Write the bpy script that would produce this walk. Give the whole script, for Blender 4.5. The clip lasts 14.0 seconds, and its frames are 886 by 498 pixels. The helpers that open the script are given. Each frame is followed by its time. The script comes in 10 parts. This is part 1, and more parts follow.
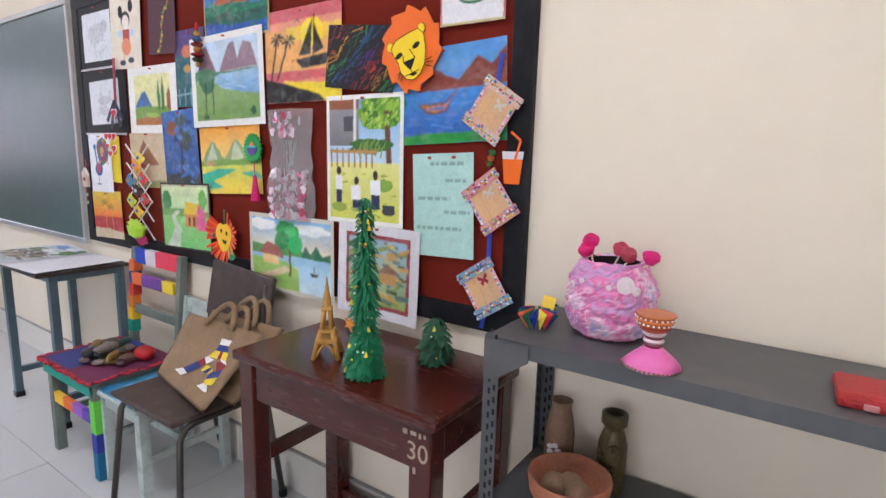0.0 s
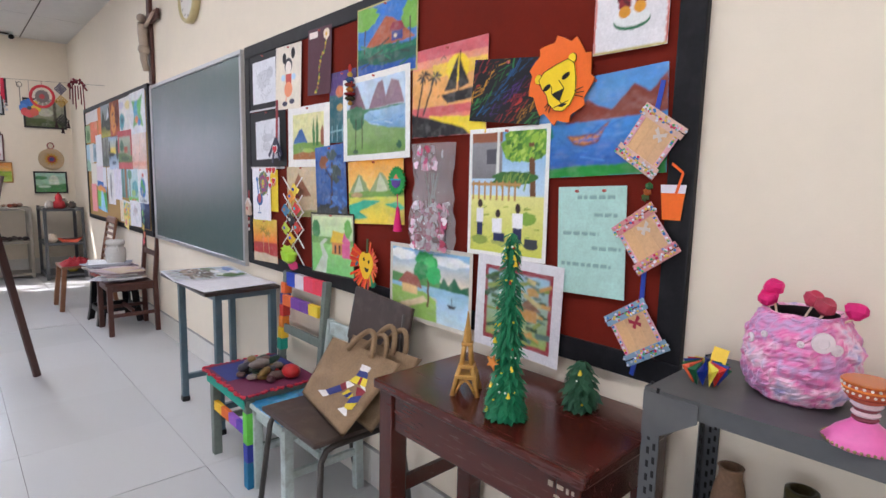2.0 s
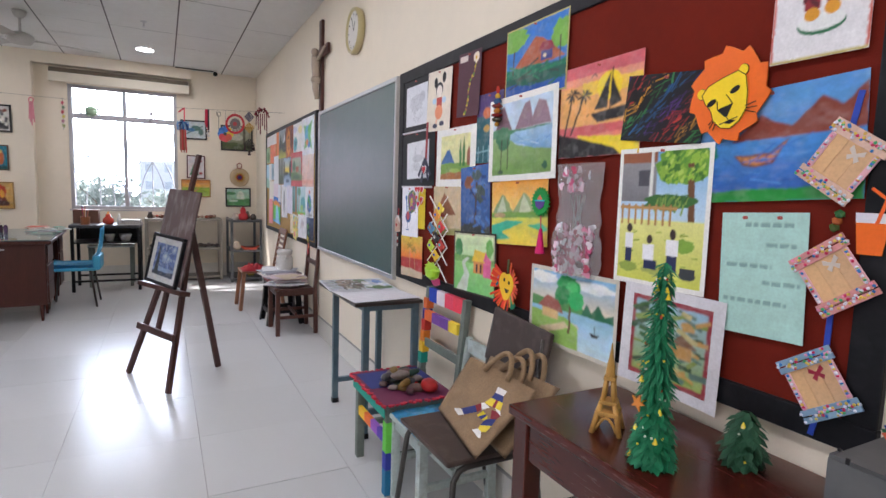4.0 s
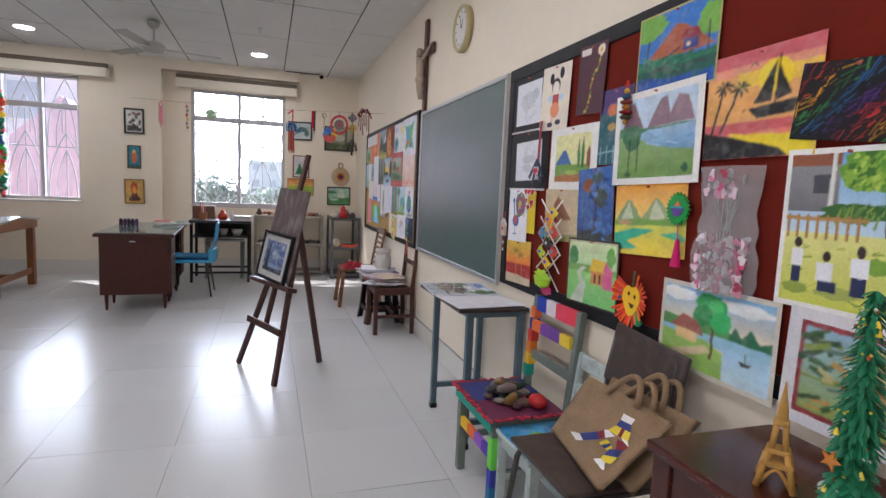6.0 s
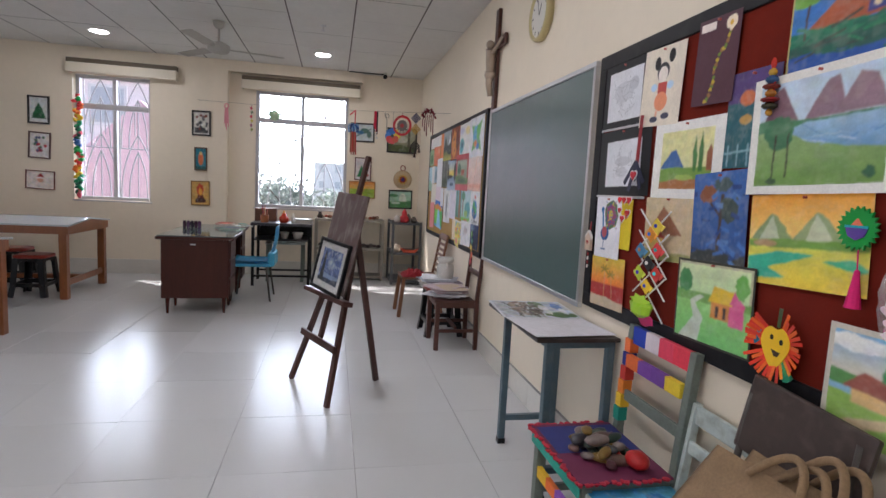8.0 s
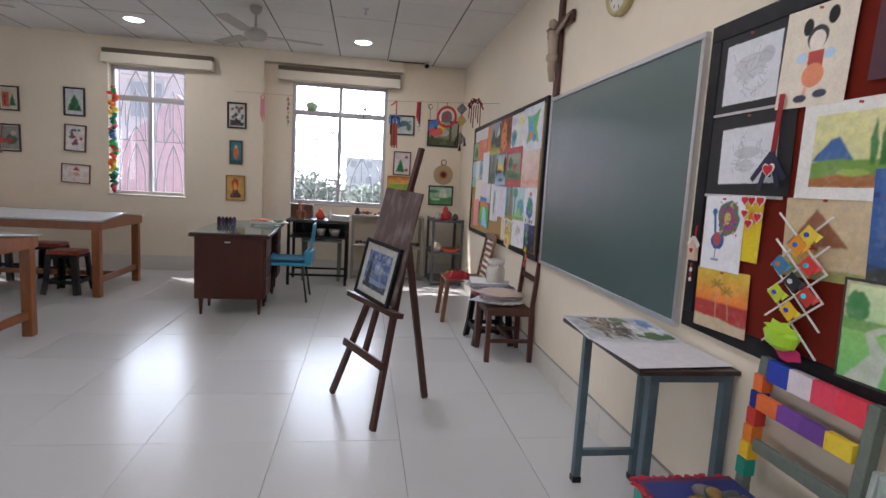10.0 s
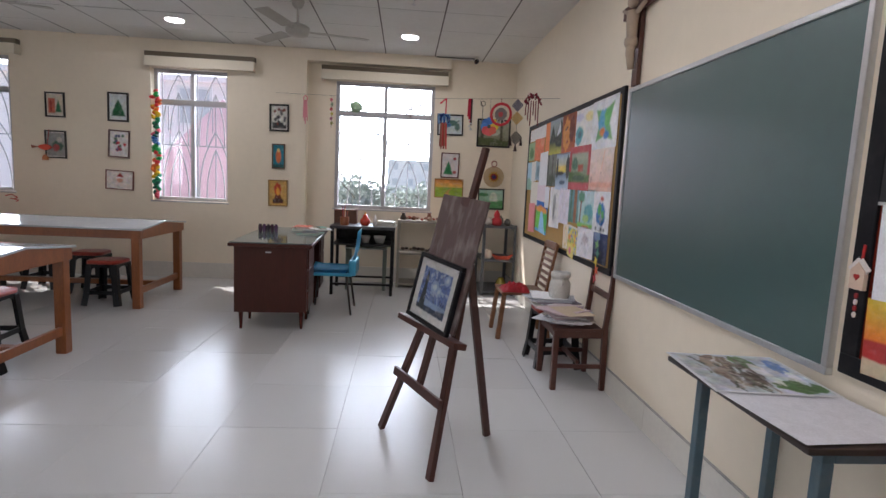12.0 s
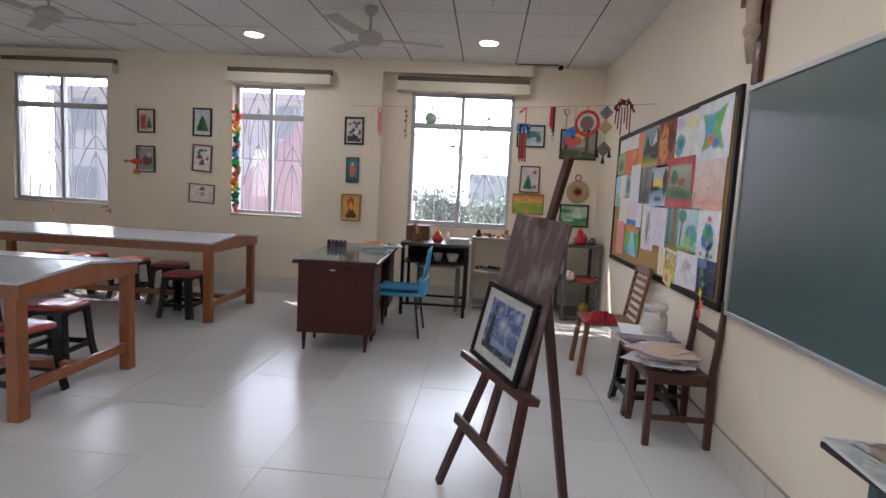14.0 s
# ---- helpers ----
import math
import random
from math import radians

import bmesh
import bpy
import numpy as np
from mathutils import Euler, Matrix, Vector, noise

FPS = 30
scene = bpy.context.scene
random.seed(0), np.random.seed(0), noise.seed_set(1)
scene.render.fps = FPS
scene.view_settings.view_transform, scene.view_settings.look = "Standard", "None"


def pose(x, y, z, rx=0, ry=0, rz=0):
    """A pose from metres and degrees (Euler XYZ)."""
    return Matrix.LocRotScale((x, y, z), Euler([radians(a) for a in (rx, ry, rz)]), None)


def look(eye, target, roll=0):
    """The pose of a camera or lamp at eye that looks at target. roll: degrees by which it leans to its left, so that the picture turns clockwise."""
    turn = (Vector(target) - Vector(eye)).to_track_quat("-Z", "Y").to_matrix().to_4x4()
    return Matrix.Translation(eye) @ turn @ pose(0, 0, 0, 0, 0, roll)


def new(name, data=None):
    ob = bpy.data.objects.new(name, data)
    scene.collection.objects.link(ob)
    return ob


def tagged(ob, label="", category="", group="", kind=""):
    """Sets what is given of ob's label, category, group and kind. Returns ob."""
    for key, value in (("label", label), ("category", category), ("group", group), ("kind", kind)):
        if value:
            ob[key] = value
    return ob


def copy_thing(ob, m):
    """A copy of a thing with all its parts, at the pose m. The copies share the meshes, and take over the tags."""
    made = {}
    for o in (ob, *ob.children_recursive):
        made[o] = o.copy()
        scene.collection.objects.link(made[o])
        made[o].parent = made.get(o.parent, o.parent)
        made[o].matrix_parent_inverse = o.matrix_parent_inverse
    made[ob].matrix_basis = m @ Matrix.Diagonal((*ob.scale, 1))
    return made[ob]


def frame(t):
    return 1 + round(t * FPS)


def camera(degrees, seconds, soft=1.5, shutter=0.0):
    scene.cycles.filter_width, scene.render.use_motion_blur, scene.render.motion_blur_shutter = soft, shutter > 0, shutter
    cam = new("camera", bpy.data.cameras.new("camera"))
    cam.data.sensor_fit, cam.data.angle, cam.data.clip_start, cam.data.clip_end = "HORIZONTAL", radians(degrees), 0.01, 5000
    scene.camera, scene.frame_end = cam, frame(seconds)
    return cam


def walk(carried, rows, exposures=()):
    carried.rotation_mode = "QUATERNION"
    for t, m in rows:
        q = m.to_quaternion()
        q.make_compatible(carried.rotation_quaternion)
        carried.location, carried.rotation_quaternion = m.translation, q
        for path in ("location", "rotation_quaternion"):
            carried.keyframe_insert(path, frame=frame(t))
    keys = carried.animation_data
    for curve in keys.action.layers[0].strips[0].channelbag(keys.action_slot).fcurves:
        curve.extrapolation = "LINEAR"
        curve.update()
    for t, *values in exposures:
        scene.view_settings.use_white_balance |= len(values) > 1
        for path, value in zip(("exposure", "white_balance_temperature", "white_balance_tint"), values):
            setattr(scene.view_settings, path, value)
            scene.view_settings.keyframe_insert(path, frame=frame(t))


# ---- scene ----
cam = camera(78.9, 14.0)
PATH = [
    (0, (0.207, 0.055, 1.319), (-0.902, 1.684, 0.981), 1.6),
    (0.5, (0.189, 0.04, 1.32), (-0.986, 1.624, 0.992), 1.6),
    (1, (0.165, 0.043, 1.324), (-1.096, 1.565, 1.018), 1.6),
    (1.5, (0.145, 0.043, 1.333), (-1.213, 1.484, 1.054), 1.4),
    (2, (0.132, 0.049, 1.334), (-1.326, 1.395, 1.083), 1.3),
    (2.5, (0.121, 0.058, 1.337), (-1.425, 1.304, 1.103), 1.3),
    (3, (0.114, 0.059, 1.339), (-1.515, 1.199, 1.118), 1.3),
    (3.5, (0.114, 0.06, 1.343), (-1.585, 1.093, 1.133), 1.5),
    (4, (0.114, 0.067, 1.349), (-1.651, 0.986, 1.145), 1.8),
    (6.5, (-0.112, 0.003, 1.355), (-2.015, 0.578, 1.133), 2.6),
    (7, (-0.194, -0.009, 1.355), (-2.109, 0.519, 1.129), 2.6),
    (7.5, (-0.32, 0.038, 1.361), (-2.253, 0.502, 1.142), 2.7),
    (8, (-0.435, 0.072, 1.37), (-2.381, 0.478, 1.154), 3.0),
    (10.5, (-0.993, -0.04, 1.365), (-2.959, 0.228, 1.119), 3.2),
    (11, (-1.121, -0.026, 1.381), (-3.093, 0.199, 1.129), 3.1),
    (11.5, (-1.217, -0.044, 1.375), (-3.192, 0.145, 1.122), 2.9),
    (12, (-1.336, -0.096, 1.382), (-3.316, 0.054, 1.14), 2.7),
    (12.5, (-1.44, -0.124, 1.383), (-3.425, -0.038, 1.148), 2.6),
    (13, (-1.578, -0.097, 1.392), (-3.567, -0.102, 1.174), 2.6),
    (13.5, (-1.693, -0.055, 1.403), (-3.68, -0.146, 1.193), 2.8),
    (14, (-1.758, -0.03, 1.397), (-3.742, -0.179, 1.191), 3.0),
]
walk(cam, [(t, look(eye, target, roll)) for t, eye, target, roll in PATH],
     exposures=[(0, 1.58, 5700, 17), (4, 1.38, 5750, 17), (6.5, 1.08, 5850, 17), (8, 1.0, 5900, 17), (14, 0.9, 5950, 17)])

# ---- world, sun, lamps ----
SUN_WAY = Vector((0.55, 0.66, -1.0)).normalized()
world = bpy.data.worlds.new("sky")
scene.world = world
world.use_nodes = True
wn = world.node_tree
sky = wn.nodes.new("ShaderNodeTexSky")
sky.sky_type, sky.sun_disc = "NISHITA", False
sky.sun_elevation = math.asin(-SUN_WAY.z)
sky.sun_rotation = math.atan2(-SUN_WAY.x, -SUN_WAY.y)
sky.dust_density, sky.air_density = 1.5, 1.0
wn.links.new(sky.outputs["Color"], wn.nodes["Background"].inputs["Color"])
wn.nodes["Background"].inputs["Strength"].default_value = 0.15
sun = new("sun", bpy.data.lights.new("sun", "SUN"))
sun.data.energy, sun.data.angle, sun.data.color = 4.0, radians(0.6), (1.0, 0.93, 0.82)
sun.matrix_world = look((0, 0, 8), Vector((0, 0, 8)) + SUN_WAY)

# fill lamps added at assumed openings of the unseen long wall
FILL_TONE = (1.0, 0.975, 0.95)
for k, (x, y, turn, wide, watts) in enumerate(((-0.8, -7.36, 0, 1.5, 13), (1.6, -7.36, 0, 1.5, 20))):
    lamp = new("window_daylight", bpy.data.lights.new("window_daylight", "AREA"))
    lamp.data.shape, lamp.data.size, lamp.data.size_y, lamp.data.energy, lamp.data.color = "RECTANGLE", wide, 1.5, watts, FILL_TONE
    lamp.matrix_world = pose(x, y, 1.72, 90, 0, turn)

# ---- materials ----
def node_mat(name, color, rough=0.6, metal=0.0, vary=0.12, scale=6.0, bump=0.0, bump_scale=60.0, coat=0.0, dirt=None, dirt_amount=0.0, dirt_scale=2.5, stretch=(1, 1, 1), per_object=0.0, spec=0.5, coat_rough=0.15, gloss_vary=0.06):
    """A painted or natural surface: two scales of tone, optional dirt patches and fine relief."""
    m = bpy.data.materials.new(name)
    m.use_nodes = True
    t = m.node_tree
    p = t.nodes["Principled BSDF"]
    p.inputs["Roughness"].default_value, p.inputs["Metallic"].default_value = rough, metal
    p.inputs["Coat Weight"].default_value = coat
    p.inputs["Coat Roughness"].default_value = coat_rough
    p.inputs["Specular IOR Level"].default_value = spec
    co = t.nodes.new("ShaderNodeTexCoord")
    mp = t.nodes.new("ShaderNodeMapping")
    mp.inputs["Scale"].default_value = stretch
    t.links.new(co.outputs["Object"], mp.inputs["Vector"])
    big = t.nodes.new("ShaderNodeTexNoise")
    big.inputs["Scale"].default_value, big.inputs["Detail"].default_value = scale, 6
    small = t.nodes.new("ShaderNodeTexNoise")
    small.inputs["Scale"].default_value, small.inputs["Detail"].default_value = scale * 9, 4
    for n in (big, small):
        t.links.new(mp.outputs["Vector"], n.inputs["Vector"])
    add = t.nodes.new("ShaderNodeMath")
    add.operation = "ADD"
    t.links.new(big.outputs["Fac"], add.inputs[0])
    t.links.new(small.outputs["Fac"], add.inputs[1])
    rng = t.nodes.new("ShaderNodeMapRange")
    rng.inputs["From Min"].default_value, rng.inputs["From Max"].default_value = 0.6, 1.4
    rng.inputs["To Min"].default_value, rng.inputs["To Max"].default_value = 1 - vary, 1 + vary
    t.links.new(add.outputs[0], rng.inputs["Value"])
    hsv = t.nodes.new("ShaderNodeHueSaturation")
    hsv.inputs["Color"].default_value = (*color, 1)
    value = rng.outputs["Result"]
    if per_object:
        info = t.nodes.new("ShaderNodeObjectInfo")
        r2 = t.nodes.new("ShaderNodeMapRange")
        r2.inputs["To Min"].default_value, r2.inputs["To Max"].default_value = 1 - per_object, 1 + per_object
        t.links.new(info.outputs["Random"], r2.inputs["Value"])
        mul = t.nodes.new("ShaderNodeMath")
        mul.operation = "MULTIPLY"
        t.links.new(value, mul.inputs[0])
        t.links.new(r2.outputs["Result"], mul.inputs[1])
        value = mul.outputs[0]
    t.links.new(value, hsv.inputs["Value"])
    out = hsv.outputs["Color"]
    if dirt:
        dn = t.nodes.new("ShaderNodeTexNoise")
        dn.inputs["Scale"].default_value, dn.inputs["Detail"].default_value = dirt_scale, 8
        t.links.new(mp.outputs["Vector"], dn.inputs["Vector"])
        dr = t.nodes.new("ShaderNodeMapRange")
        dr.inputs["From Min"].default_value, dr.inputs["From Max"].default_value = 0.5, 0.75
        dr.inputs["To Max"].default_value = dirt_amount
        t.links.new(dn.outputs["Fac"], dr.inputs["Value"])
        mix = t.nodes.new("ShaderNodeMix")
        mix.data_type = "RGBA"
        t.links.new(dr.outputs["Result"], mix.inputs[0])
        t.links.new(out, mix.inputs[6])
        mix.inputs[7].default_value = (*dirt, 1)
        out = mix.outputs[2]
    t.links.new(out, p.inputs["Base Color"])
    rr = t.nodes.new("ShaderNodeMapRange")
    rr.inputs["From Min"].default_value, rr.inputs["From Max"].default_value = 0.6, 1.4
    rr.inputs["To Min"].default_value, rr.inputs["To Max"].default_value = max(0.02, rough - gloss_vary), min(1, rough + gloss_vary)
    t.links.new(add.outputs[0], rr.inputs["Value"])
    t.links.new(rr.outputs["Result"], p.inputs["Roughness"])
    if bump:
        bn = t.nodes.new("ShaderNodeTexNoise")
        bn.inputs["Scale"].default_value, bn.inputs["Detail"].default_value = bump_scale, 5
        t.links.new(mp.outputs["Vector"], bn.inputs["Vector"])
        b = t.nodes.new("ShaderNodeBump")
        b.inputs["Strength"].default_value, b.inputs["Distance"].default_value = bump, 0.01
        t.links.new(bn.outputs["Fac"], b.inputs["Height"])
        t.links.new(b.outputs["Normal"], p.inputs["Normal"])
    return m


def paint_mat(name, rough=0.7, mottle=0.16, coat=0.0, thin=0.0):
    """Paper or card whose own colours are stored with the mesh, with the blotches of a water-colour wash."""
    m = bpy.data.materials.new(name)
    m.use_nodes = True
    t = m.node_tree
    p = t.nodes["Principled BSDF"]
    p.inputs["Roughness"].default_value = rough
    p.inputs["Coat Weight"].default_value = coat
    at = t.nodes.new("ShaderNodeVertexColor")
    at.layer_name = "tint"
    co = t.nodes.new("ShaderNodeTexCoord")
    n1 = t.nodes.new("ShaderNodeTexNoise")
    n1.inputs["Scale"].default_value, n1.inputs["Detail"].default_value, n1.inputs["Distortion"].default_value = 22, 7, 1.2
    n2 = t.nodes.new("ShaderNodeTexNoise")
    n2.inputs["Scale"].default_value, n2.inputs["Detail"].default_value = 140, 3
    for n in (n1, n2):
        t.links.new(co.outputs["Object"], n.inputs["Vector"])
    add = t.nodes.new("ShaderNodeMath")
    add.operation = "ADD"
    t.links.new(n1.outputs["Fac"], add.inputs[0])
    t.links.new(n2.outputs["Fac"], add.inputs[1])
    r = t.nodes.new("ShaderNodeMapRange")
    r.inputs["From Min"].default_value, r.inputs["From Max"].default_value = 0.6, 1.4
    r.inputs["To Min"].default_value, r.inputs["To Max"].default_value = 1 - mottle, 1 + mottle
    t.links.new(add.outputs[0], r.inputs["Value"])
    h = t.nodes.new("ShaderNodeHueSaturation")
    t.links.new(at.outputs["Color"], h.inputs["Color"])
    t.links.new(r.outputs["Result"], h.inputs["Value"])
    wash = t.nodes.new("ShaderNodeTexNoise")
    wash.inputs["Scale"].default_value, wash.inputs["Detail"].default_value, wash.inputs["Distortion"].default_value = 16, 3, 0.8
    t.links.new(co.outputs["Object"], wash.inputs["Vector"])
    wr = t.nodes.new("ShaderNodeMapRange")
    wr.inputs["From Min"].default_value, wr.inputs["From Max"].default_value = 0.48, 0.75
    wr.inputs["To Max"].default_value = thin
    t.links.new(wash.outputs["Fac"], wr.inputs["Value"])
    mix = t.nodes.new("ShaderNodeMix")
    mix.data_type = "RGBA"
    t.links.new(wr.outputs["Result"], mix.inputs[0])
    t.links.new(h.outputs["Color"], mix.inputs[6])
    mix.inputs[7].default_value = (0.70, 0.68, 0.62, 1)
    t.links.new(mix.outputs[2], p.inputs["Base Color"])
    return m


def glass_mat(name, tint=(1, 1, 1), rough=0.0, clear=0.9):
    m = bpy.data.materials.new(name)
    m.use_nodes = True
    t = m.node_tree
    for n in list(t.nodes):
        if n.type == "BSDF_PRINCIPLED":
            t.nodes.remove(n)
    tr, gl, mx = t.nodes.new("ShaderNodeBsdfTransparent"), t.nodes.new("ShaderNodeBsdfGlossy"), t.nodes.new("ShaderNodeMixShader")
    tr.inputs["Color"].default_value = (*tint, 1)
    gl.inputs["Roughness"].default_value = rough
    fr = t.nodes.new("ShaderNodeFresnel")
    fr.inputs["IOR"].default_value = 1.45
    t.links.new(fr.outputs[0], mx.inputs[0])
    t.links.new(tr.outputs[0], mx.inputs[1])
    t.links.new(gl.outputs[0], mx.inputs[2])
    t.links.new(mx.outputs[0], t.nodes["Material Output"].inputs["Surface"])
    return m


def glow_mat(name, color, strength):
    m = bpy.data.materials.new(name)
    m.use_nodes = True
    p = m.node_tree.nodes["Principled BSDF"]
    p.inputs["Emission Color"].default_value = (*color, 1)
    p.inputs["Emission Strength"].default_value = strength
    return m


WALL = node_mat("cream_wall_paint", (0.81, 0.722, 0.58), 0.6, vary=0.03, scale=1.6, bump=0.06, bump_scale=180, dirt=(0.62, 0.55, 0.44), dirt_amount=0.12, dirt_scale=1.3)
SKIRT = node_mat("skirting_tile", (0.66, 0.63, 0.57), 0.35, vary=0.06, scale=4)
FLOOR = node_mat("polished_floor_tile", (0.56, 0.56, 0.555), 0.225, vary=0.0, scale=1.2, per_object=0.03, gloss_vary=0.0, spec=0.12)
GROUT = node_mat("grey_grout", (0.36, 0.35, 0.33), 0.85, vary=0.15, scale=20)
CEILING = node_mat("ceiling_board", (0.74, 0.73, 0.70), 0.85, vary=0.05, scale=2.2, bump=0.15, bump_scale=160, dirt=(0.52, 0.47, 0.40), dirt_amount=0.35, dirt_scale=1.1)
GAP_DARK = node_mat("ceiling_gap_dark", (0.085, 0.075, 0.065), 0.6, vary=0.1)
CHALK = node_mat("green_chalkboard", (0.042, 0.094, 0.091), 0.40, spec=0.8, coat=0.5, coat_rough=0.27, vary=0.12, scale=2, dirt=(0.16, 0.20, 0.19), dirt_amount=0.16, dirt_scale=1.6, bump=0.04, bump_scale=200)
ALU = node_mat("aluminium", (0.62, 0.62, 0.63), 0.38, metal=0.85, vary=0.06, scale=14)
BLACK_FRAME = node_mat("black_frame_paint", (0.010, 0.010, 0.012), 0.45, spec=0.2, vary=0.3, scale=9, dirt=(0.08, 0.08, 0.08), dirt_amount=0.15, dirt_scale=14)
RED_BOARD = node_mat("maroon_board_cloth", (0.155, 0.015, 0.007), 0.85, spec=0.15, vary=0.12, scale=3, bump=0.15, bump_scale=320)
DARK_WOOD = node_mat("dark_mahogany", (0.066, 0.0115, 0.0075), 0.24, spec=0.45, vary=0.2, scale=3, stretch=(0.6, 6, 6), coat=0.2, dirt=(0.11, 0.04, 0.025), dirt_amount=0.04, dirt_scale=9)
DESK_WOOD = node_mat("desk_laminate", (0.056, 0.012, 0.0075), 0.36, spec=0.3, vary=0.3, scale=2.2, stretch=(7, 7, 0.6), coat=0.15)
EASEL_WOOD = node_mat("easel_wood", (0.062, 0.019, 0.014), 0.42, vary=0.3, scale=6, stretch=(4, 4, 0.7), coat=0.1)
CHAIR_WOOD = node_mat("chair_wood", (0.075, 0.023, 0.015), 0.42, vary=0.3, scale=5, stretch=(4, 4, 0.8), coat=0.1)
ORANGE_WOOD = node_mat("varnished_teak", (0.26, 0.085, 0.024), 0.36, vary=0.3, scale=4, stretch=(4, 4, 0.7), coat=0.2)
TAN_PLASTIC = node_mat("tan_plastic", (0.19, 0.080, 0.034), 0.4, vary=0.12, scale=6)
GREY_STEEL = node_mat("grey_rack_paint", (0.082, 0.086, 0.09), 0.45, vary=0.12, scale=5, dirt=(0.24, 0.22, 0.20), dirt_amount=0.3, dirt_scale=7)
BLUE_STEEL = node_mat("blue_grey_paint", (0.075, 0.125, 0.155), 0.45, vary=0.15, scale=8, dirt=(0.20, 0.18, 0.15), dirt_amount=0.3, dirt_scale=16)
TUBE_STEEL = node_mat("dark_tube_steel", (0.07, 0.062, 0.055), 0.4, metal=0.5, vary=0.2, scale=12)
BLACK_PLASTIC = node_mat("black_plastic", (0.007, 0.007, 0.008), 0.32, spec=0.3, vary=0.2, scale=9)
RED_PLASTIC = node_mat("red_stool_plastic", (0.36, 0.045, 0.028), 0.3, vary=0.15, scale=9)
BLUE_PLASTIC = node_mat("sky_blue_plastic", (0.06, 0.38, 0.60), 0.35, vary=0.08, scale=5)
TABLE_WHITE = node_mat("white_laminate", (0.50, 0.53, 0.56), 0.16, vary=0.05, scale=3)
DARK_GLASS_TOP = node_mat("glass_desk_top", (0.10, 0.14, 0.14), 0.06, vary=0.05, scale=4)
WHITE_FRAME = node_mat("window_frame_paint", (0.46, 0.45, 0.46), 0.45, vary=0.06, scale=8)
GRILLE = node_mat("grille_paint", (0.24, 0.23, 0.23), 0.5, vary=0.08)
GLASS = glass_mat("window_glass", (0.97, 0.98, 0.98))
PAINT = paint_mat("painted_paper", 0.7, 0.12)
ART = paint_mat("water_colour", 0.65, 0.09, 0.0, 0.05)
GLOSS_PAINT = paint_mat("glossy_card", 0.35, 0.06)
CREAM_BOARD = node_mat("blind_box_cream", (0.74, 0.68, 0.55), 0.55, vary=0.04)
WHITE_PLASTIC = node_mat("white_plastic", (0.72, 0.70, 0.66), 0.4, vary=0.05)
JUTE = node_mat("jute_cloth", (0.30, 0.195, 0.105), 0.9, vary=0.2, scale=14, bump=0.5, bump_scale=420)

# ---- mesh helpers ----
def part(name, bm, material, parent=None, label="", smooth=False):
    """Links a bmesh as one mesh object under a thing or a part."""
    bmesh.ops.recalc_face_normals(bm, faces=bm.faces)
    me = bpy.data.meshes.new(name)
    bm.to_mesh(me)
    bm.free()
    if smooth:
        for f in me.polygons:
            f.use_smooth = True
    me.materials.append(material)
    ob = new(name, me)
    if parent is not None:
        ob.parent = parent
    if label:
        ob["label"] = label
    return ob


def thing(name, label, category, at=(0, 0, 0), rz=0.0, group="", rx=0.0, ry=0.0, kind=""):
    ob = new(name)
    ob.empty_display_size = 0.05
    ob.matrix_world = pose(*at, rx, ry, rz)
    return tagged(ob, label, category, group, kind)


def box(bm, a, b, bevel=0.0, m=None):
    """An axis-aligned block from corner a to corner b, with rounded edges."""
    lo = [min(p, q) for p, q in zip(a, b)]
    hi = [max(p, q) for p, q in zip(a, b)]
    tmp = bmesh.new()
    bmesh.ops.create_cube(tmp, size=1)
    for v in tmp.verts:
        v.co = Vector([lo[i] + (v.co[i] + 0.5) * (hi[i] - lo[i]) for i in range(3)])
    if bevel:
        bmesh.ops.bevel(tmp, geom=list(tmp.edges), offset=min(bevel, 0.45 * min(h - l for h, l in zip(hi, lo))), segments=2, profile=0.6, affect="EDGES")
    if m is not None:
        tmp.transform(m)
    join(bm, tmp)
    return bm


def join(bm, other):
    me = bpy.data.meshes.new("tmp")
    other.to_mesh(me)
    other.free()
    bm.from_mesh(me)
    bpy.data.meshes.remove(me)


def beam(bm, p, q, w, d, bevel=0.003, up=(0, 0, 1)):
    """A rectangular bar from p to q; w across, d along the 'up' side."""
    p, q = Vector(p), Vector(q)
    z = (q - p).normalized()
    u = Vector(up)
    if abs(z.dot(u)) > 0.98:
        u = Vector((0, 1, 0))
    x = u.cross(z).normalized()
    y = z.cross(x)
    m = Matrix((x, y, z)).transposed().to_4x4()
    m.translation = p
    return box(bm, (-w / 2, -d / 2, 0), (w / 2, d / 2, (q - p).length), bevel, m)


def tube(bm, points, r, n=10, taper=None):
    """A round bar along a polyline, closed at its ends."""
    pts = [Vector(p) for p in points]
    rings = []
    side = None
    for i, p in enumerate(pts):
        d = (pts[min(i + 1, len(pts) - 1)] - pts[max(i - 1, 0)]).normalized()
        if side is None or abs(side.dot(d)) > 0.95:
            side = d.orthogonal().normalized()
        side = (side - d * side.dot(d)).normalized()
        other = d.cross(side)
        rr = r if taper is None else r + (taper - r) * i / (len(pts) - 1)
        rings.append([bm.verts.new(p + rr * (math.cos(a) * side + math.sin(a) * other)) for a in [2 * math.pi * k / n for k in range(n)]])
    for a, b in zip(rings, rings[1:]):
        for k in range(n):
            bm.faces.new((a[k], a[(k + 1) % n], b[(k + 1) % n], b[k]))
    bm.faces.new(rings[0][::-1])
    bm.faces.new(rings[-1])
    return bm


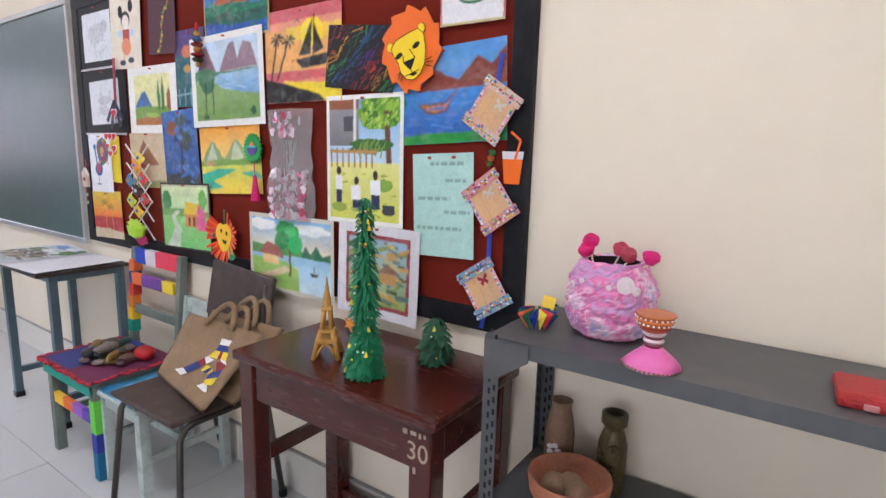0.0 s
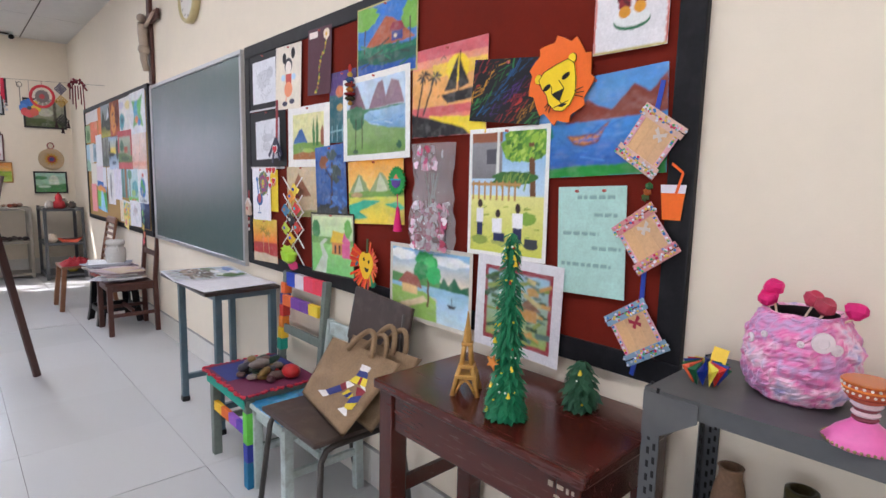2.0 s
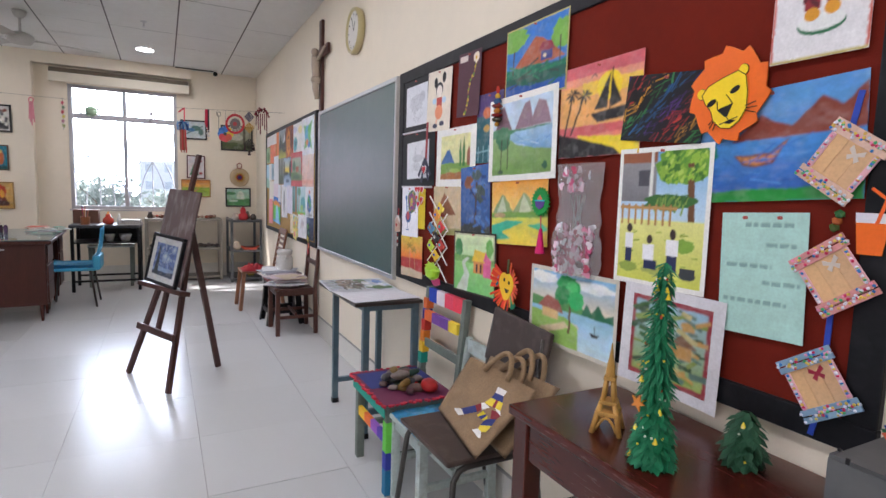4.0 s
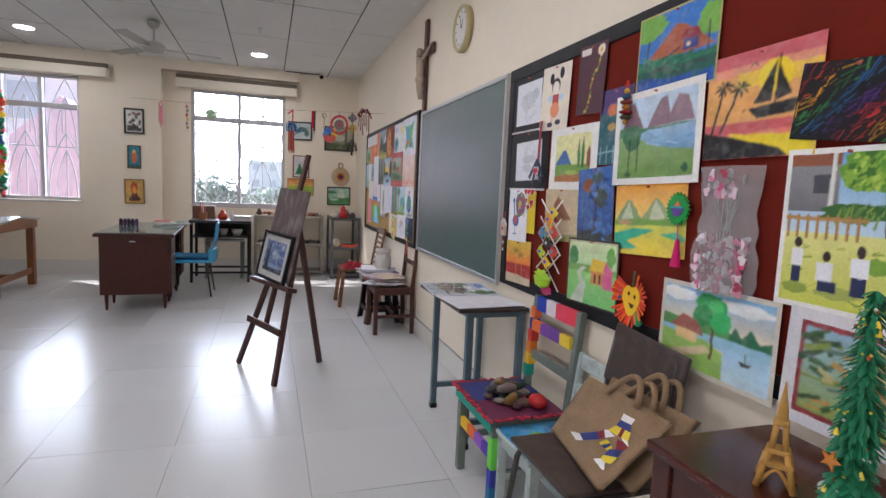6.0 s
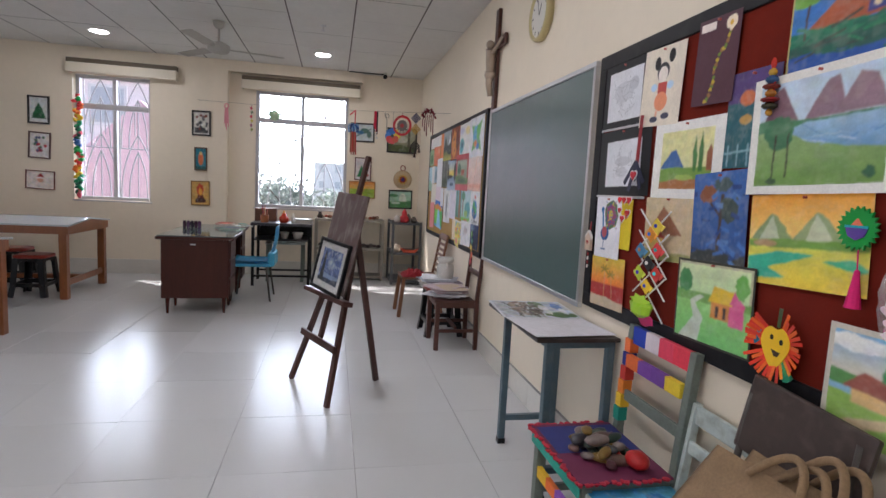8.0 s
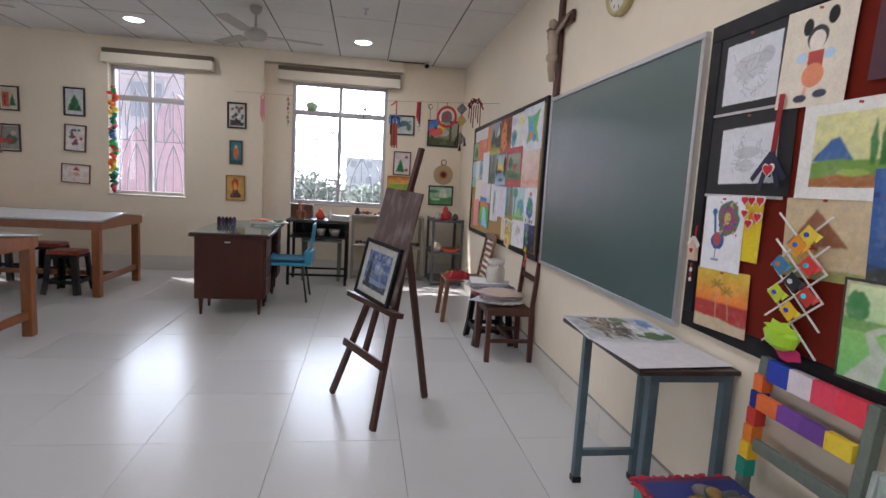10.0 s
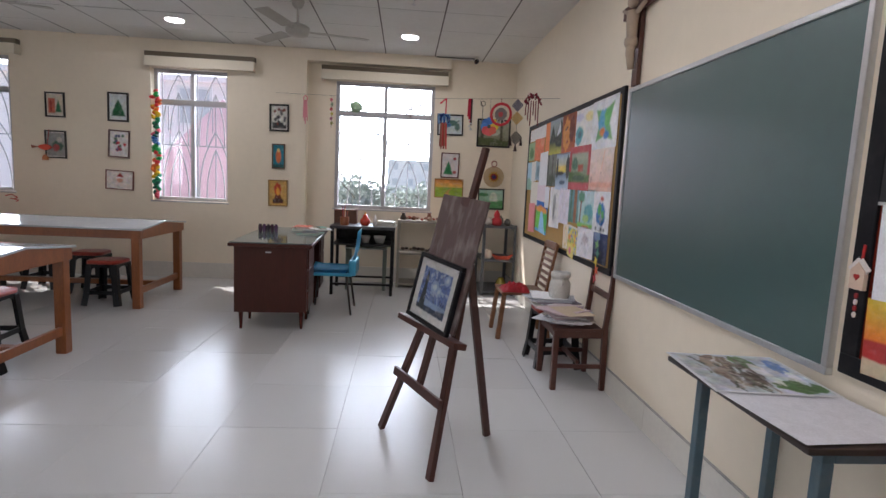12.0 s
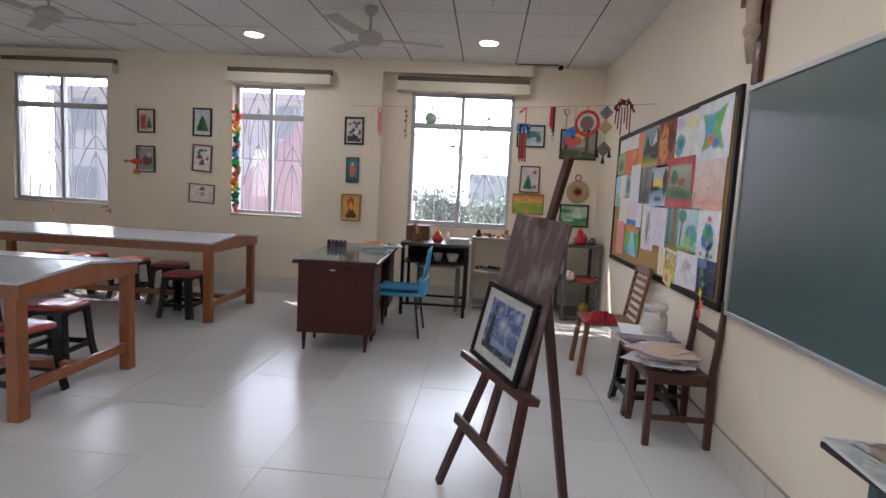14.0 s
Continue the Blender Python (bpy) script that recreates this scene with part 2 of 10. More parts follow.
def lathe(bm, profile, n=24, m=None, wobble=0.0, seed=0):
    """A turned body from (radius, height) pairs, bottom to top."""
    rnd = random.Random(seed)
    rings = []
    for r, z in profile:
        ring = []
        for k in range(n):
            a = 2 * math.pi * k / n
            rr = r * (1 + wobble * (rnd.random() - 0.5))
            co = Vector((rr * math.cos(a), rr * math.sin(a), z))
            ring.append(bm.verts.new(m @ co if m is not None else co))
        rings.append(ring)
    for a, b in zip(rings, rings[1:]):
        for k in range(n):
            bm.faces.new((a[k], a[(k + 1) % n], b[(k + 1) % n], b[k]))
    if profile[0][0] > 1e-4:
        bm.faces.new(rings[0][::-1])
    if profile[-1][0] > 1e-4:
        bm.faces.new(rings[-1])
    return bm


def prism(bm, outline, y0, y1):
    """A flat outline of (x, z) points, given thickness from y0 to y1."""
    a = [bm.verts.new((x, y0, z)) for x, z in outline]
    b = [bm.verts.new((x, y1, z)) for x, z in outline]
    n = len(a)
    bm.faces.new(a)
    bm.faces.new(b[::-1])
    for k in range(n):
        bm.faces.new((a[k], b[k], b[(k + 1) % n], a[(k + 1) % n]))
    return bm


def structure(name, bm, material, label="", category=""):
    ob = part(name, bm, material)
    return tagged(ob, label, category, "", "structure")


B = bmesh.new

# ---- room: x from the window wall to the back wall, y from the far long wall to the board wall ----
XF, XR, XB = -8.55, -8.69, 3.2      # front face of the window wall, its recess, back wall
YB, YL, ZC = 1.352, -7.4, 3.003     # board wall, opposite wall, ceiling
WINDOWS = [(-6.34, -5.01, 1.03, 2.70, -8.62), (-3.33, -2.39, 1.0, 2.66, -8.68), (-1.04, 0.26, 0.99, 2.65, -8.74)]

bm = B()
box(bm, (XR - 0.3, YL - 0.3, -0.25), (XB + 0.3, YB + 0.3, -0.012))
structure("floor_bed", bm, GROUT, "grey cement bed with grout under the tiles", "floor")
bm = B()
box(bm, (XR - 0.3, YB, -0.1), (XB + 0.3, YB + 0.25, ZC + 0.3))
structure("wall_north", bm, WALL, "cream painted plaster wall behind the boards", "wall")
bm = B()
box(bm, (XB, YL, -0.1), (XB + 0.25, YB, ZC + 0.3))
structure("wall_east", bm, WALL, "plain cream painted plaster wall", "wall")
# opposite long wall, unseen; its row of window openings is added for light
bm = B()
SIDE = [(-1.6, 0.0), (0.8, 2.4)]
edges = [XR - 0.3] + [v for pair in SIDE for v in pair] + [XB + 0.25]
for k in range(0, len(edges), 2):
    box(bm, (edges[k], YL - 0.25, -0.1), (edges[k + 1], YL, ZC + 0.3))
for a, b in SIDE:
    box(bm, (a, YL - 0.25, -0.1), (b, YL, 0.95))
    box(bm, (a, YL - 0.25, 2.5), (b, YL, ZC + 0.3))
structure("wall_south", bm, WALL, "cream painted plaster wall, unseen, with openings added for fill light", "wall")
# window wall: piers, sills and heads round the three openings
bm = B()
def slab(y0, y1, z0, z1, face):
    box(bm, (XR - 0.08, y0, z0), (face, y1, z1))
slab(YL, -6.34, -0.1, ZC + 0.3, XF)
slab(-5.01, -3.33, -0.1, ZC + 0.3, XF)
slab(-2.39, -1.40, -0.1, ZC + 0.3, XF)
slab(-1.40, -1.04, -0.1, 2.86, XR)
slab(0.26, YB, -0.1, 2.86, XR)
slab(-1.40, 0.45, 2.86, ZC + 0.3, XF)
slab(0.45, YB, 2.86, ZC + 0.3, XR)
for (y0, y1, z0, z1, _), face in zip(WINDOWS, (XF, XF, XR)):
    slab(y0, y1, -0.1, z0, face)
    slab(y0, y1, z1, ZC + 0.3 if face == XF else 2.86, face)
structure("wall_west", bm, WALL, "cream painted plaster wall with three windows", "wall")
# ceiling: boards in a grid of dark strips that paint the shadow gaps
bm = B()
G = 0.635
y = 1.50 - 15 * G
while y < YB:
    x = XR + 0.065 - G
    while x < XB:
        x0, x1, y0, y1 = max(x + 0.003, XR), min(x + G - 0.003, XB), max(y + 0.007, YL), min(y + G - 0.007, YB)
        if x1 - x0 > 0.03 and y1 - y0 > 0.03:
            sag = random.uniform(0, 0.004)
            box(bm, (x0, y0, ZC + sag), (x1, y1, ZC + 0.015 + sag))
        x += G
    y += G
structure("ceiling", bm, CEILING, "white mineral fibre ceiling boards", "ceiling")
bm = B()
box(bm, (XR - 0.2, YL, ZC + 0.016 + 0.006), (XB, YB, ZC + 0.1))
structure("ceiling_backing", bm, GAP_DARK, "dark void above the ceiling boards", "ceiling")
bm = B()
y = 1.50 - 15 * G
while y < YB:
    if y > YL:
        box(bm, (XR, y - 0.0065, ZC + 0.002), (XB, y + 0.0065, ZC + 0.012))
    y += G
x = XR + 0.065
while x < XB:
    box(bm, (x - 0.0025, YL, ZC + 0.0025), (x + 0.0025, YB, ZC + 0.011))
    x += G
structure("ceiling_grid", bm, GAP_DARK, "thin dark strips standing in for the shadow gaps between ceiling boards", "ceiling")

# skirting
bm = B()
x = XR
while x < XB:
    box(bm, (x + 0.0015, YB - 0.012, 0.0), (min(x + 0.635, XB) - 0.0015, YB + 0.01, 0.165), 0.003)
    x += 0.635
structure("baseboard_north", bm, SKIRT, "grey tile skirting along the board wall", "baseboard")
bm = B()
for y0, y1, f in ((YL, -1.40, XF), (-1.40, YB - 0.012, XR)):
    box(bm, (f - 0.01, y0, 0.0), (f + 0.012, y1, 0.2), 0.003)
structure("baseboard_west", bm, SKIRT, "grey tile skirting under the windows", "baseboard")

bm = B()
box(bm, (XR + 0.012, YB - 0.015, 0.1655), (XB, YB + 0.004, 0.1705))
structure("trim_north", bm, GROUT, "thin dark joint along the top of the skirting", "trim")

# windows: frame, mullion, transom, panes, sill and arched outside grille
def window(k, y0, y1, z0, z1, x):
    w = thing("window_%d" % (k + 1), "painted metal window with four panes and an arched grille outside", "window", (x, 0, 0), kind="structure")
    ym, zt = (y0 + y1) / 2, z0 + (z1 - z0) * 0.755
    bm = B()
    f = 0.045
    box(bm, (-0.03, y0, z0), (0.03, y0 + f, z1), 0.004)
    box(bm, (-0.03, y1 - f, z0), (0.03, y1, z1), 0.004)
    box(bm, (-0.03, y0 + f, z0), (0.03, y1 - f, z0 + f), 0.004)
    box(bm, (-0.03, y0 + f, z1 - f), (0.03, y1 - f, z1), 0.004)
    box(bm, (-0.028, y0 + f, zt - 0.035), (0.035, y1 - f, zt + 0.035), 0.004)
    box(bm, (-0.027, ym - 0.024, z0 + f), (0.033, ym + 0.024, zt - 0.035), 0.004)
    box(bm, (-0.027, ym - 0.024, zt + 0.035), (0.033, ym + 0.024, z1 - f), 0.004)
    part("window_frame", bm, WHITE_FRAME, w)
    for a, b in ((y0 + f, ym - 0.024), (ym + 0.024, y1 - f)):
        for c, d in ((z0 + f, zt - 0.035), (zt + 0.035, z1 - f)):
            bm = B()
            box(bm, (-0.004, a, c), (0.0, b, d))
            g = part("pane", bm, GLASS, w)
            g.visible_shadow = False
    bm = B()
    box(bm, (0.0, y0 - 0.02, z0 - 0.022), ((XF if k < 2 else XR) - x + 0.008, y1 + 0.02, z0 - 0.002), 0.005)
    part("window_sill", bm, WHITE_FRAME, w)
    bm = B()
    gx, wd = -0.14, y1 - y0
    tiers = ((z0 + 0.02, z0 + 0.92), (z0 + 0.72, z1 - 0.02))
    for yy in (y0 + 0.03, ym, y1 - 0.03):
        tube(bm, [(gx, yy, z0), (gx, yy, z1)], 0.009, 6)
    for c in (y0 + wd * 0.25, y0 + wd * 0.75):
        for base, apex in tiers:
            for rad, top in ((wd * 0.235, apex), (wd * 0.13, base + (apex - base) * 0.74)):
                for s in (-1, 1):
                    tube(bm, [(gx + 0.012 * s, c + s * rad * (1 - (i / 9) ** 2.4), base + (top - base) * i / 9) for i in range(10)], 0.009, 6)
            tube(bm, [(gx, c, base), (gx, c, base + (apex - base) * 0.74)], 0.008, 6)
            tube(bm, [(gx, c - wd * 0.235, base), (gx, c + wd * 0.235, base)], 0.008, 6)
    for i in range(5):
        yy = y0 + wd * (i + 0.5) / 5
        tube(bm, [(gx - 0.02, yy, z0 + 0.9), (gx - 0.02, yy, z0 + 1.22)], 0.007, 6)
    part("grille", bm, GRILLE, w, "pale painted iron grille with pointed arches")
    return w


for k, (y0, y1, z0, z1, x) in enumerate(WINDOWS):
    window(k, y0, y1, z0, z1, x)
# assumed window frames, added in the openings of the unseen wall
for k, (a, b) in enumerate(SIDE):
    w = thing("window_%d" % (k + 4), "assumed metal window added in the unseen long wall", "window", (0, YL - 0.1, 0), kind="structure")
    bm = B()
    for p in (a, (a + b) / 2 - 0.02, b - 0.045):
        box(bm, (p, -0.03, 0.95), (p + 0.045, 0.03, 2.5), 0.004)
    for z in (0.95, 2.05, 2.455):
        box(bm, (a, -0.028, z), (b, 0.028, z + 0.045), 0.004)
    part("window_frame", bm, WHITE_FRAME, w)

# brown that paints the shade in the gap above the blind boxes
GAP_SHADE = node_mat("shaded_gap_brown", (0.13, 0.10, 0.065), 0.6, vary=0.12)
# blind boxes over the windows
for y0, y1, z, x in ((-6.40, -4.86, 2.70, XF + 0.05), (-3.36, -2.03, 2.655, XF + 0.05), (-1.22, 0.42, 2.645, XR + 0.07)):
    v = thing("blind_box", "cream painted wooden blind box over a window", "blind box", (x, 0, z))
    bm = B()
    box(bm, (0.05, y0, 0.0), (0.07, y1, 0.12), 0.003)
    part("front_board", bm, CREAM_BOARD, v)
    for yy in (y0, y1 - 0.018):
        bm = B()
        box(bm, (-0.06, yy, 0.0), (0.05, yy + 0.018, 0.12), 0.003)
        part("end_board", bm, CREAM_BOARD, v)
    # dark strip in place of the shaded gap over the box
    bm = B()
    box(bm, (-0.04, y0, 0.121), (0.045, y1, 0.18), 0.003)
    part("top_rail", bm, GAP_SHADE, v, "dark strip standing in for the shaded gap above the box")
    bm = B()
    tube(bm, [(0.0, y0 + 0.02, 0.06), (0.0, y1 - 0.02, 0.06)], 0.03, 12)
    part("roller", bm, JUTE, v, "rolled-up brown blind", True)

# recessed round ceiling lights; the last six are added unseen to brighten the board wall
LAMP = glow_mat("led_disc", (1.0, 0.95, 0.88), 12.0)
first = None
for x, y in [(-7.66, -0.10), (-7.60, -2.64)] + [(-5.12 + 1.27 * k, -0.10) for k in range(6)]:
    lamp = new("downlight", bpy.data.lights.new("downlight", "AREA"))
    lamp.data.shape, lamp.data.size, lamp.data.energy, lamp.data.color = "DISK", 0.17, 3.4, (1.0, 0.95, 0.88)
    lamp.matrix_world = pose(x, y, ZC - 0.017)
    m = pose(x, y, ZC)
    if first is None:
        first = thing("ceiling_light", "round white recessed LED downlight, switched on; six of the eight are added", "ceiling light", (x, y, ZC), group="ceiling lights")
        bm = B()
        lathe(bm, [(0.085, -0.004), (0.108, -0.012), (0.112, -0.004), (0.112, 0.001)], 32)
        part("rim", bm, WHITE_PLASTIC, first)
        bm = B()
        lathe(bm, [(0.0, -0.014), (0.09, -0.0135), (0.09, -0.003)], 32)
        part("diffuser", bm, LAMP, first)
    else:
        copy_thing(first, m)

# floor tiles: the ones near the walk as pieces, the rest joined
def tile_mesh(w, d):
    tm = B()
    box(tm, (0, 0, -0.011), (w, d, 0), 0.0012)
    return tm
floor = tagged(new("floor"), "polished pale grey vitrified floor tiles with thin joints", "floor", "", "structure")

# ---- boards on the wall ----
def framed_board(name, label, x0, x1, z0, z1, face, frame_mat, fw, category="notice board", depth=0.022):
    t = thing(name, label, category, ((x0 + x1) / 2, YB, z0))
    w, h = (x1 - x0) / 2, z1 - z0
    bm = B()
    box(bm, (-w + fw * 0.6, -depth + 0.010, fw * 0.6), (w - fw * 0.6, -0.001, h - fw * 0.6))
    part("panel", bm, face, t)
    for a, b in (((-w, 0), (w, fw)), ((-w, h - fw), (w, h)), ((-w, fw), (-w + fw, h - fw)), ((w - fw, fw), (w, h - fw))):
        bm = B()
        box(bm, (a[0], -depth, a[1]), (b[0], 0, b[1]), 0.004)
        part("frame_rail", bm, frame_mat, t)
    return t


red_board = framed_board("red_notice_board", "maroon cloth notice board in a wide black wooden frame", -2.935, -0.402, 0.835, 2.045, RED_BOARD, BLACK_FRAME, 0.065)
chalk = framed_board("chalkboard", "dark green chalkboard in a thin aluminium frame", -4.83, -2.975, 0.805, 2.045, CHALK, ALU, 0.026, "chalkboard", 0.026)
PIN_BOARD = node_mat("mustard_board_cloth", (0.42, 0.25, 0.07), 0.85, vary=0.1, scale=4, bump=0.1, bump_scale=300)
class_board = framed_board("pinboard", "mustard cloth pinboard in a dark wooden frame", -7.66, -4.90, 0.80, 2.08, PIN_BOARD, BLACK_FRAME, 0.045, "notice board", 0.024)

# ---- wooden side table beside the rack ----
def side_table():
    t = thing("side_table", "dark mahogany wooden table with the number 30 painted on it", "table", (-0.755, 1.135, 0))
    w, d, h = 0.355, 0.205, 0.76
    bm = B()
    box(bm, (-w, -d, h - 0.028), (w, d, h), 0.006)
    part("tabletop", bm, DARK_WOOD, t)
    for sx in (-1, 1):
        for sy in (-1, 1):
            bm = B()
            box(bm, (sx * (w - 0.015), sy * (d - 0.012), 0), (sx * (w - 0.075), sy * (d - 0.07), h - 0.028), 0.005)
            part("leg", bm, DARK_WOOD, t)
        bm = B()
        box(bm, (sx * (w - 0.03), -d + 0.07, h - 0.14), (sx * (w - 0.055), d - 0.07, h - 0.028), 0.003)
        part("apron", bm, DARK_WOOD, t)
        bm = B()
        box(bm, (sx * (w - 0.035), -d + 0.07, 0.40), (sx * (w - 0.055), d - 0.07, 0.445), 0.003)
        part("stretcher", bm, DARK_WOOD, t)
    for sy in (-1, 1):
        bm = B()
        box(bm, (-w + 0.075, sy * (d - 0.02), h - 0.14), (w - 0.075, sy * (d - 0.045), h - 0.028), 0.003)
        part("apron", bm, DARK_WOOD, t)
    bm = B()
    box(bm, (-w + 0.075, d - 0.052, 0.12), (w - 0.075, d - 0.03, 0.16), 0.003)
    part("stretcher", bm, DARK_WOOD, t)
    return t


side_table()

# ---- slotted-angle steel rack ----
def rack(name, label, x0, x1, y0, y1, shelves, post_h, holes=True, mat=GREY_STEEL, lip=0.035):
    t = thing(name, label, "shelf rack", ((x0 + x1) / 2, (y0 + y1) / 2, 0))
    w, d = (x1 - x0) / 2, (y1 - y0) / 2
    for sx in (-1, 1):
        for sy in (-1, 1):
            bm = B()
            box(bm, (sx * w, sy * d, 0), (sx * (w - 0.035), sy * (d - 0.0025), post_h))
            box(bm, (sx * w, sy * (d - 0.003), 0), (sx * (w - 0.0025), sy * (d - 0.035), post_h))
            p = part("post", bm, mat, t)
            if holes:
                bm = B()
                z = 0.03
                while z < post_h - 0.02:
                    box(bm, (sx * (w - 0.012), sy * (d + 0.0004), z), (sx * (w - 0.018), sy * (d - 0.003), z + 0.014))
                    box(bm, (sx * (w - 0.024), sy * (d + 0.0004), z + 0.01), (sx * (w - 0.030), sy * (d - 0.003), z + 0.024))
                    box(bm, (sx * (w + 0.0004), sy * (d - 0.012), z), (sx * (w - 0.003), sy * (d - 0.018), z + 0.014))
                    box(bm, (sx * (w + 0.0004), sy * (d - 0.024), z + 0.01), (sx * (w - 0.003), sy * (d - 0.030), z + 0.024))
                    z += 0.028
                tagged(part("slot_row", bm, BLACK_PLASTIC, p, "row of dark slots"), kind="stuff")
    for z in shelves:
        bm = B()
        i = 0.003
        box(bm, (-w + i, -d + i, z - 0.003), (w - i, d - i, z))
        box(bm, (-w + i, -d + i, z - lip), (w - i, -d + i + 0.002, z - 0.003))
        box(bm, (-w + i, d - i - 0.002, z - lip), (w - i, d - i, z - 0.003))
        box(bm, (-w + i, -d + i + 0.002, z - lip), (-w + i + 0.002, d - i - 0.002, z - 0.003))
        box(bm, (w - i - 0.002, -d + i + 0.002, z - lip), (w - i, d - i - 0.002, z - 0.003))
        part("shelf", bm, mat, t)
    return t


near_rack = rack("steel_rack", "grey painted slotted steel rack with craft work on its shelves", -0.338, 0.62, 1.026, 1.345, (0.12, 0.548, 0.945), 0.947)
for s in (-1, 1):
    bm = B()
    prism(bm, [(s * 0.479, -0.095), (s * 0.479, -0.005), (s * 0.375, -0.005), (s * 0.375, -0.04), (s * 0.455, -0.095)], -0.1625, -0.1605)
    bm.transform(Matrix.Translation((0, 0, 0.945)))
    part("gusset", bm, GREY_STEEL, near_rack)

# ---- school table with steel legs ----
def school_table():
    t = thing("school_table", "small table with a dark top and blue-grey steel legs", "table", (-2.93, 1.145, 0))
    bm = B()
    box(bm, (-0.37, -0.195, 0.739), (0.372, 0.198, 0.757), 0.004)
    part("tabletop", bm, node_mat("dark_table_top", (0.040, 0.028, 0.024), 0.35, vary=0.2, scale=6, dirt=(0.12, 0.10, 0.09), dirt_amount=0.3, dirt_scale=9), t)
    for sx in (-0.225, 0.34):
        for sy in (-0.125, 0.165):
            bm = B()
            box(bm, (sx - 0.0175, sy - 0.0175, 0.02), (sx + 0.0175, sy + 0.0175, 0.71), 0.003)
            leg = part("leg", bm, BLUE_STEEL, t)
            bm = B()
            box(bm, (sx - 0.021, sy - 0.021, 0), (sx + 0.021, sy + 0.021, 0.03), 0.003)
            part("rubber_foot", bm, BLACK_PLASTIC, leg)
        bm = B()
        box(bm, (sx - 0.015, -0.107, 0.13), (sx + 0.015, 0.147, 0.16), 0.003)
        part("side_bar", bm, BLUE_STEEL, t)
    for a, b in (((-0.2425, -0.1425), (0.3575, -0.1075)), ((-0.2425, 0.1475), (0.3575, 0.1825)), ((-0.2425, -0.1075), (-0.2075, 0.1475)), ((0.3225, -0.1075), (0.3575, 0.1475))):
        bm = B()
        box(bm, (a[0], a[1], 0.71), (b[0], b[1], 0.739), 0.003)
        part("top_rail", bm, BLUE_STEEL, t)
    return t


school_table()

# ---- wooden chairs with their backs to the wall ----
def wooden_chair(label, at, w, d, seat_z, top_z, wood, rz=0.0, group="", slats=2):
    t = thing("wooden_chair", label, "chair", at, rz, group)
    x, y = w / 2, d / 2
    parts = {}
    for s in (-1, 1):
        bm = B()
        beam(bm, (s * (x - 0.02), -y + 0.02, 0), (s * (x - 0.02), -y + 0.02, seat_z - 0.02), 0.038, 0.038)
        parts["front_leg", s] = part("front_leg", bm, wood, t)
        bm = B()
        beam(bm, (s * (x - 0.02), y - 0.01, 0), (s * (x - 0.02), y - 0.02, seat_z), 0.034, 0.038)
        beam(bm, (s * (x - 0.02), y - 0.02, seat_z - 0.01), (s * (x - 0.02), y + 0.02, top_z), 0.034, 0.032)
        parts["back_post", s] = part("back_post", bm, wood, t)
        bm = B()
        beam(bm, (s * (x - 0.02), -y + 0.039, 0.17), (s * (x - 0.02), y - 0.03, 0.17), 0.02, 0.03)
        part("side_stretcher", bm, wood, t)
        bm = B()
        box(bm, (s * (x - 0.03), -y + 0.039, seat_z - 0.07), (s * (x - 0.012), y - 0.04, seat_z - 0.02), 0.003)
        part("side_rail", bm, wood, t)
    bm = B()
    box(bm, (-x + 0.039, -y + 0.01, seat_z - 0.07), (x - 0.039, -y + 0.028, seat_z - 0.02), 0.003)
    part("front_rail", bm, wood, t)
    bm = B()
    beam(bm, (-x + 0.039, -0.0, 0.19), (x - 0.039, 0.0, 0.19), 0.02, 0.03)
    part("cross_stretcher", bm, wood, t)
    bm = B()
    box(bm, (-x, -y - 0.01, seat_z - 0.02), (x, y - 0.038, seat_z), 0.006)
    parts["seat"] = part("seat", bm, wood, t)
    bm = B()
    box(bm, (-x + 0.037, y + 0.006, top_z - 0.07), (x - 0.037, y + 0.026, top_z - 0.005), 0.006)
    parts["top_rail"] = part("top_rail", bm, wood, t)
    for k in range(slats):
        z = seat_z + (top_z - seat_z) * (k + 1) / (slats + 1) - 0.02
        o = (z - seat_z) / (top_z - seat_z) * 0.04 - 0.02
        bm = B()
        box(bm, (-x + 0.037, y + o - 0.008, z), (x - 0.037, y + o + 0.008, z + 0.045), 0.005)
        parts["back_slat", k] = part("back_slat", bm, wood, t)
    return t, parts


GREY_GREEN = node_mat("grey_green_wood_paint", (0.16, 0.19, 0.165), 0.6, vary=0.2, scale=9, dirt=(0.08, 0.08, 0.07), dirt_amount=0.35, dirt_scale=18)
PALE_BLUE = node_mat("pale_blue_wood_paint", (0.50, 0.57, 0.545), 0.6, vary=0.15, scale=9, dirt=(0.20, 0.18, 0.14), dirt_amount=0.6, dirt_scale=16)
wooden_chair("dark-stained wooden chair with a pile of papers on it", (-5.05, 1.145, 0), 0.42, 0.38, 0.44, 0.875, CHAIR_WOOD, slats=1)
painted, painted_parts = wooden_chair("grey-green wooden chair decorated with bright paint and paper", (-2.215, 1.105, 0), 0.43, 0.38, 0.42, 0.86, GREY_GREEN)
pale, pale_parts = wooden_chair("small pale blue wooden chair with a painted seat", (-1.865, 1.12, 0), 0.32, 0.36, 0.385, 0.69, PALE_BLUE, slats=1)

